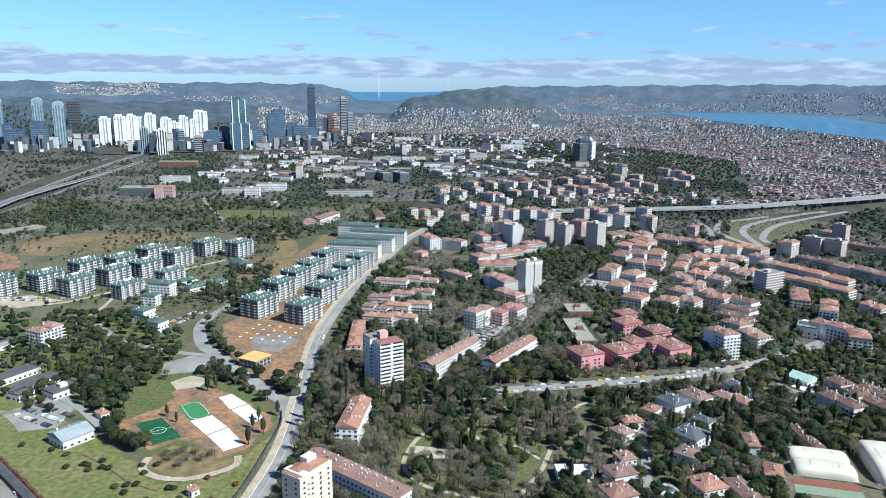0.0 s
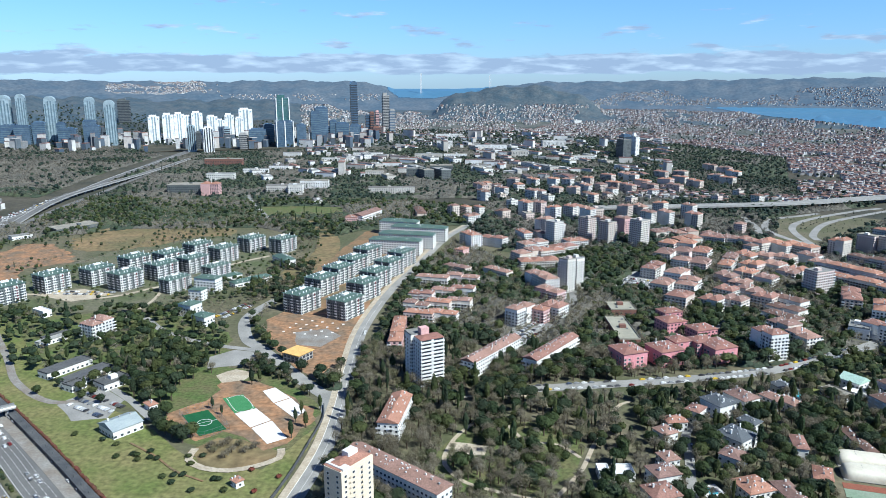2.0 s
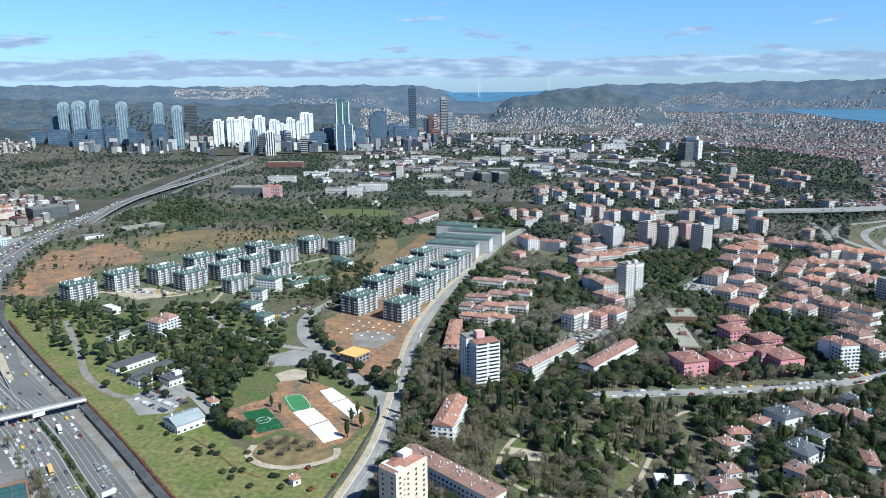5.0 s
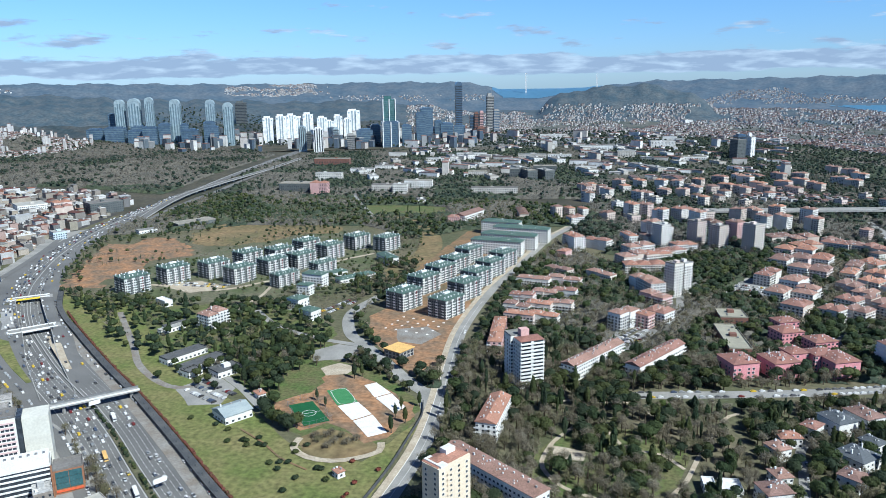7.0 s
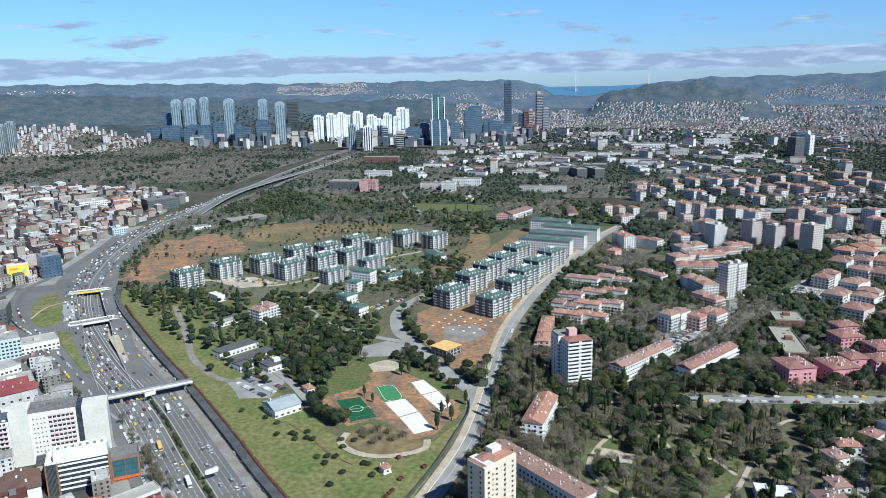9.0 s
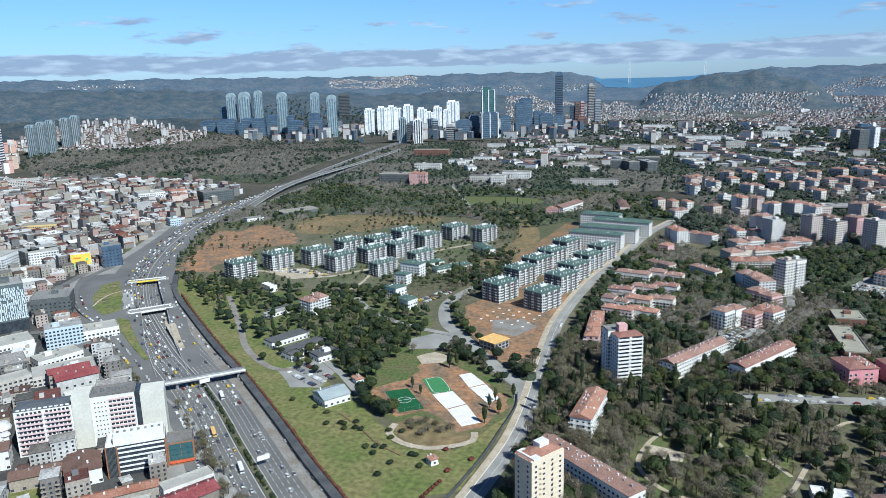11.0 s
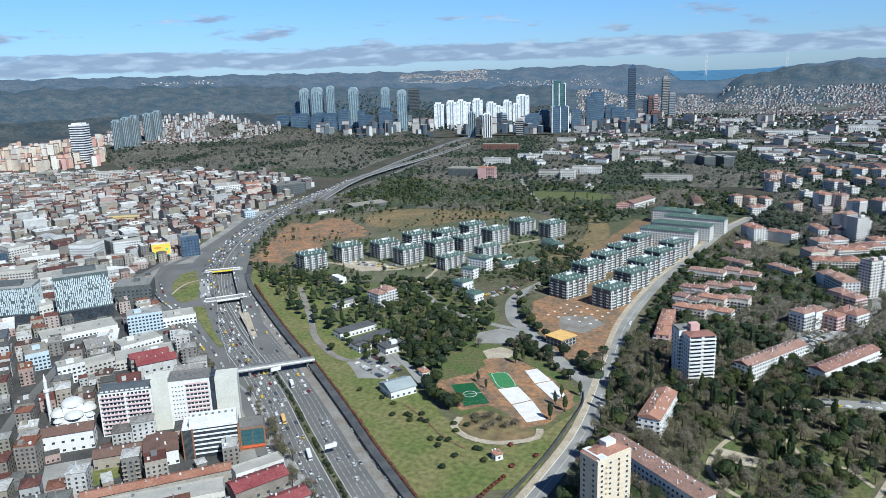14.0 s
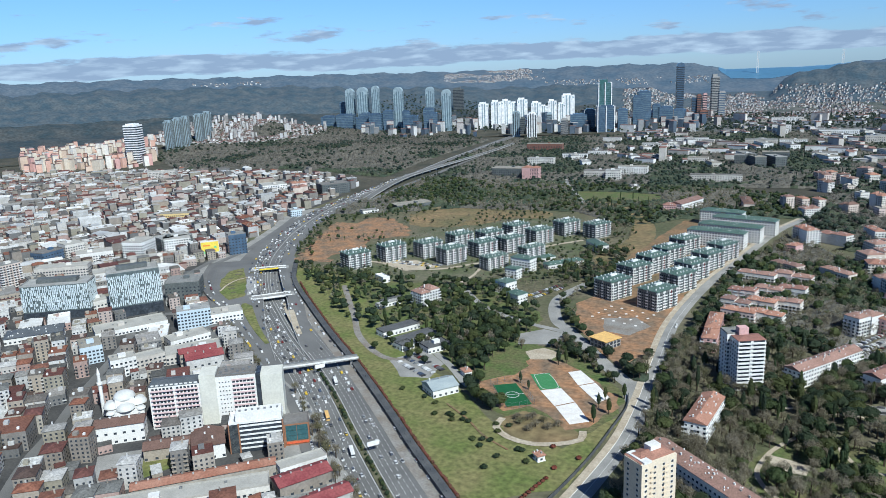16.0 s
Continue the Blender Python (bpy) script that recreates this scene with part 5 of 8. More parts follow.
# ---- twin slab tower in the park ----
def slab_tower():
    root = thing("apartment_tower", -45, 547, 0, 30, "white twin-slab apartment tower with balcony bands", "apartment tower")
    claim(-45, 547, 24, 24, 30, 3)
    part("wall", box(Heap(), 2, -4, -.5, 20, 13, 39), wall_white, root)
    part("wall", box(Heap(), -5, 8, -.5, 12, 12, 40), wall_white, root)
    part("roof", hip(Heap(), 2, -4, 38.5, 20, 13, 1.6, over=.3), tile_rose, root)
    part("roof", parapet_roof(Heap(), -5, 8, 39.5, 12, 12), roof_grey, root)
    part("stair_head", box(Heap(), 0, 2, 38.5, 7, 6, 6.5), wall_pale_rose, root, "faded rose stair head")
    for k in range(1, 13):
        for o in (-5.2, 5.2):
            hp = Heap()
            box(hp, 2 + o, -11.1, k * 3 - .1, 9.4, 1.3, .15)
            box(hp, 2 + o, -11.7, k * 3 + .05, 9.4, .1, .95)
            part("balcony", hp, white_trim, root)
            # dark band: glazing, with the balcony recess's shade put into it
            part("glazing", box(Heap(), 2 + o, -10.5, k * 3 + 1.1, 8.2, .12, 1.3), glass_dark, root, "dark band of glazing and recess shade behind the balcony")
    spots = [s for s in pane_spots(20, 13, 38, 3.0, 2.9, 0.9) if s[6] != 0]
    single_windows(root, [(x + 2, y - 4, *s) for x, y, *s in spots], 1.7, 1.5)
    part("glazing", panes(Heap(), [(x - 5, y + 8, *s) for x, y, *s in pane_spots(12, 12, 38, 3.0, 4)]), glass_dark, root, kind="stuff")
    return root


slab_tower()


def cream_tower():
    root = thing("apartment_tower", -70, 352, 0, 56, "cream apartment tower with red roof beside a long annex", "apartment tower")
    claim(-70, 352, 26, 16, 56, 2)
    part("wall", box(Heap(), 0, 0, -.5, 24, 13, 38.5), wall_beige, root)
    part("roof", hip(Heap(), 0, 1, 38, 23, 12, 2.2, over=.2), tile_red, root)
    part("parapet", box(Heap(), -8, 0, 38, 5, 13.2, 1.2), white_trim, root)
    part("stair_head", box(Heap(), 3, 2, 38, 7, 5, 4.5), wall_cream, root)
    spots = [s for s in pane_spots(24, 13, 37.5, 3.0, 4.6, 0.9, 3.0)]
    single_windows(root, spots, 1.6, 1.5)
    for k in range(1, 12):
        for u in (-4.6, 4.6):
            hp = box(box(Heap(), u, -7.0, k * 3 - .1, 3.6, 1.0, .15), u, -7.45, k * 3 + .05, 3.6, .1, .95)
            part("balcony", hp, wall_beige, root)


cream_tower()
block("slab", -48.5, 386.5, 74, 13, -38, 15, "long apartment slab with a red tile roof")

# ---- the business district on the ridge ----
def glass_tower(x, y, w, d, h, rot, cladding, label, bands=True, crown=None, glass=None):
    z = float(land(x, y))
    root = thing("office_tower", x, y, z, rot, label, "tower", "towers of the business district")
    claim(x, y, w, d, rot, 3)
    part("shaft", box(Heap(), 0, 0, -5, w, d, h + 5), cladding, root)
    if bands and cladding in (tower_pale, tower_white) and h > 60 and "oval" not in label:
        for face in range(4):
            a, e = ((w, d), (d, w))[face % 2]
            hp = Heap()
            for i in range(4):
                u = (i + .5) / 4 * a - a / 2
                c, s = ((1, 0), (0, 1), (-1, 0), (0, -1))[face]
                box(hp, u * c + e / 2 * s, u * s - e / 2 * c, 4, a / 8.5, .8, h * (.97 if i in (1, 2) else .9), face * 90)
            part("glazing", hp, glass or glass_blue, root)
    else:
        hp = Heap()
        n = max(3, int(h / 7))
        for k in range(n):
            box(hp, 0, 0, 3 + k * (h - 4) / n, w + .8, d + .8, h / n * (.45 if bands else .22))
        part("glazing", hp, glass or glass_blue, root)
    if "white frame" in label or "white-framed" in label:
        for sx in (-1, 0, 1):
            for sy in (-1, 1):
                part("mullion", box(Heap(), sx * (w / 2 + .3), sy * (d / 2 + .6), 0, 3.2, 3.2, h + 2), tower_white, root, "white frame post")
    if "ribbed" in label:
        for sx in (-1, 1):
            part("shoulder", box(Heap(), sx * w * .34, 0, 0, w * .34, d * 1.1, h * .88), tower_white, root, "white stepped shoulder")
    if crown == "arch":
        hp = Heap()
        a = np.linspace(0, math.pi, 9)
        top = [(-w / 2 * math.cos(t), 0, h + w * .45 * math.sin(t)) for t in a]
        v = [(p[0], s * d / 2, p[2]) for s in (-1, 1) for p in top]
        n = len(top)
        hp.add(v, [(i, i + 1, i + 1 + n, i + n) for i in range(n - 1)])
        for o in (0, n):
            hp.add([v[o + i] for i in range(n)] + [(0, v[o][1], h)], None, [(i, i + 1, n) for i in range(n - 1)])
        part("crown", hp, cladding, root)
    elif crown == "step":
        part("crown", box(Heap(), -w * .1, 0, h, w * .6, d * .6, h * .07), cladding, root)
        part("mast", box(Heap(), w * .2, 0, h, 1.2, 1.2, h * .12), steel, root)
    else:
        part("crown", box(Heap(), 0, 0, h, w * .7, d * .7, 4), cladding, root)
    return root


teal_tower = surface("teal_curtain_glass", (0.050, 0.120, 0.120), (0.075, 0.155, 0.150), rough=0.2, big=0.02, fine=0.1, bump=0)
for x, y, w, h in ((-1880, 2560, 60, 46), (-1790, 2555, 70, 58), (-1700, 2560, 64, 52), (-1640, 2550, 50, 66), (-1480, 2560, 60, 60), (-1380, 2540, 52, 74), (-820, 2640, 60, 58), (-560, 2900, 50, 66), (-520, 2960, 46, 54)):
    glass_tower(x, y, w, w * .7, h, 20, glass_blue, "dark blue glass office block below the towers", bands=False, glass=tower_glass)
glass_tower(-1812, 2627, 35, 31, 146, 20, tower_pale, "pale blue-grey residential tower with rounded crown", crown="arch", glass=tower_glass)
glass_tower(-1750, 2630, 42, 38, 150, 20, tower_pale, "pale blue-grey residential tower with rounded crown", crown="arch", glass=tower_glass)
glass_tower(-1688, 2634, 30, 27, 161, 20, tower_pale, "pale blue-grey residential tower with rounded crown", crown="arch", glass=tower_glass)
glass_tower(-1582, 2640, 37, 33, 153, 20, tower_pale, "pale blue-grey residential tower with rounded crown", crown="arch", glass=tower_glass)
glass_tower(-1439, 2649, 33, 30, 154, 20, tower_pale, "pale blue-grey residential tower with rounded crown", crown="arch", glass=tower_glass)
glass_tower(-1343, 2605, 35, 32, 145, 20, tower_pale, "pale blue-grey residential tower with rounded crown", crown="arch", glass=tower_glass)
glass_tower(-1575, 3183, 48, 43, 98, 20, wall_grey, "dark twin-topped residential tower", crown="step", glass=glass_dark)
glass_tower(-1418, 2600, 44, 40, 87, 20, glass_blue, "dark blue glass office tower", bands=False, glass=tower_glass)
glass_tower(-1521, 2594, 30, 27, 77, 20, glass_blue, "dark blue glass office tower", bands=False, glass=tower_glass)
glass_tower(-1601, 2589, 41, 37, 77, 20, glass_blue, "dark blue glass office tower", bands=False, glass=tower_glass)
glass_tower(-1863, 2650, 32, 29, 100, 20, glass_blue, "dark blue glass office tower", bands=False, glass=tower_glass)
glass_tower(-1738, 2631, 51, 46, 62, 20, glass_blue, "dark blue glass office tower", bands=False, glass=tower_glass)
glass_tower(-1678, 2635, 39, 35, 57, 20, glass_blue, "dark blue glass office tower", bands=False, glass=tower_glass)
glass_tower(-1232, 2712, 39, 36, 96, 20, tower_white, "white residential tower with ribbed facade", crown="step", glass=tower_pale)
glass_tower(-1179, 2715, 39, 35, 103, 20, tower_white, "white residential tower with ribbed facade", crown="step", glass=tower_pale)
glass_tower(-1159, 2769, 35, 31, 103, 20, tower_white, "white residential tower with ribbed facade", crown="step", glass=tower_pale)
glass_tower(-1148, 2824, 35, 32, 90, 20, tower_white, "white residential tower with ribbed facade", crown="step", glass=tower_pale)
glass_tower(-1112, 2826, 40, 36, 104, 20, tower_white, "white residential tower with ribbed facade", crown="step", glass=tower_pale)
glass_tower(-1034, 2776, 39, 35, 94, 20, tower_white, "white residential tower with ribbed facade", crown="step", glass=tower_pale)
glass_tower(-969, 2779, 33, 31, 100, 20, tower_white, "white residential tower with ribbed facade", crown="step", glass=tower_pale)
glass_tower(-1021, 3133, 55, 49, 96, 20, tower_white, "white residential tower with ribbed facade", crown="step", glass=tower_pale)
glass_tower(-968, 2889, 31, 27, 81, 20, tower_white, "white residential tower with ribbed facade", crown="step", glass=tower_pale)
glass_tower(-1023, 2830, 35, 31, 77, 20, tower_white, "white residential tower with ribbed facade", crown="step", glass=tower_pale)
glass_tower(-970, 2406, 26, 23, 83, 20, tower_pale, "mid-rise tower with vertical bands", glass=glass_dark)
glass_tower(-899, 2371, 31, 28, 80, 20, tower_white, "mid-rise tower with vertical bands", glass=glass_dark)
glass_tower(-827, 2500, 26, 23, 52, 20, concrete, "mid-rise tower with vertical bands", glass=glass_dark)
glass_tower(-945, 2678, 21, 19, 60, 20, tower_pale, "mid-rise tower with vertical bands", glass=glass_dark)
glass_tower(-979, 2490, 17, 15, 58, 20, wall_grey, "mid-rise tower with vertical bands", glass=glass_dark)
glass_tower(-725, 2643, 44, 40, 168, 20, teal_tower, "green-blue glass tower with stepped white frame", bands=False, crown="step", glass=tower_glass)
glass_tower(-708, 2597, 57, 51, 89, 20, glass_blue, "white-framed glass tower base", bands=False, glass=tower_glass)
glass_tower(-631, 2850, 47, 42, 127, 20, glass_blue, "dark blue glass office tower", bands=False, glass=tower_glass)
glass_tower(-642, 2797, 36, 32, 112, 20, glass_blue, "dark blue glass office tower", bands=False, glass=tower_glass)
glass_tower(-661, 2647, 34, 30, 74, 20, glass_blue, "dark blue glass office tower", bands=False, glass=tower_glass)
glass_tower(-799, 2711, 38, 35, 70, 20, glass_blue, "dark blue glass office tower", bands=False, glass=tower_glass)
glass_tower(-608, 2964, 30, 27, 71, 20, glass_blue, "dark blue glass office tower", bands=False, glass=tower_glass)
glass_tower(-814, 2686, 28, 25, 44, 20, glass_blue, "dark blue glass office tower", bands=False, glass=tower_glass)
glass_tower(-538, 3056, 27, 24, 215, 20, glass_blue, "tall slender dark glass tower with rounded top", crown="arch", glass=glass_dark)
glass_tower(-457, 3435, 30, 27, 160, 20, concrete, "unfinished concrete tower under construction", crown="step", glass=glass_dark)
glass_tower(-410, 3290, 25, 22, 102, 20, concrete, "unfinished concrete tower under construction")
glass_tower(-499, 3288, 18, 17, 90, 20, wall_brick, "slim office tower on the ridge", glass=glass_dark)
glass_tower(-476, 3288, 16, 15, 95, 20, wall_pale_rose, "slim office tower on the ridge", glass=glass_dark)
glass_tower(-519, 3287, 19, 17, 77, 20, glass_blue, "slim office tower on the ridge", glass=glass_dark)
glass_tower(-591, 3149, 12, 11, 77, 20, tower_white, "slim office tower on the ridge", glass=glass_dark)
glass_tower(-597, 3085, 27, 24, 40, 20, wall_brick, "slim office tower on the ridge", glass=glass_dark)
glass_tower(-632, 2963, 26, 24, 46, 20, tower_white, "slim office tower on the ridge", glass=glass_dark)
glass_tower(-519, 3088, 23, 21, 40, 20, wall_brick, "slim office tower on the ridge", glass=glass_dark)
glass_tower(-461, 3154, 32, 28, 34, 20, wall_brick, "slim office tower on the ridge", glass=glass_dark)
glass_tower(-1823, 1513, 41, 37, 112, 20, tower_white, "white banded oval residential tower", glass=glass_dark)
for x, y, h in ((-1890, 1706, 92), (-1876, 1732, 95), (-1870, 1760, 94), (-1848, 1796, 92), (-1838, 1826, 92)):
    glass_tower(x, y, 23, 20, h, 20, tower_pale, "grey residential tower with pale vertical strips", glass=wall_grey)
glass_tower(440, 2331, 29, 26, 64, 20, glass_blue, "dark glass slab with a white stair tower", glass=glass_dark)
glass_tower(467, 2333, 10, 9, 67, 20, tower_white, "white concrete stair tower", bands=False)


# ---- sports ground ----
pitch = thing("sports_pitch", 0, 0, 0, 0, "dark green artificial turf pitch with white lines", "sports pitch")
slab("turf", [(-214, 475), (-199, 485), (-175, 456), (-190, 445)], 0.2, 0.15, turf, "", "", pitch)
ring = curve([(-194 + 5 * math.cos(a), 465 + 5 * math.sin(a)) for a in np.linspace(0, 6.3, 13)], 1.0)
part("line", ribbon(Heap(), ring, -.25, .25, .36), paint, pitch, "white centre circle")
half_line = curve([(-202, 460), (-187, 470)], 2.0)
part("line", ribbon(Heap(), half_line, -.25, .25, .36), paint, pitch, "white halfway line")
pitch2 = thing("sports_pitch", 0, 0, 0, 0, "light green turf court with white markings", "sports pitch")
slab("turf", [(-195, 505), (-182, 513), (-165, 490), (-178, 481)], 0.2, 0.15, turf_light, "", "", pitch2)
part("line", ribbon(Heap(), curve([(-192, 505), (-182, 511), (-167, 490), (-177, 484), (-192, 505)], 3.0), -.2, .2, .36), paint, pitch2, "white touchline")
for q in ([(-177.5, 480), (-164.5, 489.5), (-148.5, 471.5), (-159.5, 459.5)], [(-158.5, 458.5), (-147.5, 470.5), (-130, 446), (-141, 437)], [(-169, 520), (-161, 527), (-144.5, 509.5), (-154.5, 499.5)], [(-153.5, 498.5), (-143.5, 508.5), (-127, 487), (-133, 476)]):
    slab("tennis_court", q, 0.2, 0.15, court_white, "unfinished pale concrete tennis court", "tennis court")


def fence(points, height, label):
    """A mesh fence: posts and rails."""
    root = thing("fence", 0, 0, 0, 0, label, "fence")
    p, _ = curve(points, 5.0)
    hp = Heap()
    for x, y in p:
        box(hp, x, y, 0, .14, .14, height)
    part("posts", hp, steel, root, kind="stuff")
    for k in (.4, height * .5, height - .1):
        part("rail", ribbon(Heap(), curve(points, 5.0), -.05, .05, k, .08), steel, root)


fence([(-216, 475), (-199, 487), (-173, 456)], 5, "tall steel fence round the turf pitch")
fence([(-214, 473), (-190, 443), (-173, 456)], 5, "tall steel fence round the turf pitch")

# ---- site shed with a yellow deck ----
deck = thing("unfinished_building", -158, 588, 0, 62, "concrete frame under construction with yellow formwork roof", "building")
claim(-158, 588, 20, 20, 62, 2)
part("frame", box(Heap(), 0, 0, 0, 18, 18, 6), concrete, deck)
# dark panes on the solid frame stand in for shaded open bays
part("open_bay", panes(Heap(), pane_spots(18, 18, 6, 3.0, 4.2, .5, 2.4), pw=3.2, ph=2.2), glass_dark, deck, kind="stuff")
formwork = surface("yellow_formwork", (0.72, 0.46, 0.16), (0.62, 0.38, 0.14), big=0.3, fine=1.5)
part("formwork", box(Heap(), 0, 0, 7.2, 20, 20, .5), formwork, deck, "yellow plywood formwork")
for k in range(16):
    part("column", box(Heap(), -8 + (k % 4) * 5.3, -8 + (k // 4) * 5.3, 6, .5, .5, 1.2), concrete, deck)
for i in range(5):
    for j in range(4):
        slab("footing", [(-190 + i * 11 + a * .55 + j * 3, 655 + j * 12 - i * 3 + b * .55) for a, b in ((0, 0), (4, 1.5), (3, 4.5), (-1, 3))], 0.1, 0.5, court_white, "pale concrete footing on the building site", "footing")

# ---- west side: hotel, offices, mosque ----
def hotel():
    root = thing("hotel", -402.4, 317, 0, 36.5, "white hotel with rose balcony bands and a blank cream end", "hotel")
    for k in (10, 30, 50, 70, 84):
        claim(-402.4 + k * .804 - 4.8, 317 + k * .595 + 6.4, 22, 17, 36.5, 2)
    part("wall", box(Heap(), 17, 8.2, -.5, 34, 16, 32), wall_white, root)
    part("roof", hip(Heap(), 17, 8.2, 31.5, 33.4, 15.4, 1.8, over=.4), roof_slate, root)
    part("core", box(Heap(), 39.6, 7.6, -.5, 11, 16.4, 37.5), pale_plaster, root, "pale plastered lift tower")
    for k in range(9):
        for mid_x in (9.0, 25.4):
            hp = Heap()
            box(hp, mid_x, -.5, 2.6 + k * 3.2, 15.2, 1.6, .2)
            box(hp, mid_x, -1.2, 2.8 + k * 3.2, 15.2, .12, .95)
            part("balcony", hp, pale_pink, root)
            single_windows(root, [(mid_x - 6.2 + i * 2.45, .2, 3.2 + k * 3.2, 0.0) for i in range(6)], 1.7, 1.7)
    for i in range(10):
        part("dormer", box(Heap(), 2.6 + i * 3.2, .9, 31.4, 2.0, .9, 1.2), white_trim, root)
    part("wing", box(Heap(), 58.6, 8.4, -.5, 27, 16.6, 35), wall_white, root, "white wing with rows of dark windows")
    part("wing_roof", parapet_roof(Heap(), 58.6, 8.4, 34.5, 27, 16.6), roof_grey, root)
    part("joint", box(Heap(), 73.8, 8.6, 0, 3.4, 15, 34), glass_dark, root, "dark recessed joint")
    part("end_wall", box(Heap(), 83, 8.2, -.5, 15, 16.6, 33.5), pale_plaster, root, "blank cream end wall")
    for k in range(9):
        part("spandrel", box(Heap(), 63.6, -.05, 5.4 + k * 3.2, 15.5, .5, 1.1), pale_pink, root)
        single_windows(root, [(47.6 + i * 2.1, .1, 4.2 + k * 3.2, 0.0) for i in range(4)], .9, 1.0)
        single_windows(root, [(57.2 + i * 2.5, .1, 3.7 + k * 3.2, 0.0) for i in range(6)], 2.1, 1.6)
    for i in range(6):
        part("air_unit", box(Heap(), 48 + i * 3.9, 6 + (i % 3) * 2.2, 34.8, 1.8, 1.4, 1.3), steel, root)
    part("railing", box(Heap(), 58.6, .4, 35.2, 26, .1, 1.0), steel, root)
    part("mast", box(Heap(), 52, 9, 34.8, .3, .3, 5), steel, root)


hotel()


def striped_office():
    root = thing("office_building", -323, 317.5, 0, 38, "white office with dark ribbon windows and copper frame", "office building")
    claim(-323 + 13 - 5, 317.5 + 10 + 7, 52, 20, 38, 2)
    copper = surface("copper_cladding", (0.30, 0.150, 0.085), (0.25, 0.125, 0.075), big=.2, fine=2, rough=.5)
    teal = surface("teal_glass", (0.045, 0.105, 0.115), (0.06, 0.13, 0.14), big=.2, rough=.15, bump=0)
    part("wall", box(Heap(), 11, 8.5, -.5, 34, 17, 20.5), glass_dark, root, "dark glass volume")
    for k in range(6):
        part("band", box(Heap(), 14, -.2, 2.6 + k * 3.1, 26.6, .8, .95), white_trim, root, "white spandrel band")
    for x, w in ((-6, .7), (.2, .9), (28, .9)):
        part("frame", box(Heap(), x, -.1, 0, w, 1.4, 20.4), copper, root, "copper frame")
    for i in range(8):
        part("louvre", box(Heap(), -5.2 + i * .66, -.2, .5, .22, .5, 19), wall_grey, root)
    part("roof", parapet_roof(Heap(), 11, 8.5, 20, 34, 17, lip=1.2), white_trim, root)
    part("penthouse", box(Heap(), 13, 7.5, 20.3, 29, 12, 5.0), wall_white, root)
    for i in range(7):
        part("vent", box(Heap(), 1 + i * 4, 8, 25.3, 1.4, 1.2, .9), steel, root)
    part("annex", box(Heap(), 36.5, 8, -.5, 16, 14, 16), copper, root, "copper-framed annex")
    part("annex_roof", parapet_roof(Heap(), 36.5, 8, 15.5, 16, 14), roof_grey, root)
    for i in range(2):
        for k in range(3):
            part("annex_pane", box(Heap(), 32.9 + i * 7.2, .9, 3.8 + k * 3.6, 6.9, .4, 3.4), teal, root)
    awning = surface("orange_sign", (0.62, 0.12, 0.05), (0.55, 0.11, 0.05), big=.3)
    part("sign", box(Heap(), 36.5, .7, 1.6, 14.5, .5, 1.3), awning, root, "plain orange-red sign band")


striped_office()


glass_teal = surface("grey_green_glass", (0.085, 0.108, 0.112), (0.125, 0.15, 0.155), big=.15, fine=.8, rough=.25, bump=0)


def speckled_office(x, y, w, d, h, rot):
    """A block whose front is a field of pale upright fins."""
    root = thing("office_building", x, y, 0, rot, "glass office block with a field of pale upright fins", "office building")
    claim(x, y, w, d, rot, 3)
    part("wall", box(Heap(), 0, 0, -.5, w, d, h), glass_teal, root, "grey-green glass volume")
    part("roof", parapet_roof(Heap(), 0, 0, h - .5, w, d, lip=1.5), roof_grey, root)
    part("plant_room", box(Heap(), 0, 2, h, w * .6, d * .4, 4), wall_grey, root)
    part("base", box(Heap(), 0, 0, -.5, w + .5, d + .5, h * .24), glass_dark, root, "dark glazed lower floors")
    rnd = random.Random(int(x))
    hp = Heap()
    for s in pane_spots(w, d, h * .72, 2.9, 1.75, h * .26, 1.0):
        if rnd.random() < .88:
            c, sn = math.cos(radians(s[3])), math.sin(radians(s[3]))
            box(hp, s[0] + .25 * sn + rnd.uniform(-.4, .4) * c, s[1] - .25 * c + rnd.uniform(-.4, .4) * sn, s[2] + rnd.uniform(-.3, .3), rnd.uniform(.8, 1.25), .4, rnd.uniform(2.2, 3.3), s[3])
    part("fin_screen", hp, fin_pale, root, "pale upright fins", kind="stuff")


speckled_office(-704, 464, 66, 26, 37, 36)
speckled_office(-635, 502, 50, 24, 48, 54)


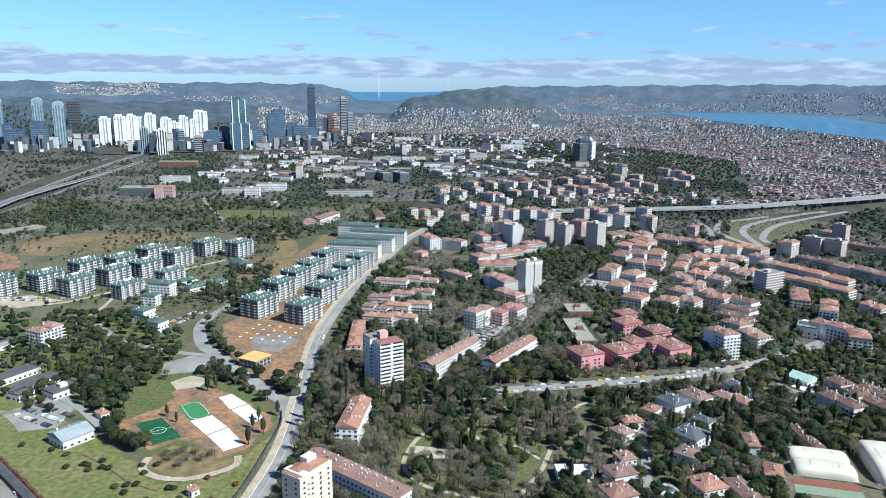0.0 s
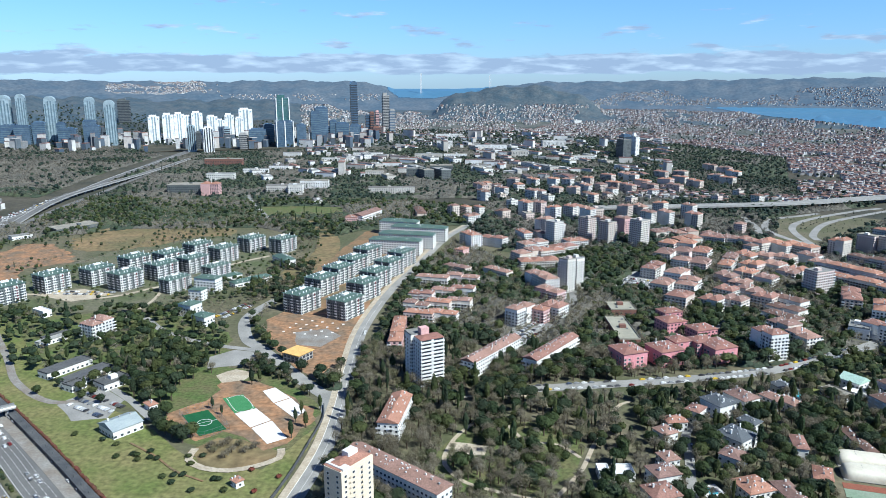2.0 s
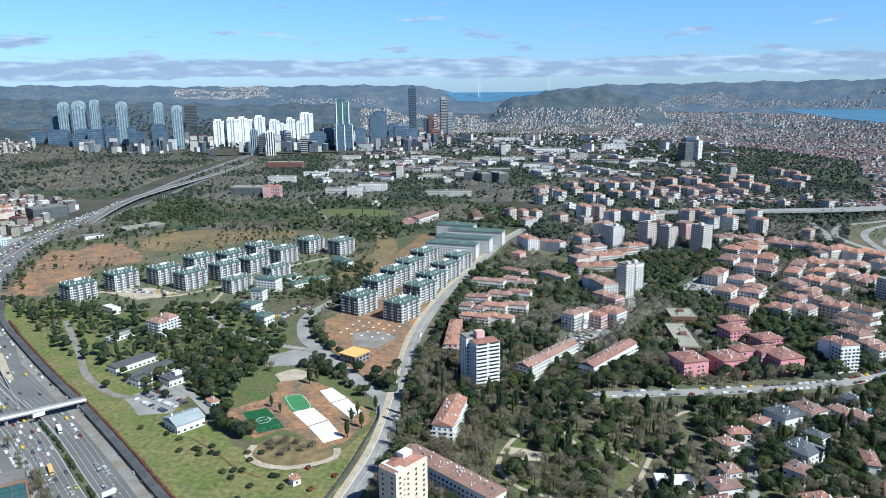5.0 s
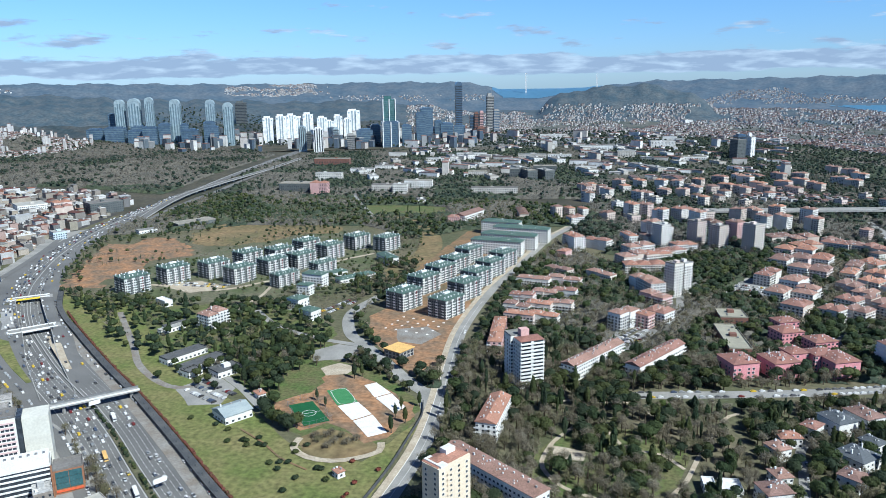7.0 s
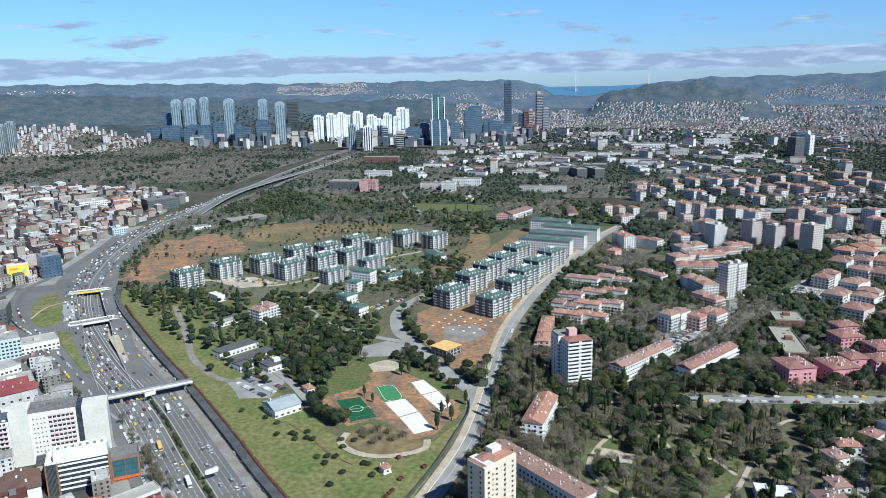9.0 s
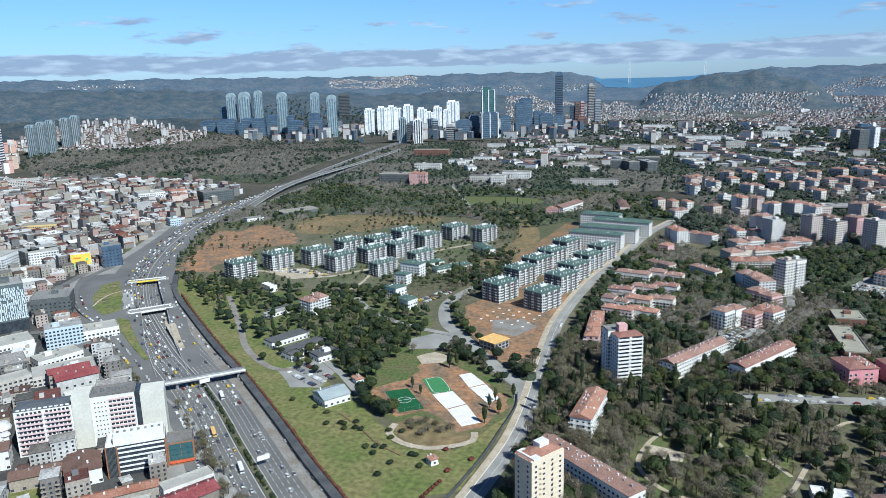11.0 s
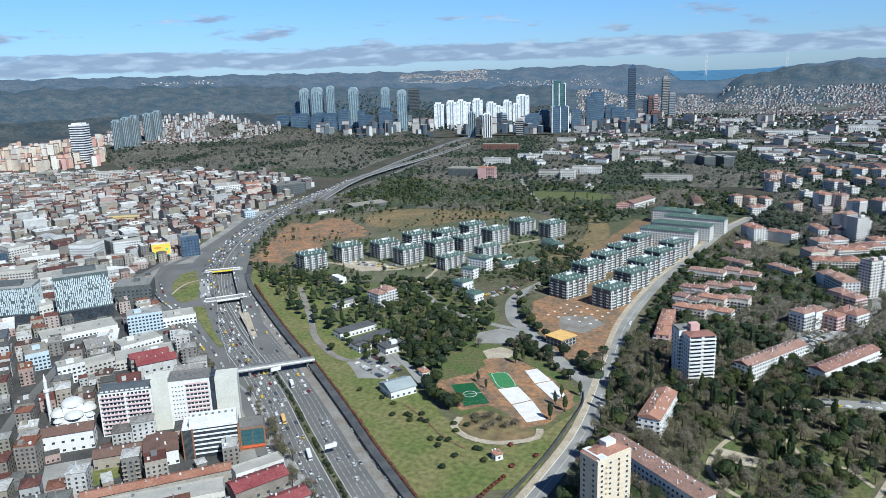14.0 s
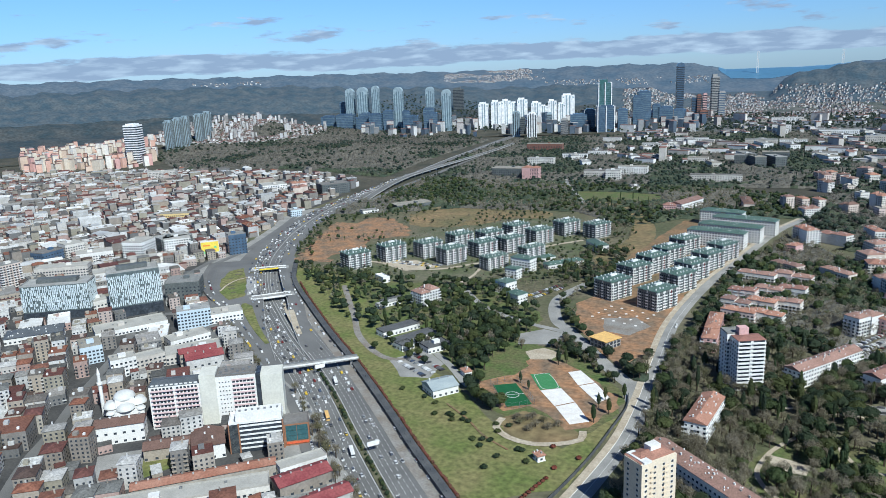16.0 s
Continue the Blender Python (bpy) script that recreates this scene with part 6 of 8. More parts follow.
def mosque():
    root = thing("mosque", -439, 325, 0, 52, "white mosque with shallow domes and a slim minaret", "mosque")
    claim(-439, 325, 34, 30, 52, 2)
    part("wall", box(Heap(), 0, 0, -.5, 24, 24, 9), wall_white, root)

    def dome(x, y, z, r):
        bm = bmesh.new()
        bmesh.ops.create_uvsphere(bm, u_segments=20, v_segments=12, radius=r)
        bmesh.ops.delete(bm, geom=[v for v in bm.verts if v.co.z < -.01], context="VERTS")
        bmesh.ops.scale(bm, vec=(1, 1, .62), verts=bm.verts)
        bmesh.ops.translate(bm, vec=(x, y, z), verts=bm.verts)
        me = bpy.data.meshes.new("dome")
        bm.to_mesh(me)
        bm.free()
        me.polygons.foreach_set("use_smooth", np.ones(len(me.polygons), bool))
        part("dome", me, lead, root, "pale lead dome")
    lead = surface("pale_lead", (0.60, 0.60, 0.58), (0.52, 0.52, 0.50), big=.2, fine=1, amount=.2, bump=.03, rough=.7)
    dome(0, 0, 15.2, 7.6)
    for a, b in ((-8.5, 0), (8.5, 0), (0, -8.5), (0, 8.5)):
        dome(a, b, 9.4, 6.4)
    for a, b in ((-10, -10), (10, -10), (10, 10), (-10, 10)):
        dome(a, b, 8.2, 3.4)
    part("drum", box(Heap(), 0, 0, 8.4, 13, 13, 6.8), wall_white, root)
    bm = bmesh.new()
    bmesh.ops.create_cone(bm, segments=12, radius1=1.4, radius2=1.1, depth=32, cap_ends=True)
    bmesh.ops.translate(bm, vec=(-15, 9, 16), verts=bm.verts)
    bmesh.ops.create_cone(bm, segments=12, radius1=2.0, radius2=2.0, depth=1.2, cap_ends=True, matrix=Matrix.Translation((-15, 9, 25)))
    bmesh.ops.create_cone(bm, segments=12, radius1=1.3, radius2=0.05, depth=6, cap_ends=True, matrix=Matrix.Translation((-15, 9, 35)))
    me = bpy.data.meshes.new("minaret")
    bm.to_mesh(me)
    bm.free()
    part("minaret", me, wall_white, root)


mosque()

# ---- footbridge and overpasses ----
fb = thing("footbridge", 0, 0, 0, 0, "grey steel and concrete footbridge across the motorway", "footbridge")
fb_line = curve([(-408, 405), (-375, 432), (-334, 470)], 4.0)
part("deck", ribbon(Heap(), fb_line, -3.2, 3.2, 6.2, 1.0), concrete, fb)
for sgn in (-1, 1):
    part("parapet", ribbon(Heap(), fb_line, sgn * 3.2 - .15, sgn * 3.2 + .15, 7.2, 1.3), white_trim if sgn > 0 else steel, fb)
for x, y in ((-400, 412), (-372, 434), (-338, 466)):
    part("pier", box(Heap(), x, y, 0, 1.6, 1.6, 6.2), concrete, fb)

# ---- the motorway's furniture ----
med = curve([(-190, 297), (-207, 312), (-233, 335), (-275, 373), (-318, 413), (-364, 452), (-425, 499), (-480, 546), (-543, 604), (-614, 685), (-670, 770), (-735, 900), (-795, 1080), (-830, 1293), (-897, 1704), (-965, 2245)], 6.0)
planted = ribbon(Heap(), (med[0][:28], med[1][:28]), -2.2, 2.2, .2, .35)
tagged(part("median", planted, scrub), "planted strip between the carriageways", "median", kind="structure")
tagged(part("median_kerb", ribbon(Heap(), (med[0][27:], med[1][27:]), -.5, .5, .2, .9, False), concrete), "concrete barrier between the carriageways", "barrier", kind="structure")
dashes = Heap()
along = np.arange(0, len(med[0]) - 2)
for off in (-20.5, -17, -13.5, -10, -6.5, 6.5, 10, 13.5, 17, 20.5):
    for i in along[:150]:
        if abs(off) > 12 and i > 62:
            continue
        a, b = med[0][i] + med[1][i] * off, med[0][i + 1] + med[1][i + 1] * off
        c = a + (b - a) * .5
        s = med[1][i] * .14
        dashes.add([(*(a - s), .24), (*(a + s), .24), (*(c + s), .24), (*(c - s), .24)], [(0, 1, 2, 3)])
tagged(part("lane_markings", dashes, paint), "dashed white lane markings on the motorway", "road marking", kind="stuff")
for off in (-23.5, -3, 3, 23.5):
    tagged(part("edge_line", ribbon(Heap(), (med[0][:90], med[1][:90]), off - .15, off + .15, .245, lifted=False), paint), "solid white edge line on the motorway", "road marking", kind="structure")
barrier_line = curve([(-140, 292), (-183, 330), (-221, 363), (-259, 398), (-306, 440), (-344, 473), (-404, 523), (-476, 586), (-546, 650), (-600, 720)], 6.0)
tagged(part("retaining_wall", ribbon(Heap(), barrier_line, -1.5, 4.0, 0.0, 3.2), dark_concrete), "dark grey noise wall along the park", "wall", kind="structure")
part_posts = thing("noise_fence", 0, 0, 0, 0, "dark fence posts on the noise wall", "fence")
for (x, y), (sx, sy) in list(zip(*barrier_line))[::2]:
    part("post", box(Heap(), x + sx * 1.2, y + sy * 1.2, 3.2, .3, .3, 1.6), wall_grey, part_posts)
tagged(part("paved_verge", ribbon(Heap(), barrier_line, -9.0, -1.6, .2, .12), gravel_m), "grey paved verge beside the carriageway", "pavement", kind="structure")

# sunken underpass with its decks and side walls
for sgn, offsets in ((-1, np.append(np.arange(12.5, 60, 8.0), np.arange(60, 84, 3.0))), (1, np.append([12.5, 16.0], np.arange(19, 32, 1.5)))):
    q, side = CUT
    rows_ = []
    for o in offsets:
        xy = q + side * sgn * o
        tall = np.interp(q[:, 1], [462, 510, 560, 692, 732], [0, 2.0, 4.8, 4.8, 0])
        flank = 1 - (smooth(60, 82, o) if sgn < 0 else smooth(19, 30, o))
        rows_.append(np.hstack([xy, (tall * flank)[:, None] + .16 * (flank > 0) * (tall > 0)[:, None]]))
    n, m = len(q), len(offsets)
    i = np.arange(n - 1)[:, None]
    quads = np.vstack([np.hstack([k * n + i, k * n + i + 1, (k + 1) * n + i + 1, (k + 1) * n + i]) for k in range(m - 1)])
    bank = Heap().add(np.vstack(rows_), quads if sgn < 0 else quads[:, ::-1])
    tagged(part("road_bank", bank, asphalt), "sloping asphalt ground beside the sunken motorway", "road", kind="structure")
    wall = Heap()
    face, top_z = q + side * sgn * (CUT_HALF - .5), rows_[0][:, 2:] + .75
    back_ = q + side * sgn * (CUT_HALF + .1)
    low_z = np.full((n, 1), .1)
    wall.add(np.vstack([np.hstack([face, low_z]), np.hstack([face, top_z]), np.hstack([back_, top_z]), np.hstack([back_, low_z])]), np.vstack([np.hstack([i + e * n, i + f * n, i + f * n + 1, i + e * n + 1]) for e, f in ((0, 1), (1, 2), (2, 3))]))
    tagged(part("underpass_wall", wall, concrete), "concrete side wall of the underpass", "wall", kind="structure")
for a, b, w, words in (((-541, 569), (-508, 604), 13, "concrete road deck over the sunken motorway"), ((-625, 663), (-588, 693), 10, "concrete road deck with a yellow sign gantry")):
    root = thing("overpass", 0, 0, 0, 0, words, "overpass")
    across = np.array(b, float) - np.array(a)
    length = float(np.hypot(*across))
    turn = math.degrees(math.atan2(across[1], across[0]))
    mid = (np.array(a) + np.array(b)) / 2
    part("deck", box(Heap(), *mid, 3.7, length, w, 1.25, turn), concrete, root)
    part("carriageway", box(Heap(), *mid, 4.95, length, w - 1.2, .06, turn), old_asphalt, root)
    nrm = np.array((-across[1], across[0])) / length
    for sgn in (-1, 1):
        spot_ = mid + nrm * sgn * (w / 2 - .2)
        part("parapet", box(Heap(), *spot_, 4.2 if sgn < 0 else 4.95, length - 6, .45, 1.8 if sgn < 0 else 1.0, turn), white_trim, root)
    if w == 10:
        sign_m = surface("yellow_sign", (0.72, 0.55, 0.05), (0.66, 0.5, 0.06), big=.3)
        spot_ = mid - nrm * (w / 2 + .4)
        part("sign", box(Heap(), *spot_, 4.2, 23, .3, 1.9, turn), sign_m, root, "plain yellow sign panel")
patch("grass_island", [(-627, 616), (-643, 648), (-637, 667), (-600, 630), (-552, 574), (-559, 557), (-588, 574)], lawn_m, "planted green traffic island", 5.05, "grass", block=True)
patch("paving_square", [(-597, 626), (-588, 634), (-546, 588), (-552, 577)], concrete, "grey paved square by the underpass", 5.1, "pavement", block=True)
tagged(part("island_path", ribbon(Heap(), curve([(-592, 578), (-602, 600), (-606, 622), (-598, 640)], 4.0), -1.2, 1.2, .35), sand_m), "pale path across the traffic island", "path", kind="structure")
for x, y, k in ((-622, 640, 2.6), (-612, 652, 2.2), (-630, 652, 2.0), (-596, 600, 2.4), (-586, 590, 2.0), (-574, 580, 1.8), (-618, 622, 1.6)):
    tagged(part("flower_bed", ribbon(Heap(), curve([(x - k, y - k), (x, y + k * .4), (x + k * 1.4, y + k)], 1.5), -k, k, .3, .25), scrub), "dark planted bed on the traffic island", "flower bed")
wedge_line = curve([(-534, 553), (-500, 524), (-470, 500), (-438, 477)], 4.0)
n = len(wedge_line[0])
tagged(part("grass_wedge", ribbon(Heap(), wedge_line, -np.interp(np.arange(n), [0, 3, n], [2, 7, 2]), np.interp(np.arange(n), [0, 3, n], [2, 5, 1.5]), .3, .2), lawn_m), "green wedge between slip roads", "grass", kind="structure")
isle_line = curve([(-503, 580), (-487, 566), (-468, 548), (-446, 527), (-424, 507)], 4.0)
n = len(isle_line[0])
tagged(part("paving_island", ribbon(Heap(), isle_line, -np.interp(np.arange(n), [0, n * .4, n], [1.5, 4.5, 2]), np.interp(np.arange(n), [0, n * .4, n], [1.5, 4.5, 2]), .3, .25), sand_m), "pale paved island between carriageways", "pavement", kind="structure")
SIDE = [(-215, 265), (-244, 298), (-285, 338), (-318, 371), (-352, 400), (-380, 418), (-436, 461), (-486, 496), (-534, 530), (-592, 565), (-648, 612), (-698, 678), (-718, 765), (-770, 900), (-820, 1010)]
road("street_bridge", [(-600, 505), (-570, 525), (-536, 550)], 10, asphalt, "short street to the motorway bridge")
road("street_side", SIDE, 9, asphalt, "side street with queuing traffic")
road("street_town", [(-395, 195), (-440, 245), (-470, 290), (-500, 330), (-560, 420), (-600, 470)], 8, asphalt, "narrow town street between houses")
road("street_across", [(-560, 440), (-660, 560), (-700, 640), (-720, 700)], 9, asphalt, "town street leading to the motorway")

# ---- warehouses and larger buildings of the town ----
block("whitehall", -412.5, 299.5, 31, 14, 42, 13)
block("rust", -315, 279, 82, 9, 45, 8)
block("umber", -366, 297, 28, 13, 42, 8)
block("whitehall", -343, 310, 20, 22, 46, 10)
block("maroon", -261, 302, 32, 14, 60, 8)
block("paleflat", -272, 316, 30, 9, 58, 8)
block("paleflat", -312, 262, 92, 15, 42, 6, "long grey workshop row with a pale roof")
block("yellowbox", -262, 262, 60, 9, 42, 9, "worn yellow and grey workshop row")
block("maroon", -238, 285, 40, 12, 60, 8)
patch("grass_yard", [(-378, 261), (-377, 286), (-358, 304), (-347, 296), (-358, 267)], lawn_m, "overgrown green yard between workshops", .2, "grass", block=True)
patch("paved_yard", [(-407, 275), (-386, 295), (-364, 272), (-381, 247)], old_asphalt, "pale paved yard between workshops", .19, "pavement", block=True)
block("bluebox", -537, 487, 31, 17, 49, 21)
block("bluebox", -562, 390, 18, 24, 58, 16, "white building with a large blue wall panel")
block("paleflat", -506, 378, 20, 12, 60, 16)
block("paleflat", -520, 510, 34, 20, 50, 13)
block("paleflat", -480, 430, 46, 22, 50, 9)
block("maroon", -452, 415, 30, 16, 54, 12)
block("paleflat", -430, 385, 34, 18, 54, 10)
block("dark", -629, 563, 37, 30, 37, 20)
block("paleflat", -826, 555, 61, 20, 39, 20)
block("point", -852, 502, 23, 18, 82, 34)
block("paleflat", -596, 460, 66, 26, 59, 6)
block("slate", -659, 403, 49, 26, 50, 9)
block("paleflat", -510, 452, 37, 18, 67, 9)
block("maroon", -463, 419, 30, 13, 53, 14)
block("paleflat", -500, 395, 31, 12, 63, 12)
block("paleflat", -679, 489, 17, 22, 72, 14)
block("paleflat", -785, 663, 74, 24, 48, 10)
block("paleflat", -938, 647, 27, 26, 78, 20)
block("glassbox", -933, 607, 33, 24, 94, 18)
block("paleflat", -837, 679, 34, 30, 107, 24)
block("dark", -833, 735, 46, 30, 70, 18)

block("glassbox", -718, 742, 24, 20, 55, 28)
block("dark", -891, 1210, 60, 34, 57, 21)
block("paleflat", -1010, 1165, 50, 40, 52, 22)
block("cream", -960, 1185, 30, 24, 52, 24)
block("cream", -930, 1150, 30, 20, 52, 22)
block("paleflat", -1442, 1267, 66, 26, 34, 22)
block("yellowbox", -999, 896, 58, 14, 30, 12)
block("bluebox", -811, 985, 20, 18, 57, 12)
block("point", -1010, 555, 22, 18, 54, 38, "tall white apartment block in the town")
block("paleflat", -880, 640, 46, 22, 54, 14)
block("paleflat", -770, 590, 60, 24, 54, 12, "white building with a colonnaded upper floor")
block("paleflat", -700, 560, 30, 26, 54, 22)
block("paleflat", -820, 730, 36, 28, 50, 18)


def billboard():
    root = thing("billboard", -741, 715, 0, 46, "large yellow and green advertising board on a building", "billboard")
    claim(-741, 715, 26, 10, 46, 2)
    yellow = surface("board_yellow", (0.78, 0.62, 0.10), (0.74, 0.55, 0.08), big=.1)
    green = surface("board_green", (0.18, 0.55, 0.25), (0.22, 0.6, 0.3), big=.1)
    orange = surface("board_orange", (0.75, 0.25, 0.06), (0.7, 0.22, 0.05), big=.1)
    part("wall", box(Heap(), 0, 4, -.5, 24, 8, 21), wall_works, root)
    part("board", box(Heap(), 0, -.3, 4, 23, .5, 16), yellow, root, "plain yellow board")
    for x, z, w, h, m in ((-3, 4.5, 15, 3, green), (2, 7, 9, 3, orange), (-4, 14.5, 9, 1.6, orange), (7, 11, 3, 3, green)):
        part("panel", box(Heap(), x, -.65, z, w, .3, h), m, root, "plain coloured panel")


billboard()


# ---- east side: tennis halls, pools, mansion ----
def air_hall(x, y, w, d, h, rot, label):
    """An inflated hall: a rounded skin over a low kerb."""
    root = thing("tennis_hall", x, y, 0, rot, label, "tennis hall", "inflated tennis halls")
    claim(x, y, w, d, rot, 2)
    n, m = 17, 25
    v = []
    for i in range(n):
        a = math.pi * i / (n - 1)
        for j in range(m):
            b = math.pi * j / (m - 1)
            cu, su, cv, sv = math.cos(a), math.sin(a), math.cos(b), math.sin(b)
            px_, py_ = -math.copysign(abs(cv) ** .35, cv) * w / 2, -math.copysign(abs(cu) ** .55, cu) * d / 2 * (sv ** .28 if sv > 0 else 0)
            v.append((px_, py_, .5 + h * (su ** .75) * (sv ** .45 if sv > 0 else 0)))
    q = [(i * m + j, i * m + j + 1, (i + 1) * m + j + 1, (i + 1) * m + j) for i in range(n - 1) for j in range(m - 1)]
    skin = part("skin", Heap().add(v, q), membrane, root)
    skin.data.polygons.foreach_set("use_smooth", np.ones(len(skin.data.polygons), bool))
    part("kerb", box(Heap(), 0, 0, 0, w + .6, d * .96, .5), concrete, root)
    for k in (-.22, .22):
        part("seam", box(Heap(), k * w, 0, h + .35, .12, d * .3, .2), steel, root)


membrane = surface("white_membrane", (0.66, 0.62, 0.51), (0.58, 0.54, 0.44), big=.1, fine=.6, amount=.15, rough=.5)
faded_green = surface("faded_green_court", (0.20, 0.27, 0.19), (0.24, 0.29, 0.22), big=.1)
clay = surface("red_clay_court", (0.26, 0.085, 0.055), (0.22, 0.085, 0.055), big=.1)
slab("clay_court", [(217, 409.5), (254, 400.5), (252, 394), (215, 403)], .1, .12, clay, "red clay strip beside the tennis halls", "tennis court")
slab("green_court", [(215, 402.7), (252, 393.7), (249, 384), (212, 393)], .1, .12, faded_green, "faded green court strip", "tennis court")
claim(231, 392, 46, 26, -16, 2)
air_hall(243.5, 432, 37, 16, 6.2, -13, "cream inflated tennis hall with rounded ends")
air_hall(239.5, 415.5, 37, 16, 6.2, -13, "white inflated tennis hall with rounded ends")
air_hall(283, 424, 24, 52, 9, -12, "cream inflated tennis hall beside a path")
pool_water = surface("pool_water", (0.10, 0.50, 0.62), (0.12, 0.54, 0.66), big=.3, rough=.15, bump=.05)
for x, y, w, d, rot in ((242, 538, 10, 14, 40), (136, 395, 5, 7, 20)):
    root = thing("swimming_pool", x, y, 0, rot, "turquoise swimming pool in a pale terrace", "swimming pool")
    claim(x, y, w + 8, d + 6, rot, 1)
    part("terrace", box(Heap(), 0, 0, .05, w + 8, d + 6, .2), court_white, root)
    part("water", box(Heap(), 0, 0, .26, w, d, .08), pool_water, root)
slab("villa_lawn", [(250, 546), (262, 552), (268, 540), (253, 532)], .1, .1, lawn_m, "small trimmed lawn beside the pool", "lawn")
teal_roof = surface("teal_glass_roof", (0.46, 0.62, 0.52), (0.42, 0.57, 0.47), big=.2, rough=.75)
mansion = thing("villa", 290, 550, 0, 35, "white mansion with a teal glass gable roof", "villa")
claim(290, 550, 24, 26, 35, 2)
part("terrace", box(Heap(), -2, -10, -.3, 26, 12, 2.2), court_white, mansion)
part("wall", box(Heap(), 0, 0, -.5, 14, 16, 8.5), wall_white, mansion)
part("roof", hip(Heap(), 0, 0, 8, 14, 16, 4, gable=True), teal_roof, mansion)
part("wing", box(Heap(), -12, -6, -.5, 8, 12, 5), wall_white, mansion)
part("glazing", panes(Heap(), pane_spots(14, 16, 7.5, 3.6, 3.4)), glass_dark, mansion, kind="stuff")
for x, y, w in ((75, 409, 7), (87, 409, 12)):
    block("pavilion", x, y, w, 13, 3, 4)

# ---- more apartment blocks among the eastern trees ----
erng = np.random.default_rng(77)
placed = 0
while placed < 30:
    a, r = math.radians(erng.uniform(-1, 27)), erng.uniform(1020, 1650)
    x, y = r * math.sin(a), r * math.cos(a)
    w, d, rot, h = erng.uniform(14, 19), erng.uniform(13, 24), erng.uniform(20, 50), erng.uniform(13, 22)
    spots = turned([(i * (w / 2 + 4), j * (d / 2 + 4), 0) for i in (-1, 0, 1) for j in (-1, 0, 1)], rot, x, y)
    if free(spots[:, 0], spots[:, 1]).all() and np.hypot(*(viaduct_line[0] - (x, y)).T).min() > 45:
        block(("brown", "balcony", "point")[placed % 3], x, y, w, d, rot, h)
        placed += 1
    else:
        erng.random()

# ---- bridge pylons on the horizon ----
for az, top, foot in ((-4.85, 0.38, -1.2), (0.42, 0.28, -0.7)):
    x, y = 4700 * math.sin(radians(az)), 4700 * math.cos(radians(az))
    z0, z1 = EYE + 4700 * math.tan(radians(foot)), EYE + 4700 * math.tan(radians(top))
    root = thing("bridge_pylon", x, y, z0, 0, "pale far suspension bridge pylon over the strait", "bridge pylon")
    for s in (-1, 1):
        part("leg", box(Heap(), s * 4.2, 0, -30, 2.6, 4, z1 - z0 + 30, 0), white_trim, root)
    for k in (.35, .65, .97):
        part("crossbeam", box(Heap(), 0, 0, (z1 - z0) * k, 6, 3, 4), white_trim, root)


# ---- traffic ----
car_tones = ((0.70, 0.70, 0.70), (0.72, 0.72, 0.72), (0.05, 0.05, 0.055), (0.22, 0.23, 0.24), (0.30, 0.31, 0.32), (0.40, 0.41, 0.42), (0.70, 0.70, 0.69), (0.16, 0.03, 0.03), (0.07, 0.09, 0.14), (0.10, 0.10, 0.11), (0.66, 0.66, 0.66), (0.07, 0.07, 0.075), (0.50, 0.51, 0.52), (0.60, 0.42, 0.05), (0.68, 0.68, 0.68), (0.13, 0.13, 0.135))
car_paint = surface("car_paint", (0.5, 0.5, 0.5), rough=.3, big=1, fine=4, bump=0, amount=.1, tones=car_tones)
rubber = surface("tyre_rubber", (0.03, 0.03, 0.03), big=1, fine=6)


def car_shapes():
    bm = bmesh.new()
    bmesh.ops.create_cube(bm, size=1.0)
    bmesh.ops.scale(bm, vec=(4.3, 1.75, .72), verts=bm.verts)
    bmesh.ops.translate(bm, vec=(0, 0, .68), verts=bm.verts)
    bmesh.ops.bevel(bm, geom=bm.edges[:], offset=.16, segments=1, affect="EDGES")
    body = bpy.data.meshes.new("body")
    bm.to_mesh(body)
    bm.free()
    cab = Heap().add([(-1.9, -.75, 1.0), (1.0, -.75, 1.0), (1.0, .75, 1.0), (-1.9, .75, 1.0), (-1.4, -.62, 1.5), (.35, -.62, 1.5), (.35, .62, 1.5), (-1.4, .62, 1.5)], BOX_Q[1:]).mesh("cabin")
    roof = box(Heap(), -.52, 0, 1.49, 1.7, 1.2, .06).mesh("roof")
    bm = bmesh.new()
    bmesh.ops.create_cone(bm, segments=10, radius1=.33, radius2=.33, depth=.22, cap_ends=True, matrix=Matrix.Rotation(radians(90), 4, "X"))
    wheel = bpy.data.meshes.new("wheel")
    bm.to_mesh(wheel)
    bm.free()
    return body, cab, roof, wheel


CAR = car_shapes()


def car(x, y, rot, z=0.25):
    z += float(rise(x, y)[0])
    root = thing("car", x, y, z, rot, "car in traffic on the asphalt road", "car", "cars on the roads")
    part("body", CAR[0], car_paint, root)
    part("cabin", CAR[1], glass_dark, root)
    part("roof", CAR[2], car_paint, root)
    for a, b in ((1.35, .8), (1.35, -.8), (-1.35, .8), (-1.35, -.8)):
        part("wheel", CAR[3], rubber, root).location = (a, b, .33)
    return root


def bus(x, y, rot, tone, z=0.25):
    root = thing("bus", x, y, z, rot, "white city bus on the motorway", "bus")
    part("body", box(Heap(), 0, 0, .5, 11.5, 2.5, 2.6), tone, root)
    part("windows", box(Heap(), 0, 0, 1.5, 11.6, 2.56, .9), glass_dark, root, "dark window band")
    for a, b in ((4, 1.1), (4, -1.1), (-3.6, 1.1), (-3.6, -1.1)):
        part("wheel", CAR[3], rubber, root).location = (a, b, .4)


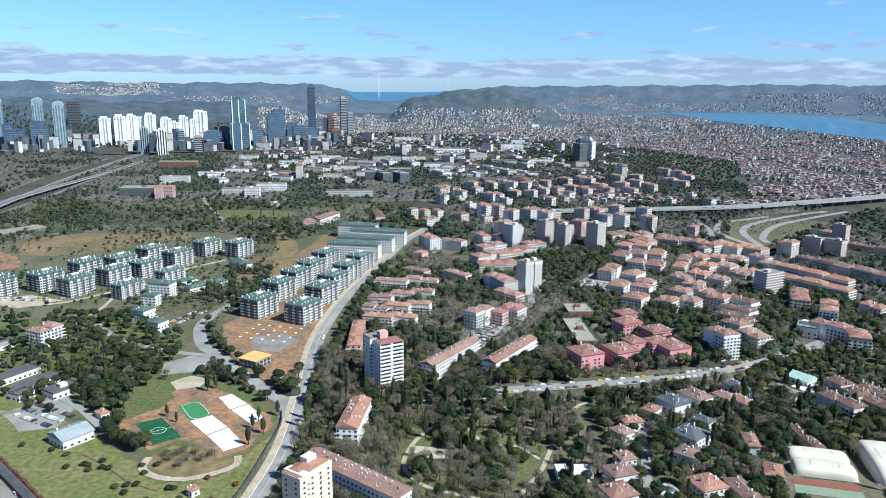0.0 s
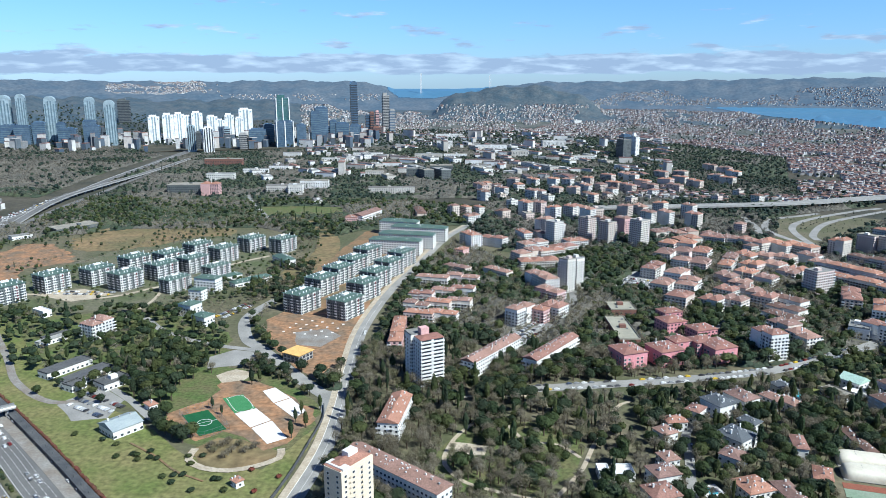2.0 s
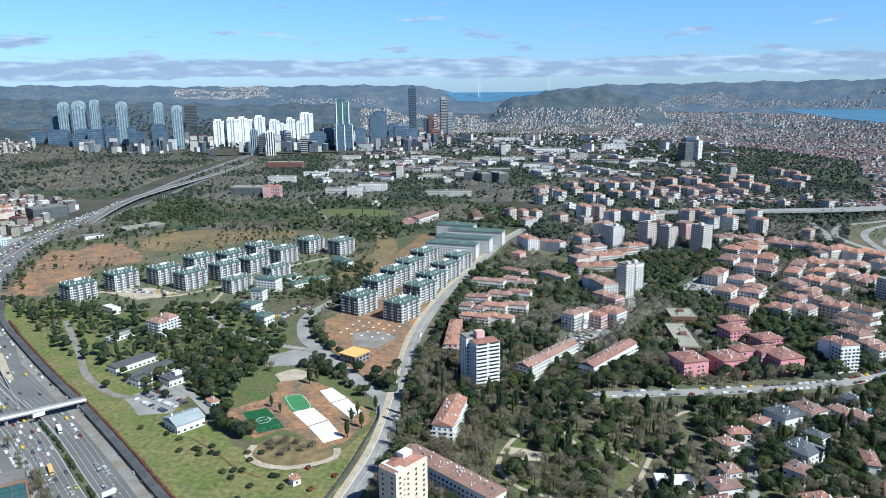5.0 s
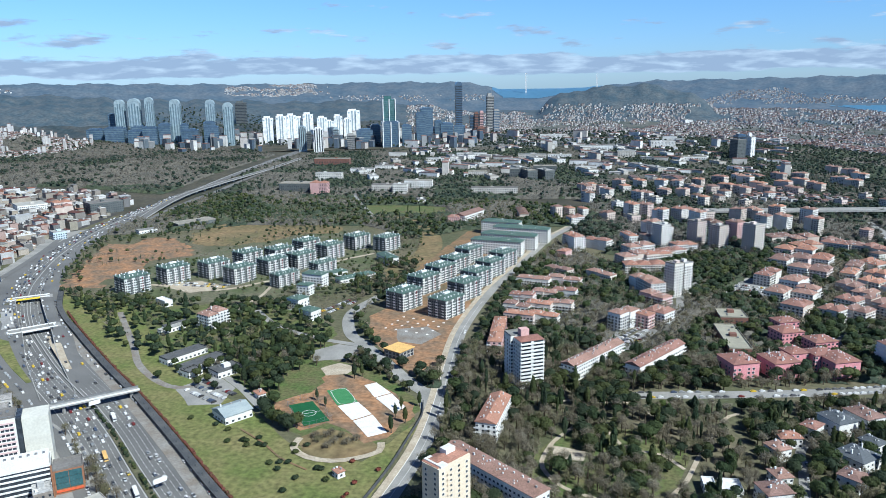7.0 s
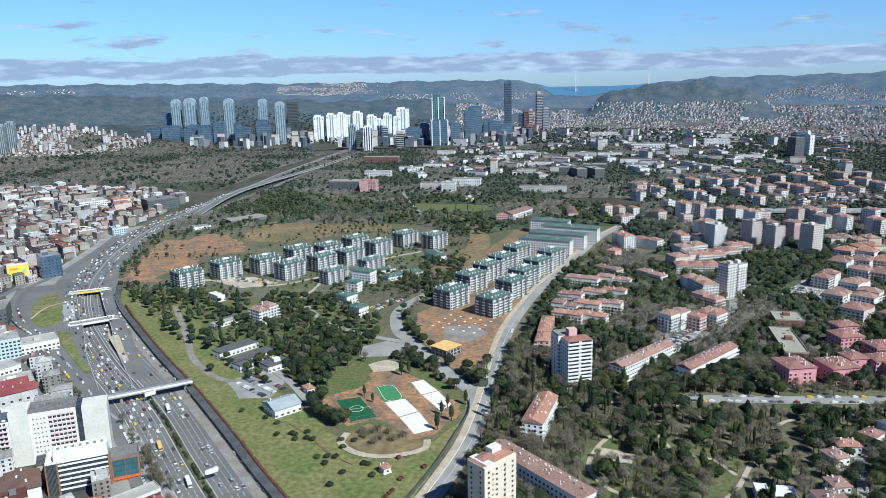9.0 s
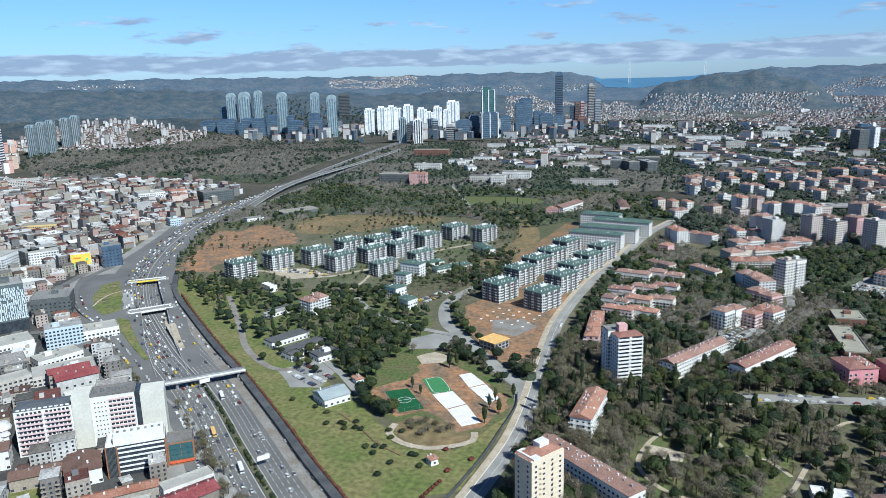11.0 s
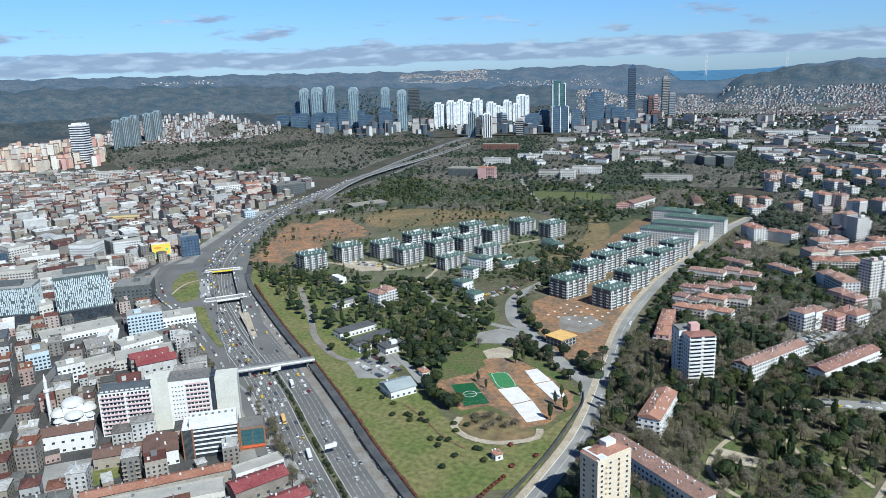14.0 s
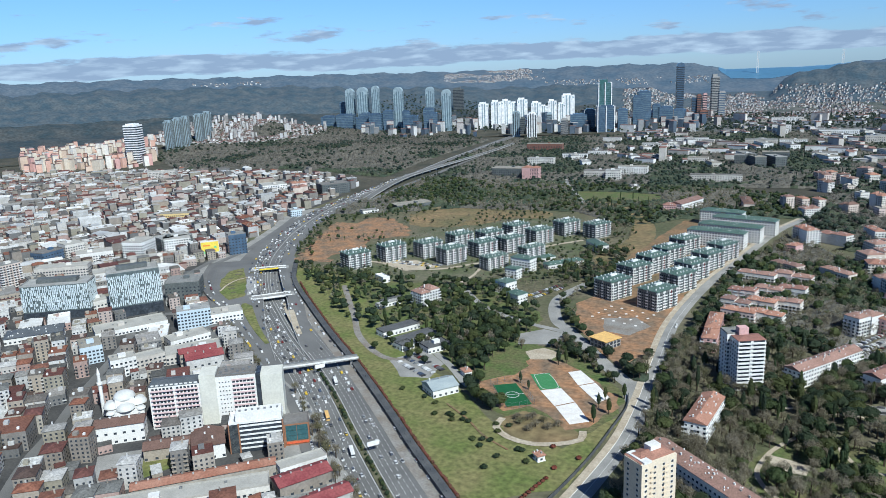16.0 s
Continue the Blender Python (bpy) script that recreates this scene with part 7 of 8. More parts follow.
crng = np.random.default_rng(8)
car_spots = []
for lane, (o, fill) in enumerate(((-19, .5), (-15, .62), (-11.7, .62), (-8.2, .55), (-4.8, .5), (4.8, .25), (8.2, .28), (11.7, .28), (15.2, .25), (19, .2), (27.5, .55), (-21.5, .3))):
    line_p, line_s = med
    seg = np.concatenate([[0], np.cumsum(np.hypot(*np.diff(line_p, axis=0).T))])
    s = crng.uniform(0, 12)
    while s < seg[-1] * .62:
        i = int(np.searchsorted(seg, s)) - 1
        i = max(0, min(i, len(line_p) - 2))
        if crng.random() < fill and not (abs(o) > 24 and s > 560):
            k = (s - seg[i]) / max(.1, seg[i + 1] - seg[i])
            p = line_p[i] * (1 - k) + line_p[i + 1] * k + line_s[i] * (o + crng.uniform(-.3, .3))
            tdir = line_p[i + 1] - line_p[i]
            a = math.degrees(math.atan2(tdir[1], tdir[0])) + (180 if o < 0 else 0)
            car_spots.append((p[0], p[1], a))
        s += crng.uniform(7.5, 15)
for line_pts, off, fill in (([(40, 536), (123, 552), (187, 567), (250, 588), (340, 640)], 4.5, .8), ([(40, 536), (123, 552), (187, 567), (250, 588), (340, 640)], -4.5, .7), (SIDE[:11], 3.2, .6), (SIDE[:11], -3.2, .5), ([(-105, 375), (-100, 432), (-103, 497), (-109, 569), (-114, 671)], 2.5, .12), ([(123, 386), (135, 441), (141, 469)], 2, .35)):
    p, s = curve(line_pts, 6.0)
    for i in range(len(p) - 1):
        if crng.random() < fill:
            q = p[i] + s[i] * off
            t = p[i + 1] - p[i]
            car_spots.append((q[0], q[1], math.degrees(math.atan2(t[1], t[0]))))
for (ax, ay), (bx, by), rows in (((-309, 490), (-272, 470), 3), ((160, 835), (205, 815), 5), ((35, 645), (60, 690), 2), ((-262, 690), (-245, 735), 2), ((-499, 766), (-415, 766), 2), ((-20, 560), (10, 610), 1), ((22, 620), (60, 672), 2), ((88, 575), (112, 600), 1)):
    d = np.array((bx - ax, by - ay), float)
    L = np.hypot(*d)
    d /= L
    nrm = np.array((-d[1], d[0]))
    for r in range(rows):
        for k in np.arange(0, L, 2.8):
            if crng.random() < .75:
                q = np.array((ax, ay)) + d * k + nrm * r * 9
                car_spots.append((q[0], q[1], math.degrees(math.atan2(nrm[1], nrm[0]))))
car_spots.sort(key=lambda c: math.hypot(c[0], c[1]))
rest = Heap()
for n, (x, y, a) in enumerate(car_spots):
    if n < 85:
        car(x, y, a)
    else:
        t = crng.random()
        up = float(rise(x, y)[0])
        rest.add(turned(BOX_V * (4.3, 1.75, .75), a, x, y, .5 + up), BOX_Q, tone=t)
        rest.add(turned(BOX_V * (2.2, 1.5, .5) - (.3, 0, 0), a, x, y, 1.25 + up), BOX_Q, tone=t)
tagged(part("cars", rest, car_paint), "many cars queuing and parked further off", "cars", kind="stuff")
bus(-255, 345, 133, white_trim)
bus(-330, 432, 313, white_trim)
bus(-300, 380, 313, formwork)


# ---- the dense town to the west ----
patch("town_verge", [(-222, 254), (-297, 325), (-364, 388), (-448, 449), (-546, 518), (-662, 600), (-715, 670), (-735, 765), (-788, 900), (-850, 1010), (-800, 1080), (-735, 900), (-670, 770), (-614, 685), (-543, 604), (-480, 546), (-425, 499), (-364, 452), (-318, 413), (-275, 373), (-233, 335)], old_asphalt, "grey paved verge between the side street and the motorway", .13, "pavement")
TOWN = [(-440, 150), (-240, 262), (-335, 368), (-480, 486), (-650, 606), (-752, 800), (-815, 949), (-858, 1166), (-905, 1330), (-1100, 1420), (-1503, 1372), (-1990, 1202), (-2300, 600), (-1500, 100)]
trng = np.random.default_rng(4)
town_walls, town_roofs, town_panes, pale_roofs = Heap(), Heap(), Heap(), Heap()
lots = []
ang = radians(54)
for i in range(-160, 160):
    for j in range(-120, 120):
        u, v = i * 12.4 + (i // 4) * 5.0, j * 13.4 + (j // 2) * 4.2
        lots.append((-900 + u * math.cos(ang) - v * math.sin(ang), 760 + u * math.sin(ang) + v * math.cos(ang)))
lots = np.array(lots)
lots = lots + trng.uniform(-1.2, 1.2, lots.shape)
lots = lots[inside(TOWN, lots[:, 0], lots[:, 1])]
lots = lots[np.argsort(np.hypot(lots[:, 0], lots[:, 1]))]
singles = 0
for x, y in lots:
    if not free(np.array([x]), np.array([y]))[0]:
        continue
    r = math.hypot(x, y)
    if trng.random() < .11:
        continue
    w, d = trng.uniform(9.5, 14), trng.uniform(10, 14.5)
    big = trng.random() < (.34 if r > 620 else .1) and r > 480
    if big:
        w, d = trng.uniform(18, 38), trng.uniform(15, 25)
    h = float(np.clip(trng.normal(10.5 if r > 700 else 11.5, 4.2), 4.5, 22))
    rot = 54 + trng.normal(0, 4) + (90 if trng.random() < .5 else 0) + 12 * math.sin(x / 210.0)
    corners = turned([(a * w / 2.2, b * d / 2.2, 0) for a in (-1, 1) for b in (-1, 1)], rot, x, y)
    if not free(corners[:, 0], corners[:, 1]).all():
        continue
    claim(x, y, w, d, rot, -.8)
    tone = trng.random()
    pitched = trng.random() < .55 and not big
    if singles < 200:
        singles += 1
        root = thing("town_house", x, y, 0, rot, "rendered town house with a tiled roof" if pitched else "rendered town building with a flat roof", "house", "houses of the dense town")
        part("wall", box(Heap(), 0, 0, -.5, w, d, h + .5), wall_town, root)
        if pitched:
            top = part("roof", hip(Heap(), 0, 0, h, w, d, trng.uniform(1.2, 2.6), over=.4), roof_town, root)
            part("chimney", box(Heap(), w * .2, d * .1, h + .5, .9, .8, 3.0), wall_town, top)
        else:
            top = part("roof", parapet_roof(Heap(), 0, 0, h, w, d), roof_town, root)
            part("stair_head", box(Heap(), w * trng.uniform(-.25, .25), d * .2, h + .25, 3.5, 3.0, 2.4), wall_town, top)
            part("water_tank", box(Heap(), -w * .3, -d * .25, h + .25, 1.4, 1.4, 1.5), white_trim, top)
        part("glazing", panes(Heap(), pane_spots(w, d, h - .5, 2.9, 2.9, .9, 1.6), pw=1.3, ph=1.4), glass_dark, root, kind="stuff")
        if trng.random() < .6:
            part("balcony_front", merged(balconies(w, d, h, 2.9, (int(trng.integers(0, 4)),), 2.8, 2, 1.1, 0, 3.6)), wall_town, root, kind="stuff")
        continue
    box(town_walls, x, y, -.5, w, d, h + .5, rot, tone)
    rt = trng.random()
    if pitched:
        hip(town_roofs, x, y, h, w, d, trng.uniform(1.2, 2.8), rot, .4, rt)
    else:
        heap = pale_roofs if trng.random() < (.45 if big else .14) else town_roofs
        if big and trng.random() < .35:
            hip(heap, x, y, h, w, d, trng.uniform(1.5, 3.0), rot, .3, rt, True)
        elif r < 1300:
            parapet_roof(heap, x, y, h, w, d, rot, tone=rt)
            for _ in range(4 if big else 2):
                q = turned([(trng.uniform(-.4, .4) * w, trng.uniform(-.4, .4) * d, 0)], rot, x, y)[0]
                box(town_walls, q[0], q[1], h + .2, trng.uniform(1, 2.4), trng.uniform(1, 2.4), trng.uniform(.8, 1.8), rot, trng.random())
        else:
            box(heap, x, y, h, w, d, .4, rot, rt)
        p = turned([(trng.uniform(-.3, .3) * w, trng.uniform(-.3, .3) * d, 0)], rot, x, y)[0]
        box(town_walls, p[0], p[1], h, 3.6, 3.0, 2.6, rot, tone)
    if r < 1050:
        panes(town_panes, [s for s in pane_spots(w, d, h - .5, 2.9, 3.1, .9, 1.6)], x, y, 0, rot, 1.4, 1.5)
# sheds, lean-tos and yards squeezed into what is left between the houses
infill = []
for _ in range(15000):
    x, y = trng.uniform(-2000, -230), trng.uniform(150, 1420)
    infill.append((x, y))
infill = np.array(infill)
infill = infill[inside(TOWN, infill[:, 0], infill[:, 1])]
for x, y in infill:
    r = math.hypot(x, y)
    if r > 1600:
        continue
    w, d = trng.uniform(5.5, 9.5), trng.uniform(6, 12)
    rot = 54 + trng.normal(0, 5)
    corners = turned([(a * w / 2, b * d / 2, 0) for a in (-1, 0, 1) for b in (-1, 0, 1)], rot, x, y)
    if not free(corners[:, 0], corners[:, 1]).all():
        continue
    claim(x, y, w, d, rot, -.6)
    h = trng.uniform(3, 7.5)
    box(town_walls, x, y, -.5, w, d, h + .5, rot, trng.random())
    if trng.random() < .6:
        hip(town_roofs, x, y, h, w, d, trng.uniform(.8, 1.8), rot, .3, trng.random())
    else:
        box(town_roofs, x, y, h, w + .3, d + .3, .3, rot, trng.random())
    if r < 700:
        panes(town_panes, [s for s in pane_spots(w, d, h - .4, 2.9, 2.8, .9, 1.4)], x, y, 0, rot, 1.3, 1.3)
town = thing("town_quarter", 0, 0, 0, 0, "dense quarter of tiled and flat-roofed town houses", "houses", kind="stuff")
part("walls", town_walls, wall_town, town, kind="stuff")
part("roofs", town_roofs, roof_town, town, kind="stuff")
part("pale_roofs", pale_roofs, roof_white, town, kind="stuff")
part("glazing", town_panes, glass_dark, town, kind="stuff")


# ---- towns on the far slopes ----
def far_town(name, n, az_lo, az_hi, r_lo, r_hi, seed, ok=None, tall=0.0, size=(8, 13), label="", deep=None, high=(6, 12), walling=None):
    g = np.random.default_rng(seed)
    walls, roofs = Heap(), Heap()
    az = np.radians(g.uniform(az_lo, az_hi, n * 3))
    r = np.sqrt(g.uniform(r_lo ** 2, r_hi ** 2, n * 3))
    x, y = r * np.sin(az), r * np.cos(az)
    keep = free(x, y) & (waves(x * 2.3 + 500, y * 2.3) > -.35)
    z = land(x, y)
    if ok is not None:
        keep &= ok(np.degrees(az), r, z)
    for x, y, z in list(zip(x[keep], y[keep], z[keep]))[:n]:
        w, d, h = g.uniform(*size), g.uniform(*(deep or size)), g.uniform(*high) + (g.uniform(8, 26) if g.random() < tall else 0)
        rot = g.uniform(0, 90)
        t = g.random()
        walls.add(turned(BOX_V * (w, d, h + 4), rot, x, y, z - 4), BOX_Q[2:], tone=t)
        roofs.add(turned(BOX_V * (w + .6, d + .6, 1.0), rot, x, y, z + h), BOX_Q[1:], tone=g.random())
    root = thing(name, 0, 0, 0, 0, label, "houses", kind="stuff")
    part("walls", walls, walling or far_walls, root, kind="stuff")
    part("roofs", roofs, far_roofs, root, kind="stuff")


def dry(a, r, z):
    e = elev(r, z)
    return ~((a > 15) & (e > np.interp(a, [15.5, 17, 20, 25, 31, 60], [-2.05, -2.15, -2.6, -3.06, -3.62, -5])) & (e < np.interp(a, [15.5, 21, 25, 28, 31, 60], [-1.9, -1.85, -1.83, -1.95, -2.3, -2.4]))) & ~((a < 1.5) & (a > -7.8) & (e > np.interp(a, [-7.4, -6.6, -4, -2.4, -1.6, 0.4, 3], [-0.8, -1.46, -1.56, -1.3, -1.3, -0.85, -0.3])))


shore_walls = surface("pale_shore_walls", (0.6, 0.6, 0.6), big=0.02, fine=0.2, bump=0, amount=0.3, tones=((0.515, 0.507, 0.491), (0.608, 0.608, 0.601), (0.406, 0.382, 0.367), (0.562, 0.546, 0.530), (0.328, 0.320, 0.312), (0.624, 0.624, 0.624)))
pink_walls = surface("pink_and_cream_walls", (0.6, 0.5, 0.45), big=0.02, fine=0.2, bump=0, amount=0.3, tones=((0.66, 0.42, 0.34), (0.68, 0.60, 0.50), (0.60, 0.36, 0.33), (0.72, 0.68, 0.62), (0.64, 0.50, 0.40)))
VALLEY = [(196, 3100), (611, 2956), (900, 2244), (640, 1500), (480, 1500), (370, 1700), (296, 2162), (132, 2900)]


def built(a, r, z):
    x, y = r * np.sin(np.radians(a)), r * np.cos(np.radians(a))
    return (y > 1420 + (x - 600) * .45) & ~inside(VALLEY, x, y)


far_town("hillside_town", 5600, 11, 40, 1500, 2900, 11, built, size=(6, 10), high=(5, 11), walling=shore_walls, label="crowded hillside town of small tiled houses")
far_town("shore_town", 9500, 3, 40, 2500, 4250, 12, lambda a, r, z: dry(a, r, z) & ~inside(VALLEY, r * np.sin(np.radians(a)), r * np.cos(np.radians(a))) & (elev(r, z) < -1.95), size=(5, 9), high=(4, 9), walling=shore_walls, label="pale town spreading down to the water")
far_town("ridge_town", 3900, -52, -31, 2300, 3050, 13, lambda a, r, z: z > 26, tall=.05, size=(5, 9), high=(5, 10), walling=shore_walls, label="pale apartment town crowning a ridge")
far_town("valley_town", 260, -57.5, -49, 2250, 2900, 14, tall=.75, size=(11, 16), high=(8, 16), walling=pink_walls, label="pink and cream apartment blocks in the valley")
far_town("distant_town", 3000, -14, 6, 3250, 4100, 15, lambda a, r, z: dry(a, r, z) & (elev(r, z) < -1.95), size=(4.5, 8.5), high=(4, 8), walling=shore_walls, label="distant pale town before the strait")
far_town("hill_town", 900, -27.4, -19.8, 4350, 4860, 16, lambda a, r, z: (elev(r, z) > -1.15 + .05 * np.abs(a + 23.6)) & (elev(r, z) < -.16 - .12 * np.maximum(0, np.abs(a + 23.6) - 1.8)) & (waves(r * 7, a * 210) > -.25), size=(4, 7), high=(3, 5), walling=shore_walls, label="white villages on the far hills")
far_town("hill_hamlet", 420, -20, -8, 4250, 4700, 21, lambda a, r, z: (elev(r, z) > -1.65) & (elev(r, z) < -1.15), size=(4, 7), high=(3, 5), walling=shore_walls, label="string of white houses below the far hills")
far_town("hill_farms", 90, -46, -41, 4300, 4800, 22, lambda a, r, z: (elev(r, z) > -.55) & (elev(r, z) < -.32), size=(5, 9), high=(3, 5), label="pale hamlet on the western hills")
far_town("opposite_shore", 2200, 7.5, 34, 4300, 4840, 17, lambda a, r, z: dry(a, r, z) & (elev(r, z) > -1.95) & (elev(r, z) < np.interp(a, [7.5, 10, 13, 15.5, 19, 21, 23, 28, 34], [-1.8, -1.1, -.8, -1.2, -1.65, -1.0, -.6, -.55, -.6])), size=(4, 7), high=(3, 5), walling=shore_walls, label="pale villages on the opposite shore")
far_town("campus", 330, -16, 14, 1750, 3200, 18, tall=.05, size=(10, 16), deep=(18, 58), high=(9, 15), walling=wall_works, label="scattered long pale works and campus buildings")
far_town("office_cluster", 190, -34, -7, 2600, 3250, 19, tall=.8, size=(11, 26), high=(8, 26), walling=district_walls, label="mid-rise offices at the feet of the towers")


# ---- trees ----
def ball(n_lat, n_lon):
    v = [(0, 0, 1)]
    for i in range(1, n_lat):
        a = math.pi * i / n_lat
        v += [(math.sin(a) * math.cos(2 * math.pi * j / n_lon), math.sin(a) * math.sin(2 * math.pi * j / n_lon), math.cos(a)) for j in range(n_lon)]
    v.append((0, 0, -1))
    t = [(0, 1 + j, 1 + (j + 1) % n_lon) for j in range(n_lon)]
    for i in range(n_lat - 2):
        for j in range(n_lon):
            a, b = 1 + i * n_lon + j, 1 + i * n_lon + (j + 1) % n_lon
            t += [(a, a + n_lon, b + n_lon), (a, b + n_lon, b)]
    last = len(v) - 1
    t += [(last, last - n_lon + (j + 1) % n_lon, last - n_lon + j) for j in range(n_lon)]
    return np.array(v), np.array(t)


def crown(seed, kind, cards):
    """A crown of unit radius and height about 2 with its foot at z = 0: clumps of leaves round an uneven core."""
    g = np.random.default_rng(seed)
    V, T, n = [], [], 0
    shape = {"broad": (1.0, 1.0, .85), "pine": (1.0, 1.0, .62), "spire": (.38, .38, 1.35), "cone": (.66, .66, 1.15), "bare": (.95, .95, .95)}[kind]
    mid = {"broad": 1.15, "pine": 1.35, "spire": 1.45, "cone": 1.3, "bare": 1.15}[kind]
    lobes = g.normal(0, 1, (7, 3))
    lobes /= np.linalg.norm(lobes, axis=1)[:, None]

    def reach(dirs):
        return .62 + .34 * np.clip((dirs @ lobes.T).max(1), 0, 1) ** 2 + g.uniform(-.06, .06, len(dirs))
    if kind != "bare":
        v, t = ball(4, 6) if cards > 20 else ball(3, 5)
        rr = reach(v) * .86
        vv = v * rr[:, None]
        if kind == "cone":
            vv[:, :2] *= (1.15 - .6 * (v[:, 2:3] * .5 + .5))
        V.append(vv * shape + (0, 0, mid))
        T.append(t)
        n += len(v)
    dirs = g.normal(0, 1, (cards, 3))
    dirs[:, 2] = np.where(dirs[:, 2] < -.3 * np.abs(dirs[:, 0]), -dirs[:, 2], dirs[:, 2])
    dirs /= np.linalg.norm(dirs, axis=1)[:, None]
    rr = reach(dirs) * g.uniform(.8, 1.06, cards)
    c = dirs * rr[:, None]
    if kind == "cone":
        c[:, :2] *= (1.15 - .6 * (dirs[:, 2:3] * .5 + .5))
    c = c * shape + (0, 0, mid)
    if kind == "bare":
        side = np.cross(dirs, g.normal(0, 1, (cards, 3)))
        side /= np.linalg.norm(side, axis=1)[:, None]
        c = (c - (0, 0, mid)) * g.uniform(.45, 1.0, (cards, 1)) ** .6 + (0, 0, mid)
        foot = c - (dirs * .5 + g.normal(0, .45, (cards, 3)) + (0, 0, .25)) * g.uniform(.3, .55, (cards, 1))
        wide = .028 if cards > 60 else .055 if cards > 20 else .11
        tri = np.stack([foot - side * wide, foot + side * wide, c], 1)
    else:
        a = g.normal(0, 1, (cards, 3))
        a -= dirs * (a * dirs).sum(1)[:, None] * .6
        a /= np.linalg.norm(a, axis=1)[:, None]
        b = np.cross(dirs, a) + dirs * g.uniform(-.5, .5, (cards, 1))
        s = g.uniform(.13, .24, (cards, 1)) * (1.0 if cards > 60 else 1.25 if cards > 30 else 1.6)
        tri = np.stack([c - a * s * .6 - b * s * .4, c + a * s * .6 - b * s * .4, c + b * s * .7], 1)
    V.append(tri.reshape(-1, 3))
    T.append(np.arange(3 * cards).reshape(-1, 3) + n)
    return np.concatenate(V), np.concatenate(T)


def trunk_shape():
    k = 5
    a = np.arange(k) * 2 * math.pi / k
    r0, r1, top = (.07, .04, 1.0)
    v = np.concatenate([np.stack([r0 * np.cos(a), r0 * np.sin(a), 0 * a - .05], 1), np.stack([r1 * np.cos(a), r1 * np.sin(a), 0 * a + top], 1)])
    q = [(i, (i + 1) % k, k + (i + 1) % k, k + i) for i in range(k)]
    return v, np.array(q)


KINDS = ("broad", "pine", "spire", "cone", "bare")
LOD = {"near": {k: [crown(s, k, 300 if k != "bare" else 240) for s in range(4)] for k in KINDS},
       "mid": {k: [crown(s + 9, k, 34 if k != "bare" else 44) for s in range(4)] for k in KINDS},
       "far": {k: [crown(s + 20, k, 7 if k != "bare" else 16) for s in range(3)] for k in KINDS}}
TR_V, TR_Q = trunk_shape()
MATERIAL = {"broad": leaf, "pine": leaf, "spire": leaf, "cone": leaf, "bare": twig}


def plant(heaps, kind, x, y, z, height, radius, lod, g):
    """Adds one tree to shared heaps."""
    v, t = LOD[lod][kind][g.integers(0, len(LOD[lod][kind]))]
    a = g.uniform(0, 360)
    heaps[kind].add(turned(v * (radius, radius, height / 2.1), a, x, y, z), None, t, g.random())
    if lod == "near":
        heaps["trunk"].add(turned(TR_V * (height * .55, height * .55, height * .6), a, x, y, z), TR_Q)


MIX = {"park": (("broad", .19), ("pine", .12), ("cone", .10), ("spire", .05), ("bare", .54)),
       "pines": (("pine", .42), ("broad", .18), ("cone", .12), ("bare", .28)),
       "bare": (("bare", .84), ("broad", .06), ("pine", .10)),
       "leafless": (("bare", 1.0),),
       "villa": (("broad", .36), ("pine", .18), ("cone", .12), ("spire", .02), ("bare", .32)),
       "mixed": (("bare", .42), ("broad", .34), ("pine", .2), ("spire", .04)),
       "street": (("broad", .40), ("bare", .46), ("pine", .14))}
SIZE = {"broad": (10.5, 5.0), "pine": (11.5, 4.9), "spire": (13, 3.2), "cone": (12.5, 4.1), "bare": (11.5, 5.2)}
tree_models = {}
thicket = surface("bare_thicket", (0.082, 0.080, 0.068), (0.125, 0.115, 0.095), rough=.95, big=0.02, fine=0.45, amount=1.0, bump=0)
canopy_green = surface("evergreen_canopy", (0.034, 0.050, 0.034), (0.062, 0.074, 0.042), rough=.9, big=0.02, fine=0.45, amount=1.0, bump=0)
PLANTED = ([(-690, 1196), (-619, 1289), (-554, 1327), (-461, 1330), (-395, 1273), (-372, 1207), (-439, 1182), (-546, 1168), (-624, 1161)],
           [(-1366, 1330), (-1147, 1350), (-1020, 1390), (-839, 1430), (-905, 1528), (-1080, 1470), (-1258, 1436), (-1467, 1420)],
           [(-330, 1298), (-262, 1286), (-202, 1245), (-162, 1180), (-156, 1065), (-188, 1043), (-207, 1004), (-236, 1083), (-265, 1175)])


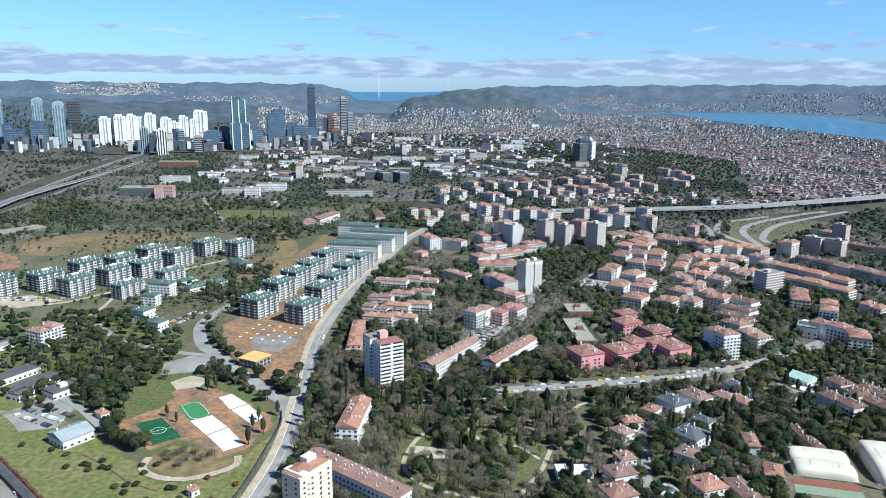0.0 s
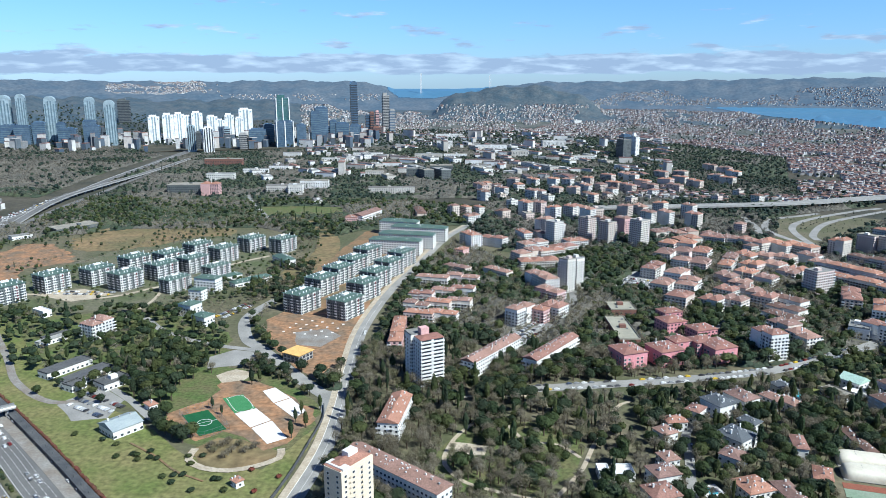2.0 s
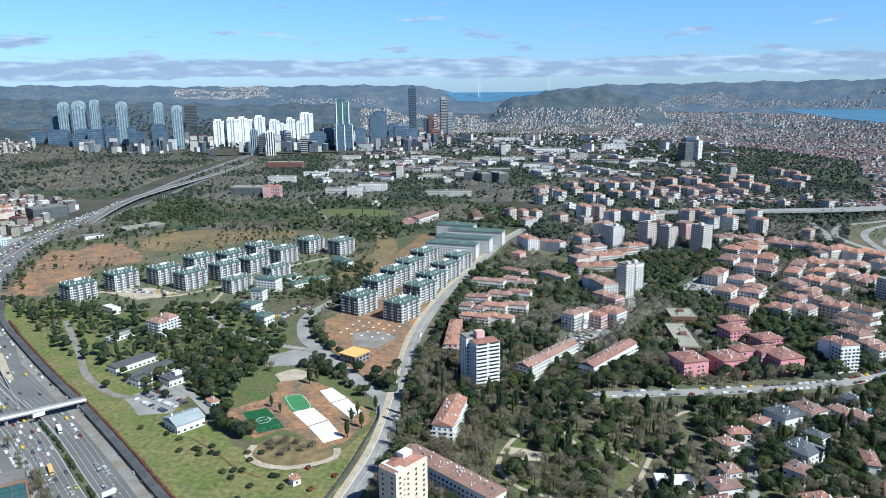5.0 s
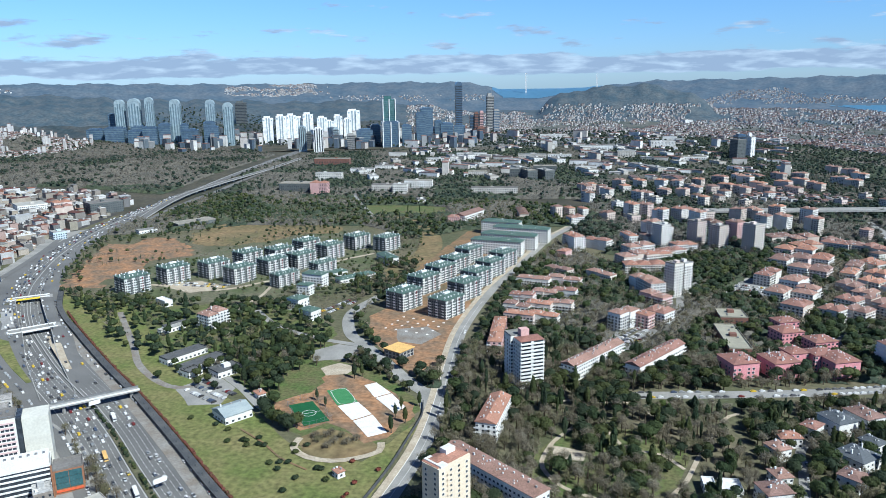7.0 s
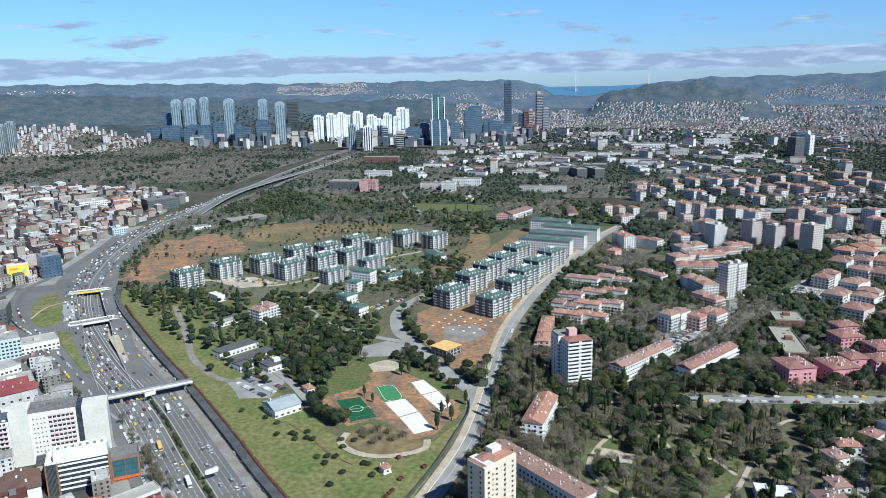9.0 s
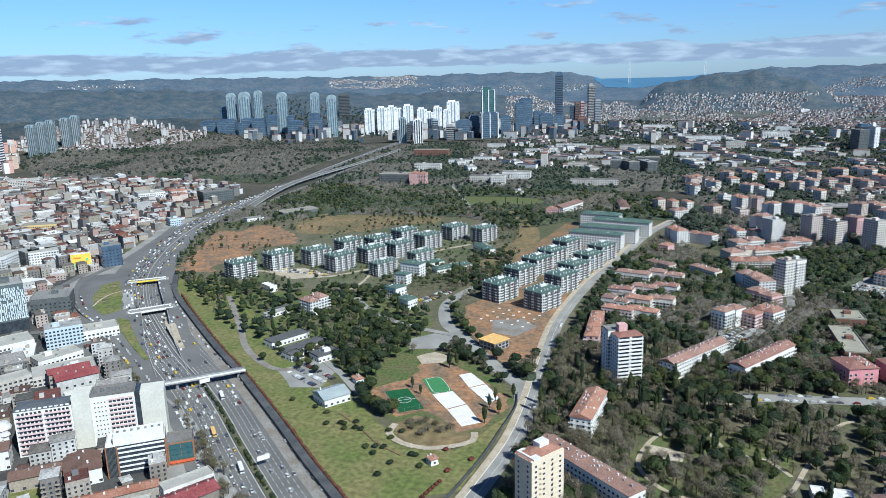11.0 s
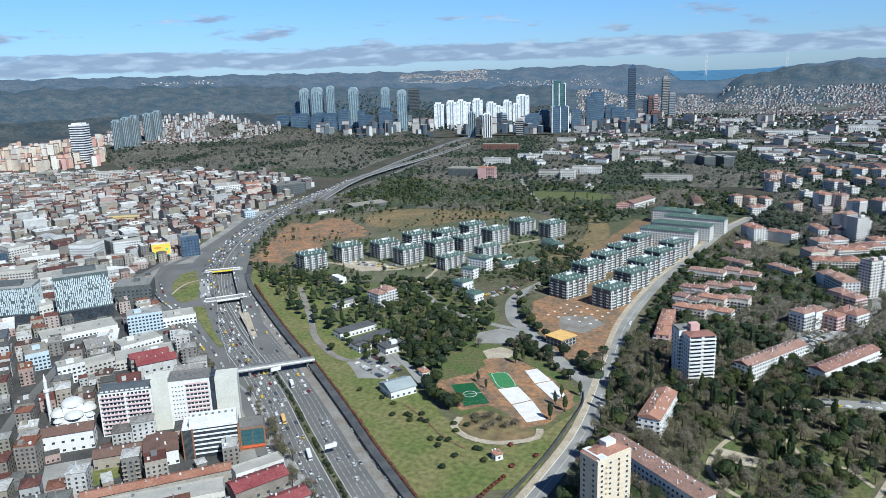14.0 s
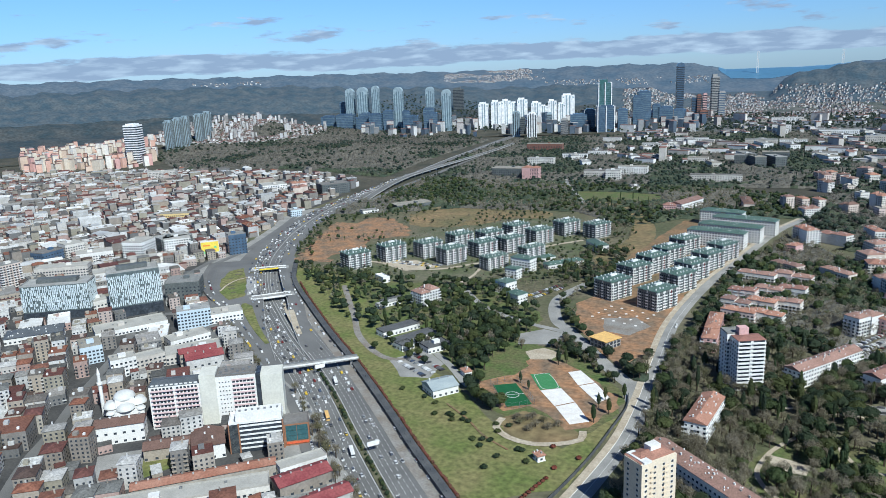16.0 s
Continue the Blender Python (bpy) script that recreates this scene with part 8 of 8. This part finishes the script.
def canopy(root, poly, seed, mix, step, high, holes):
    """The closed, uneven roof of a wood: one bumpy sheet of bare growth, one of evergreen."""
    g = np.random.default_rng(seed + 500)
    p = np.array(poly, float)
    lo, hi = p.min(0), p.max(0)
    nx, ny = int((hi[0] - lo[0]) / step) + 2, int((hi[1] - lo[1]) / step) + 2
    gx, gy = np.meshgrid(lo[0] + np.arange(nx) * step, lo[1] + np.arange(ny) * step, indexing="ij")
    gx, gy = gx + g.uniform(-.4, .4, gx.shape) * step, gy + g.uniform(-.4, .4, gy.shape) * step
    i = np.arange(nx * ny).reshape(nx, ny)
    q = np.stack([i[:-1, :-1], i[1:, :-1], i[1:, 1:], i[:-1, 1:]], -1).reshape(-1, 4)
    cx, cy = gx.ravel()[q].mean(1), gy.ravel()[q].mean(1)
    ok = inside(poly, cx, cy) & free(cx, cy)
    ok &= waves(cx * 5 + seed * 77, cy * 5) + g.uniform(-.2, .2, cx.size) > -1.1 + 2.2 * holes
    drift = waves(cx * 3.1 + seed * 131, cy * 3.1) + .35 * waves(cx * 9, cy * 9 + seed)
    level = {"bare": -.55, "leafless": -9, "mixed": .0, "street": .15, "pines": .45}.get(mix, 0)
    green = drift < level
    for band in PLANTED:
        green |= inside(band, cx, cy)
    up = high * (.25 + .75 * g.random(gx.shape)) * (1 + .35 * waves(gx * 8, gy * 8))
    whole = np.zeros((nx + 1, ny + 1), int)
    cells = ok.reshape(nx - 1, ny - 1).astype(int)
    whole[1:nx, 1:ny] = cells
    full = whole[:nx, :ny] + whole[1:, :ny] + whole[:nx, 1:] + whole[1:, 1:]
    z = land(gx, gy) + np.where(full == 4, up, np.minimum(up, .5))
    v = np.stack([gx, gy, z], -1).reshape(-1, 3)
    for sel, name, mat in ((ok & ~green, "bare_canopy", thicket), (ok & green, "evergreen_canopy", canopy_green)):
        if sel.any():
            used, back_to = np.unique(q[sel], return_inverse=True)
            part(name, Heap().add(v[used], back_to.reshape(-1, 4)), mat, root, kind="stuff")


def wood(name, poly, spacing, mix, seed, label, single=0, scale=1.0, holes=0.25, sheet=0.0):
    """Trees over an area, kept off what is built; the first few are trees of their own."""
    g = np.random.default_rng(seed)
    p = np.array(poly, float)
    lo, hi = p.min(0), p.max(0)
    gx, gy = np.meshgrid(np.arange(lo[0], hi[0], spacing), np.arange(lo[1], hi[1], spacing))
    x, y = gx.ravel() + g.uniform(-.5, .5, gx.size) * spacing, gy.ravel() + g.uniform(-.5, .5, gx.size) * spacing
    ok = inside(poly, x, y) & free(x, y)
    ok &= waves(x * 5 + seed * 77, y * 5) + g.uniform(-.5, .5, x.size) > -1.1 + 2.2 * holes
    x, y = x[ok], y[ok]
    o = np.argsort(np.hypot(x, y))
    x, y = x[o], y[o]
    z = land(x, y)
    heaps = {k: Heap() for k in KINDS + ("trunk",)}
    names, odds = zip(*MIX[mix])
    # what grows where changes slowly over the area
    drift = waves(x * 3.1 + seed * 131, y * 3.1)
    for i in range(len(x)):
        kind = names[g.choice(len(names), p=np.array(odds) / sum(odds))]
        if drift[i] > .25 and mix not in ("pines", "villa"):
            kind = "bare" if g.random() < .8 else kind
        elif drift[i] < -.45 and mix != "leafless":
            kind = "pine" if g.random() < .6 else kind
        h, r = SIZE[kind]
        k = g.uniform(.65, 1.25) * scale
        dist = math.hypot(x[i], y[i])
        lod = "near" if dist < 620 else "mid" if dist < 1250 else "far"
        if i < single:
            key = (kind, int(g.integers(0, 3)))
            if key not in tree_models:
                v, t = LOD["near"][kind][key[1]]
                hp = Heap().add(v * (r, r, h / 2.1), None, t, .37 * key[1])
                tree_models[key] = (hp.mesh("crown"), Heap().add(TR_V * (h * .55, h * .55, h * .6), TR_Q).mesh("trunk"))
            crown_me, trunk_me = tree_models[key]
            words = {"bare": "leafless grey-brown tree with fine twigs", "spire": "slim dark green cypress tree", "cone": "dark conical conifer tree", "pine": "dark green umbrella pine", "broad": "dark evergreen broadleaf tree"}[kind]
            root = thing("tree", x[i], y[i], z[i], g.uniform(0, 360), words, "tree", "trees")
            root.scale = (k, k, k * g.uniform(.9, 1.15))
            part("crown", crown_me, MATERIAL[kind], root)
            part("trunk", trunk_me, bark, root)
        else:
            plant(heaps, kind, x[i], y[i], z[i], h * k, r * k, lod, g)
    # distant woods take the haze-tinted leaves and twigs
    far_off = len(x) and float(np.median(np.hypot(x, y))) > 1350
    root = thing(name, 0, 0, 0, 0, label, "trees", kind="stuff")
    if sheet:
        canopy(root, poly, seed, mix, sheet, 6.5 * scale, max(0, holes - .06))
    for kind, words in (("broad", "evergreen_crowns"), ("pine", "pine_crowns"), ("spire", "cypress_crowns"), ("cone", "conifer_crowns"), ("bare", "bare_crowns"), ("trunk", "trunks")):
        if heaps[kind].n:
            part(words, heaps[kind], bark if kind == "trunk" else (hazed_twig if kind == "bare" else hazed_leaf) if far_off else MATERIAL[kind], root, kind="stuff")


wood("park_trees", [(-95, 330), (-98, 500), (-104, 620), (30, 640), (110, 570), (100, 480), (110, 340), (20, 300)], 7.0, "park", 21, "mixed park trees between the apartment slabs", 110, 1.1, holes=.12)
wood("villa_trees", [(112, 330), (112, 548), (250, 575), (420, 660), (520, 640), (420, 420), (260, 330)], 6.6, "villa", 22, "dense garden trees between villas", 90, holes=.02)
wood("pine_grove", [(-395, 560), (-300, 505), (-232, 480), (-215, 560), (-245, 660), (-300, 720), (-420, 700), (-520, 700), (-600, 720), (-430, 575)], 7.4, "pines", 23, "dark pine grove round the lodges", 100, holes=.38)
wood("street_trees", [(-135, 530), (-96, 500), (-96, 600), (-99, 700), (-88, 860), (-40, 1060), (60, 900), (120, 1000), (330, 1060), (420, 900), (470, 700), (300, 600), (110, 575), (30, 640), (-75, 625), (-118, 600)], 7.0, "street", 24, "trees along the streets and yards", 0, 1.08, holes=.06, sheet=5)
wood("site_trees", [(-210, 610), (-175, 560), (-135, 530), (-120, 560), (-140, 575), (-200, 640), (-222, 690), (-205, 760), (-212, 900), (-260, 930), (-270, 800), (-240, 700)], 6.8, "mixed", 25, "bare and evergreen trees along the site edge", 0, holes=.15)
wood("upper_woods", [(-800, 1250), (-770, 1010), (-690, 1040), (-560, 1130), (-360, 1150), (-250, 1060), (-190, 1140), (-30, 1190), (20, 1320), (-150, 1420), (-500, 1400), (-810, 1420)], 8.6, "mixed", 26, "woods above the estate", 0, holes=.10, sheet=5.5)
wood("east_woods", [(-30, 1190), (30, 1000), (330, 1000), (430, 1080), (520, 1300), (750, 1420), (740, 1700), (560, 1900), (200, 1900), (20, 1500)], 8.8, "street", 27, "woods among the eastern towers", 0, 1.05, holes=.12, sheet=5.5)
wood("interchange_trees", [(400, 900), (470, 1050), (800, 1380), (1300, 1500), (1100, 1000), (700, 650), (480, 640)], 9.0, "street", 28, "trees round the interchange and rows", 0, 1.0, holes=.15, sheet=5.5)
wood("far_woods", [(-820, 1420), (-870, 1700), (-940, 2200), (-900, 2330), (-300, 2600), (600, 2700), (700, 1950), (200, 1900), (0, 1480), (-300, 1420)], 10.5, "mixed", 29, "woods between works and campus buildings", 0, .9, holes=.2, sheet=7.0)
wood("west_woods", [(-900, 1420), (-940, 1700), (-1010, 2250), (-1300, 2500), (-2000, 2500), (-2150, 2250), (-1850, 1600), (-1560, 1420), (-1150, 1460)], 10.0, "bare", 30, "bare brown woods on the western hill", 0, 1.1, holes=.08, sheet=6.5)
wood("quarry_trees", [(-760, 900), (-700, 830), (-640, 760), (-600, 745), (-560, 760), (-560, 980), (-640, 1050), (-740, 1000)], 7.0, "mixed", 31, "bushes on the cleared slope", 0, .7, holes=.60)
wood("motorway_trees", [(-205, 268), (-240, 305), (-285, 346), (-322, 380), (-360, 412), (-400, 440), (-440, 470), (-455, 492), (-400, 462), (-345, 424), (-300, 382), (-262, 345), (-232, 318), (-200, 285)], 6.0, "leafless", 32, "row of bare trees beside the motorway", 0, .85, holes=.0)
wood("verge_trees", [(-520, 510), (-480, 480), (-430, 443), (-398, 422), (-412, 442), (-448, 474), (-492, 508), (-515, 524)], 5.0, "leafless", 44, "bare trees between the side street and the houses", 0, .8, holes=.0)
wood("scar_trees", [(-350, 1190), (-250, 1090), (-205, 905), (-215, 760), (-275, 760), (-262, 860), (-262, 1000), (-310, 1120)], 6.5, "bare", 33, "bare brown thicket along the cleared strip", 0, .6, holes=.3)
wood("estate_trees", [(-545, 705), (-560, 823), (-500, 1035), (-375, 1100), (-262, 1034), (-279, 865), (-342, 730), (-425, 700)], 9.5, "mixed", 34, "young trees between the apartment blocks", 0, .5, holes=.25)
wood("kerb_trees", [(30, 542), (120, 560), (190, 576), (255, 600), (330, 650), (345, 640), (255, 580), (190, 556), (120, 540), (35, 524)], 12.0, "leafless", 35, "bare street trees before the rose blocks", 0, .8, holes=.1)
wood("meadow_bushes", [(-700, 1040), (-577, 1122), (-453, 1170), (-330, 1130), (-411, 1040), (-507, 990), (-620, 990)], 9.0, "mixed", 36, "scattered bushes on the dry meadow", 0, .6, holes=.5)
wood("shore_trees", [(250, 2400), (300, 3600), (1500, 3700), (2100, 2500), (1700, 1700), (900, 1600), (700, 1900)], 30.0, "street", 37, "trees between the far houses", 0, 1.0, holes=.3)
wood("ridge_trees", [(-1950, 2560), (-300, 2560), (200, 2700), (200, 3300), (-300, 3400), (-1950, 3300)], 20.0, "pines", 38, "dark woods around the business district", 0, 1.3, holes=.22)
wood("valley_woods", [(196, 3100), (611, 2956), (900, 2244), (640, 1560), (480, 1600), (370, 1750), (296, 2162), (132, 2900)], 15.0, "pines", 40, "dark evergreen woods in the valley", 0, 1.05, holes=.10, sheet=8)
wood("court_trees", [(-200, 560), (-175, 548), (-140, 520), (-118, 497), (-112, 475), (-106, 492), (-118, 512), (-140, 535), (-170, 565), (-195, 590)], 5.5, "villa", 39, "dark evergreens between the courts and the street", 0, .8, holes=.0)
wood("loop_bushes", [(430, 1090), (445, 1290), (600, 1335), (780, 1390), (760, 1330), (600, 1180), (520, 1060)], 11.0, "street", 41, "low bushes between the slip roads", 0, .32, holes=.35)
wood("rose_trees", [(60, 552), (123, 563), (187, 578), (245, 600), (243, 612), (185, 592), (120, 577), (60, 566)], 6.0, "leafless", 42, "bare trees on the strip before the rose blocks", 0, .8, holes=.0)
wood("slope_trees", [(-345, 735), (-300, 690), (-250, 700), (-235, 760), (-262, 860), (-290, 850), (-330, 790)], 8.0, "bare", 43, "bare and evergreen trees on the slope below the estate", 0, .65, holes=.2)


# ---- single bushes and trees on the lawns ----
def lone(kind, x, y, k, words, material=None, category="tree"):
    h, r = SIZE[kind]
    n = int(abs(x * 7 + y)) % 3
    key = (kind, n, words)
    if key not in tree_models:
        v, t = LOD["near"][kind][n]
        tree_models[key] = (Heap().add(v * (r, r, h / 2.1), None, t, .29 * n).mesh("crown"), Heap().add(TR_V * (h * .55, h * .55, h * .6), TR_Q).mesh("trunk"))
    root = thing("bush" if category == "bush" else "tree", x, y, -1.2 * k if category == "bush" else 0, (x * 37) % 360, words, category, "lawn planting")
    root.scale = (k, k, k * (.62 if category == "bush" else 1))
    part("crown", tree_models[key][0], material or MATERIAL[kind], root)
    part("trunk", tree_models[key][1], bark, root)


red_leaf = surface("red_leaves", (0.16, 0.040, 0.028), (0.12, 0.05, 0.03), big=.3, fine=1.0, bump=0)
for x, y in ((-275, 442), (-220, 417), (-192, 392), (-186, 394), (-181, 395), (-160, 391), (-184, 386), (-210, 414), (-181, 408), (-232, 414), (-217, 411), (-213, 422), (-171, 363), (-150, 379), (-157, 391), (-169, 378), (-223, 418), (-205, 413), (-186, 417), (-177, 418), (-240, 430), (-252, 436)):
    lone("broad", x, y, .56, "round dark green bush on the lawn", category="bush")
for x, y in ((-132, 379), (-122, 396), (-141, 403)):
    lone("broad", x, y, .48, "round red-leaved bush on the lawn", red_leaf, "bush")
for i in range(9):
    lone("broad", -139 + i * .8, 338 + i * 3.6, .36, "clipped red-leaved hedge bush", red_leaf, "bush")
for x, y in ((-208, 443), (-198, 436), (-194, 442), (-214, 446), (-221, 452), (-202, 440), (-228, 462), (-225, 474)):
    lone("broad", x, y, 1.2, "dark evergreen tree beside the pitches")
for x, y, k in ((-127, 446, 1.0), (-130, 469, .8), (-129, 482, .8), (-121, 462, .9), (-181, 532, 1.0), (-176, 537, .9), (-117, 490, .9), (-196, 487, .7), (-186, 478, .6)):
    lone("cone", x, y, k, "dark conifer beside the courts")
for x, y in ((-172, 425), (-169, 432), (-161, 425), (-158, 433), (-167, 436), (-152, 425), (-163, 418), (-176, 430), (-147, 431)):
    lone("bare", x, y, 1.05, "bare brown shrub on dry ground", category="bush")
for x, y in ((-300, 497), (-296, 505), (-283, 492), (-330, 520), (-340, 505)):
    lone("broad", x, y, .8, "dark evergreen tree by the car park")

# red-brown hedge on top of the noise wall, and its bushes in the median
hedge = Heap()
hrng = np.random.default_rng(3)
hv, ht = LOD["mid"]["broad"][0]
for (x, y), (sx, sy) in zip(*curve([(-140, 292), (-183, 330), (-221, 363), (-259, 398), (-306, 440), (-344, 473), (-404, 523), (-476, 586), (-540, 645)], 2.2)):
    hedge.add(turned(hv * (1.5, 1.5, 1.5) * hrng.uniform(.8, 1.25), hrng.uniform(0, 360), x + sx * 6.2 + hrng.uniform(-.5, .5), y + sy * 6.2, -.4), None, ht, hrng.random())
tagged(part("hedge", hedge, hedge_m), "long red-brown hedge behind the noise wall", "hedge")
green_strip = Heap()
for (x, y), (sx, sy) in zip(*curve([(-190, 297), (-207, 312), (-233, 335), (-275, 373), (-318, 413), (-355, 444)], 3.0)):
    if hrng.random() < .8:
        green_strip.add(turned(hv * (1.6, 1.6, 1.5) * hrng.uniform(.7, 1.4), hrng.uniform(0, 360), x + hrng.uniform(-.8, .8), y, -.2), None, ht, hrng.random())
tagged(part("median_bushes", green_strip, leaf), "green bushes planted between the carriageways", "bushes", kind="stuff")


def gantry(x, y, rot, label):
    root = thing("road_sign", x, y, 0, rot, label, "road sign")
    part("post", box(Heap(), -4.5, 0, 0, .4, .4, 8), steel, root)
    part("panel", box(Heap(), 0, 0, 5.2, 8, .25, 3.2), white_trim, root, "plain pale sign panel")


gantry(-352, 442, 53, "pale road sign panel on a steel post")
gantry(-243, 352, 53, "pale road sign panel on a steel post")

tagged(part("lawn_wall", ribbon(Heap(), curve([(-128, 325), (-121, 362), (-116, 400), (-113.5, 440), (-112, 475), (-116, 497)], 5.0), -.3, .3, 0.0, 2.2), dark_concrete), "dark fence wall between lawn and street", "wall", kind="structure")
tagged(part("kerb", ribbon(Heap(), (street[0][:40], street[1][:40]), -5.2, -4.9, .2, .25), court_white), "pale kerb along the pavement", "kerb", kind="structure")
tagged(part("street_line", ribbon(Heap(), (street[0][:70], street[1][:70]), -.1, .1, .26), paint), "white centre line on the street", "road marking", kind="structure")
for x, y, k in ((266, 453, 1.25), (272, 446, 1.1), (58, 515, .8), (-70, 470, .7)):
    lone("broad", x, y, k, "fresh yellow-green tree coming into leaf", spring)
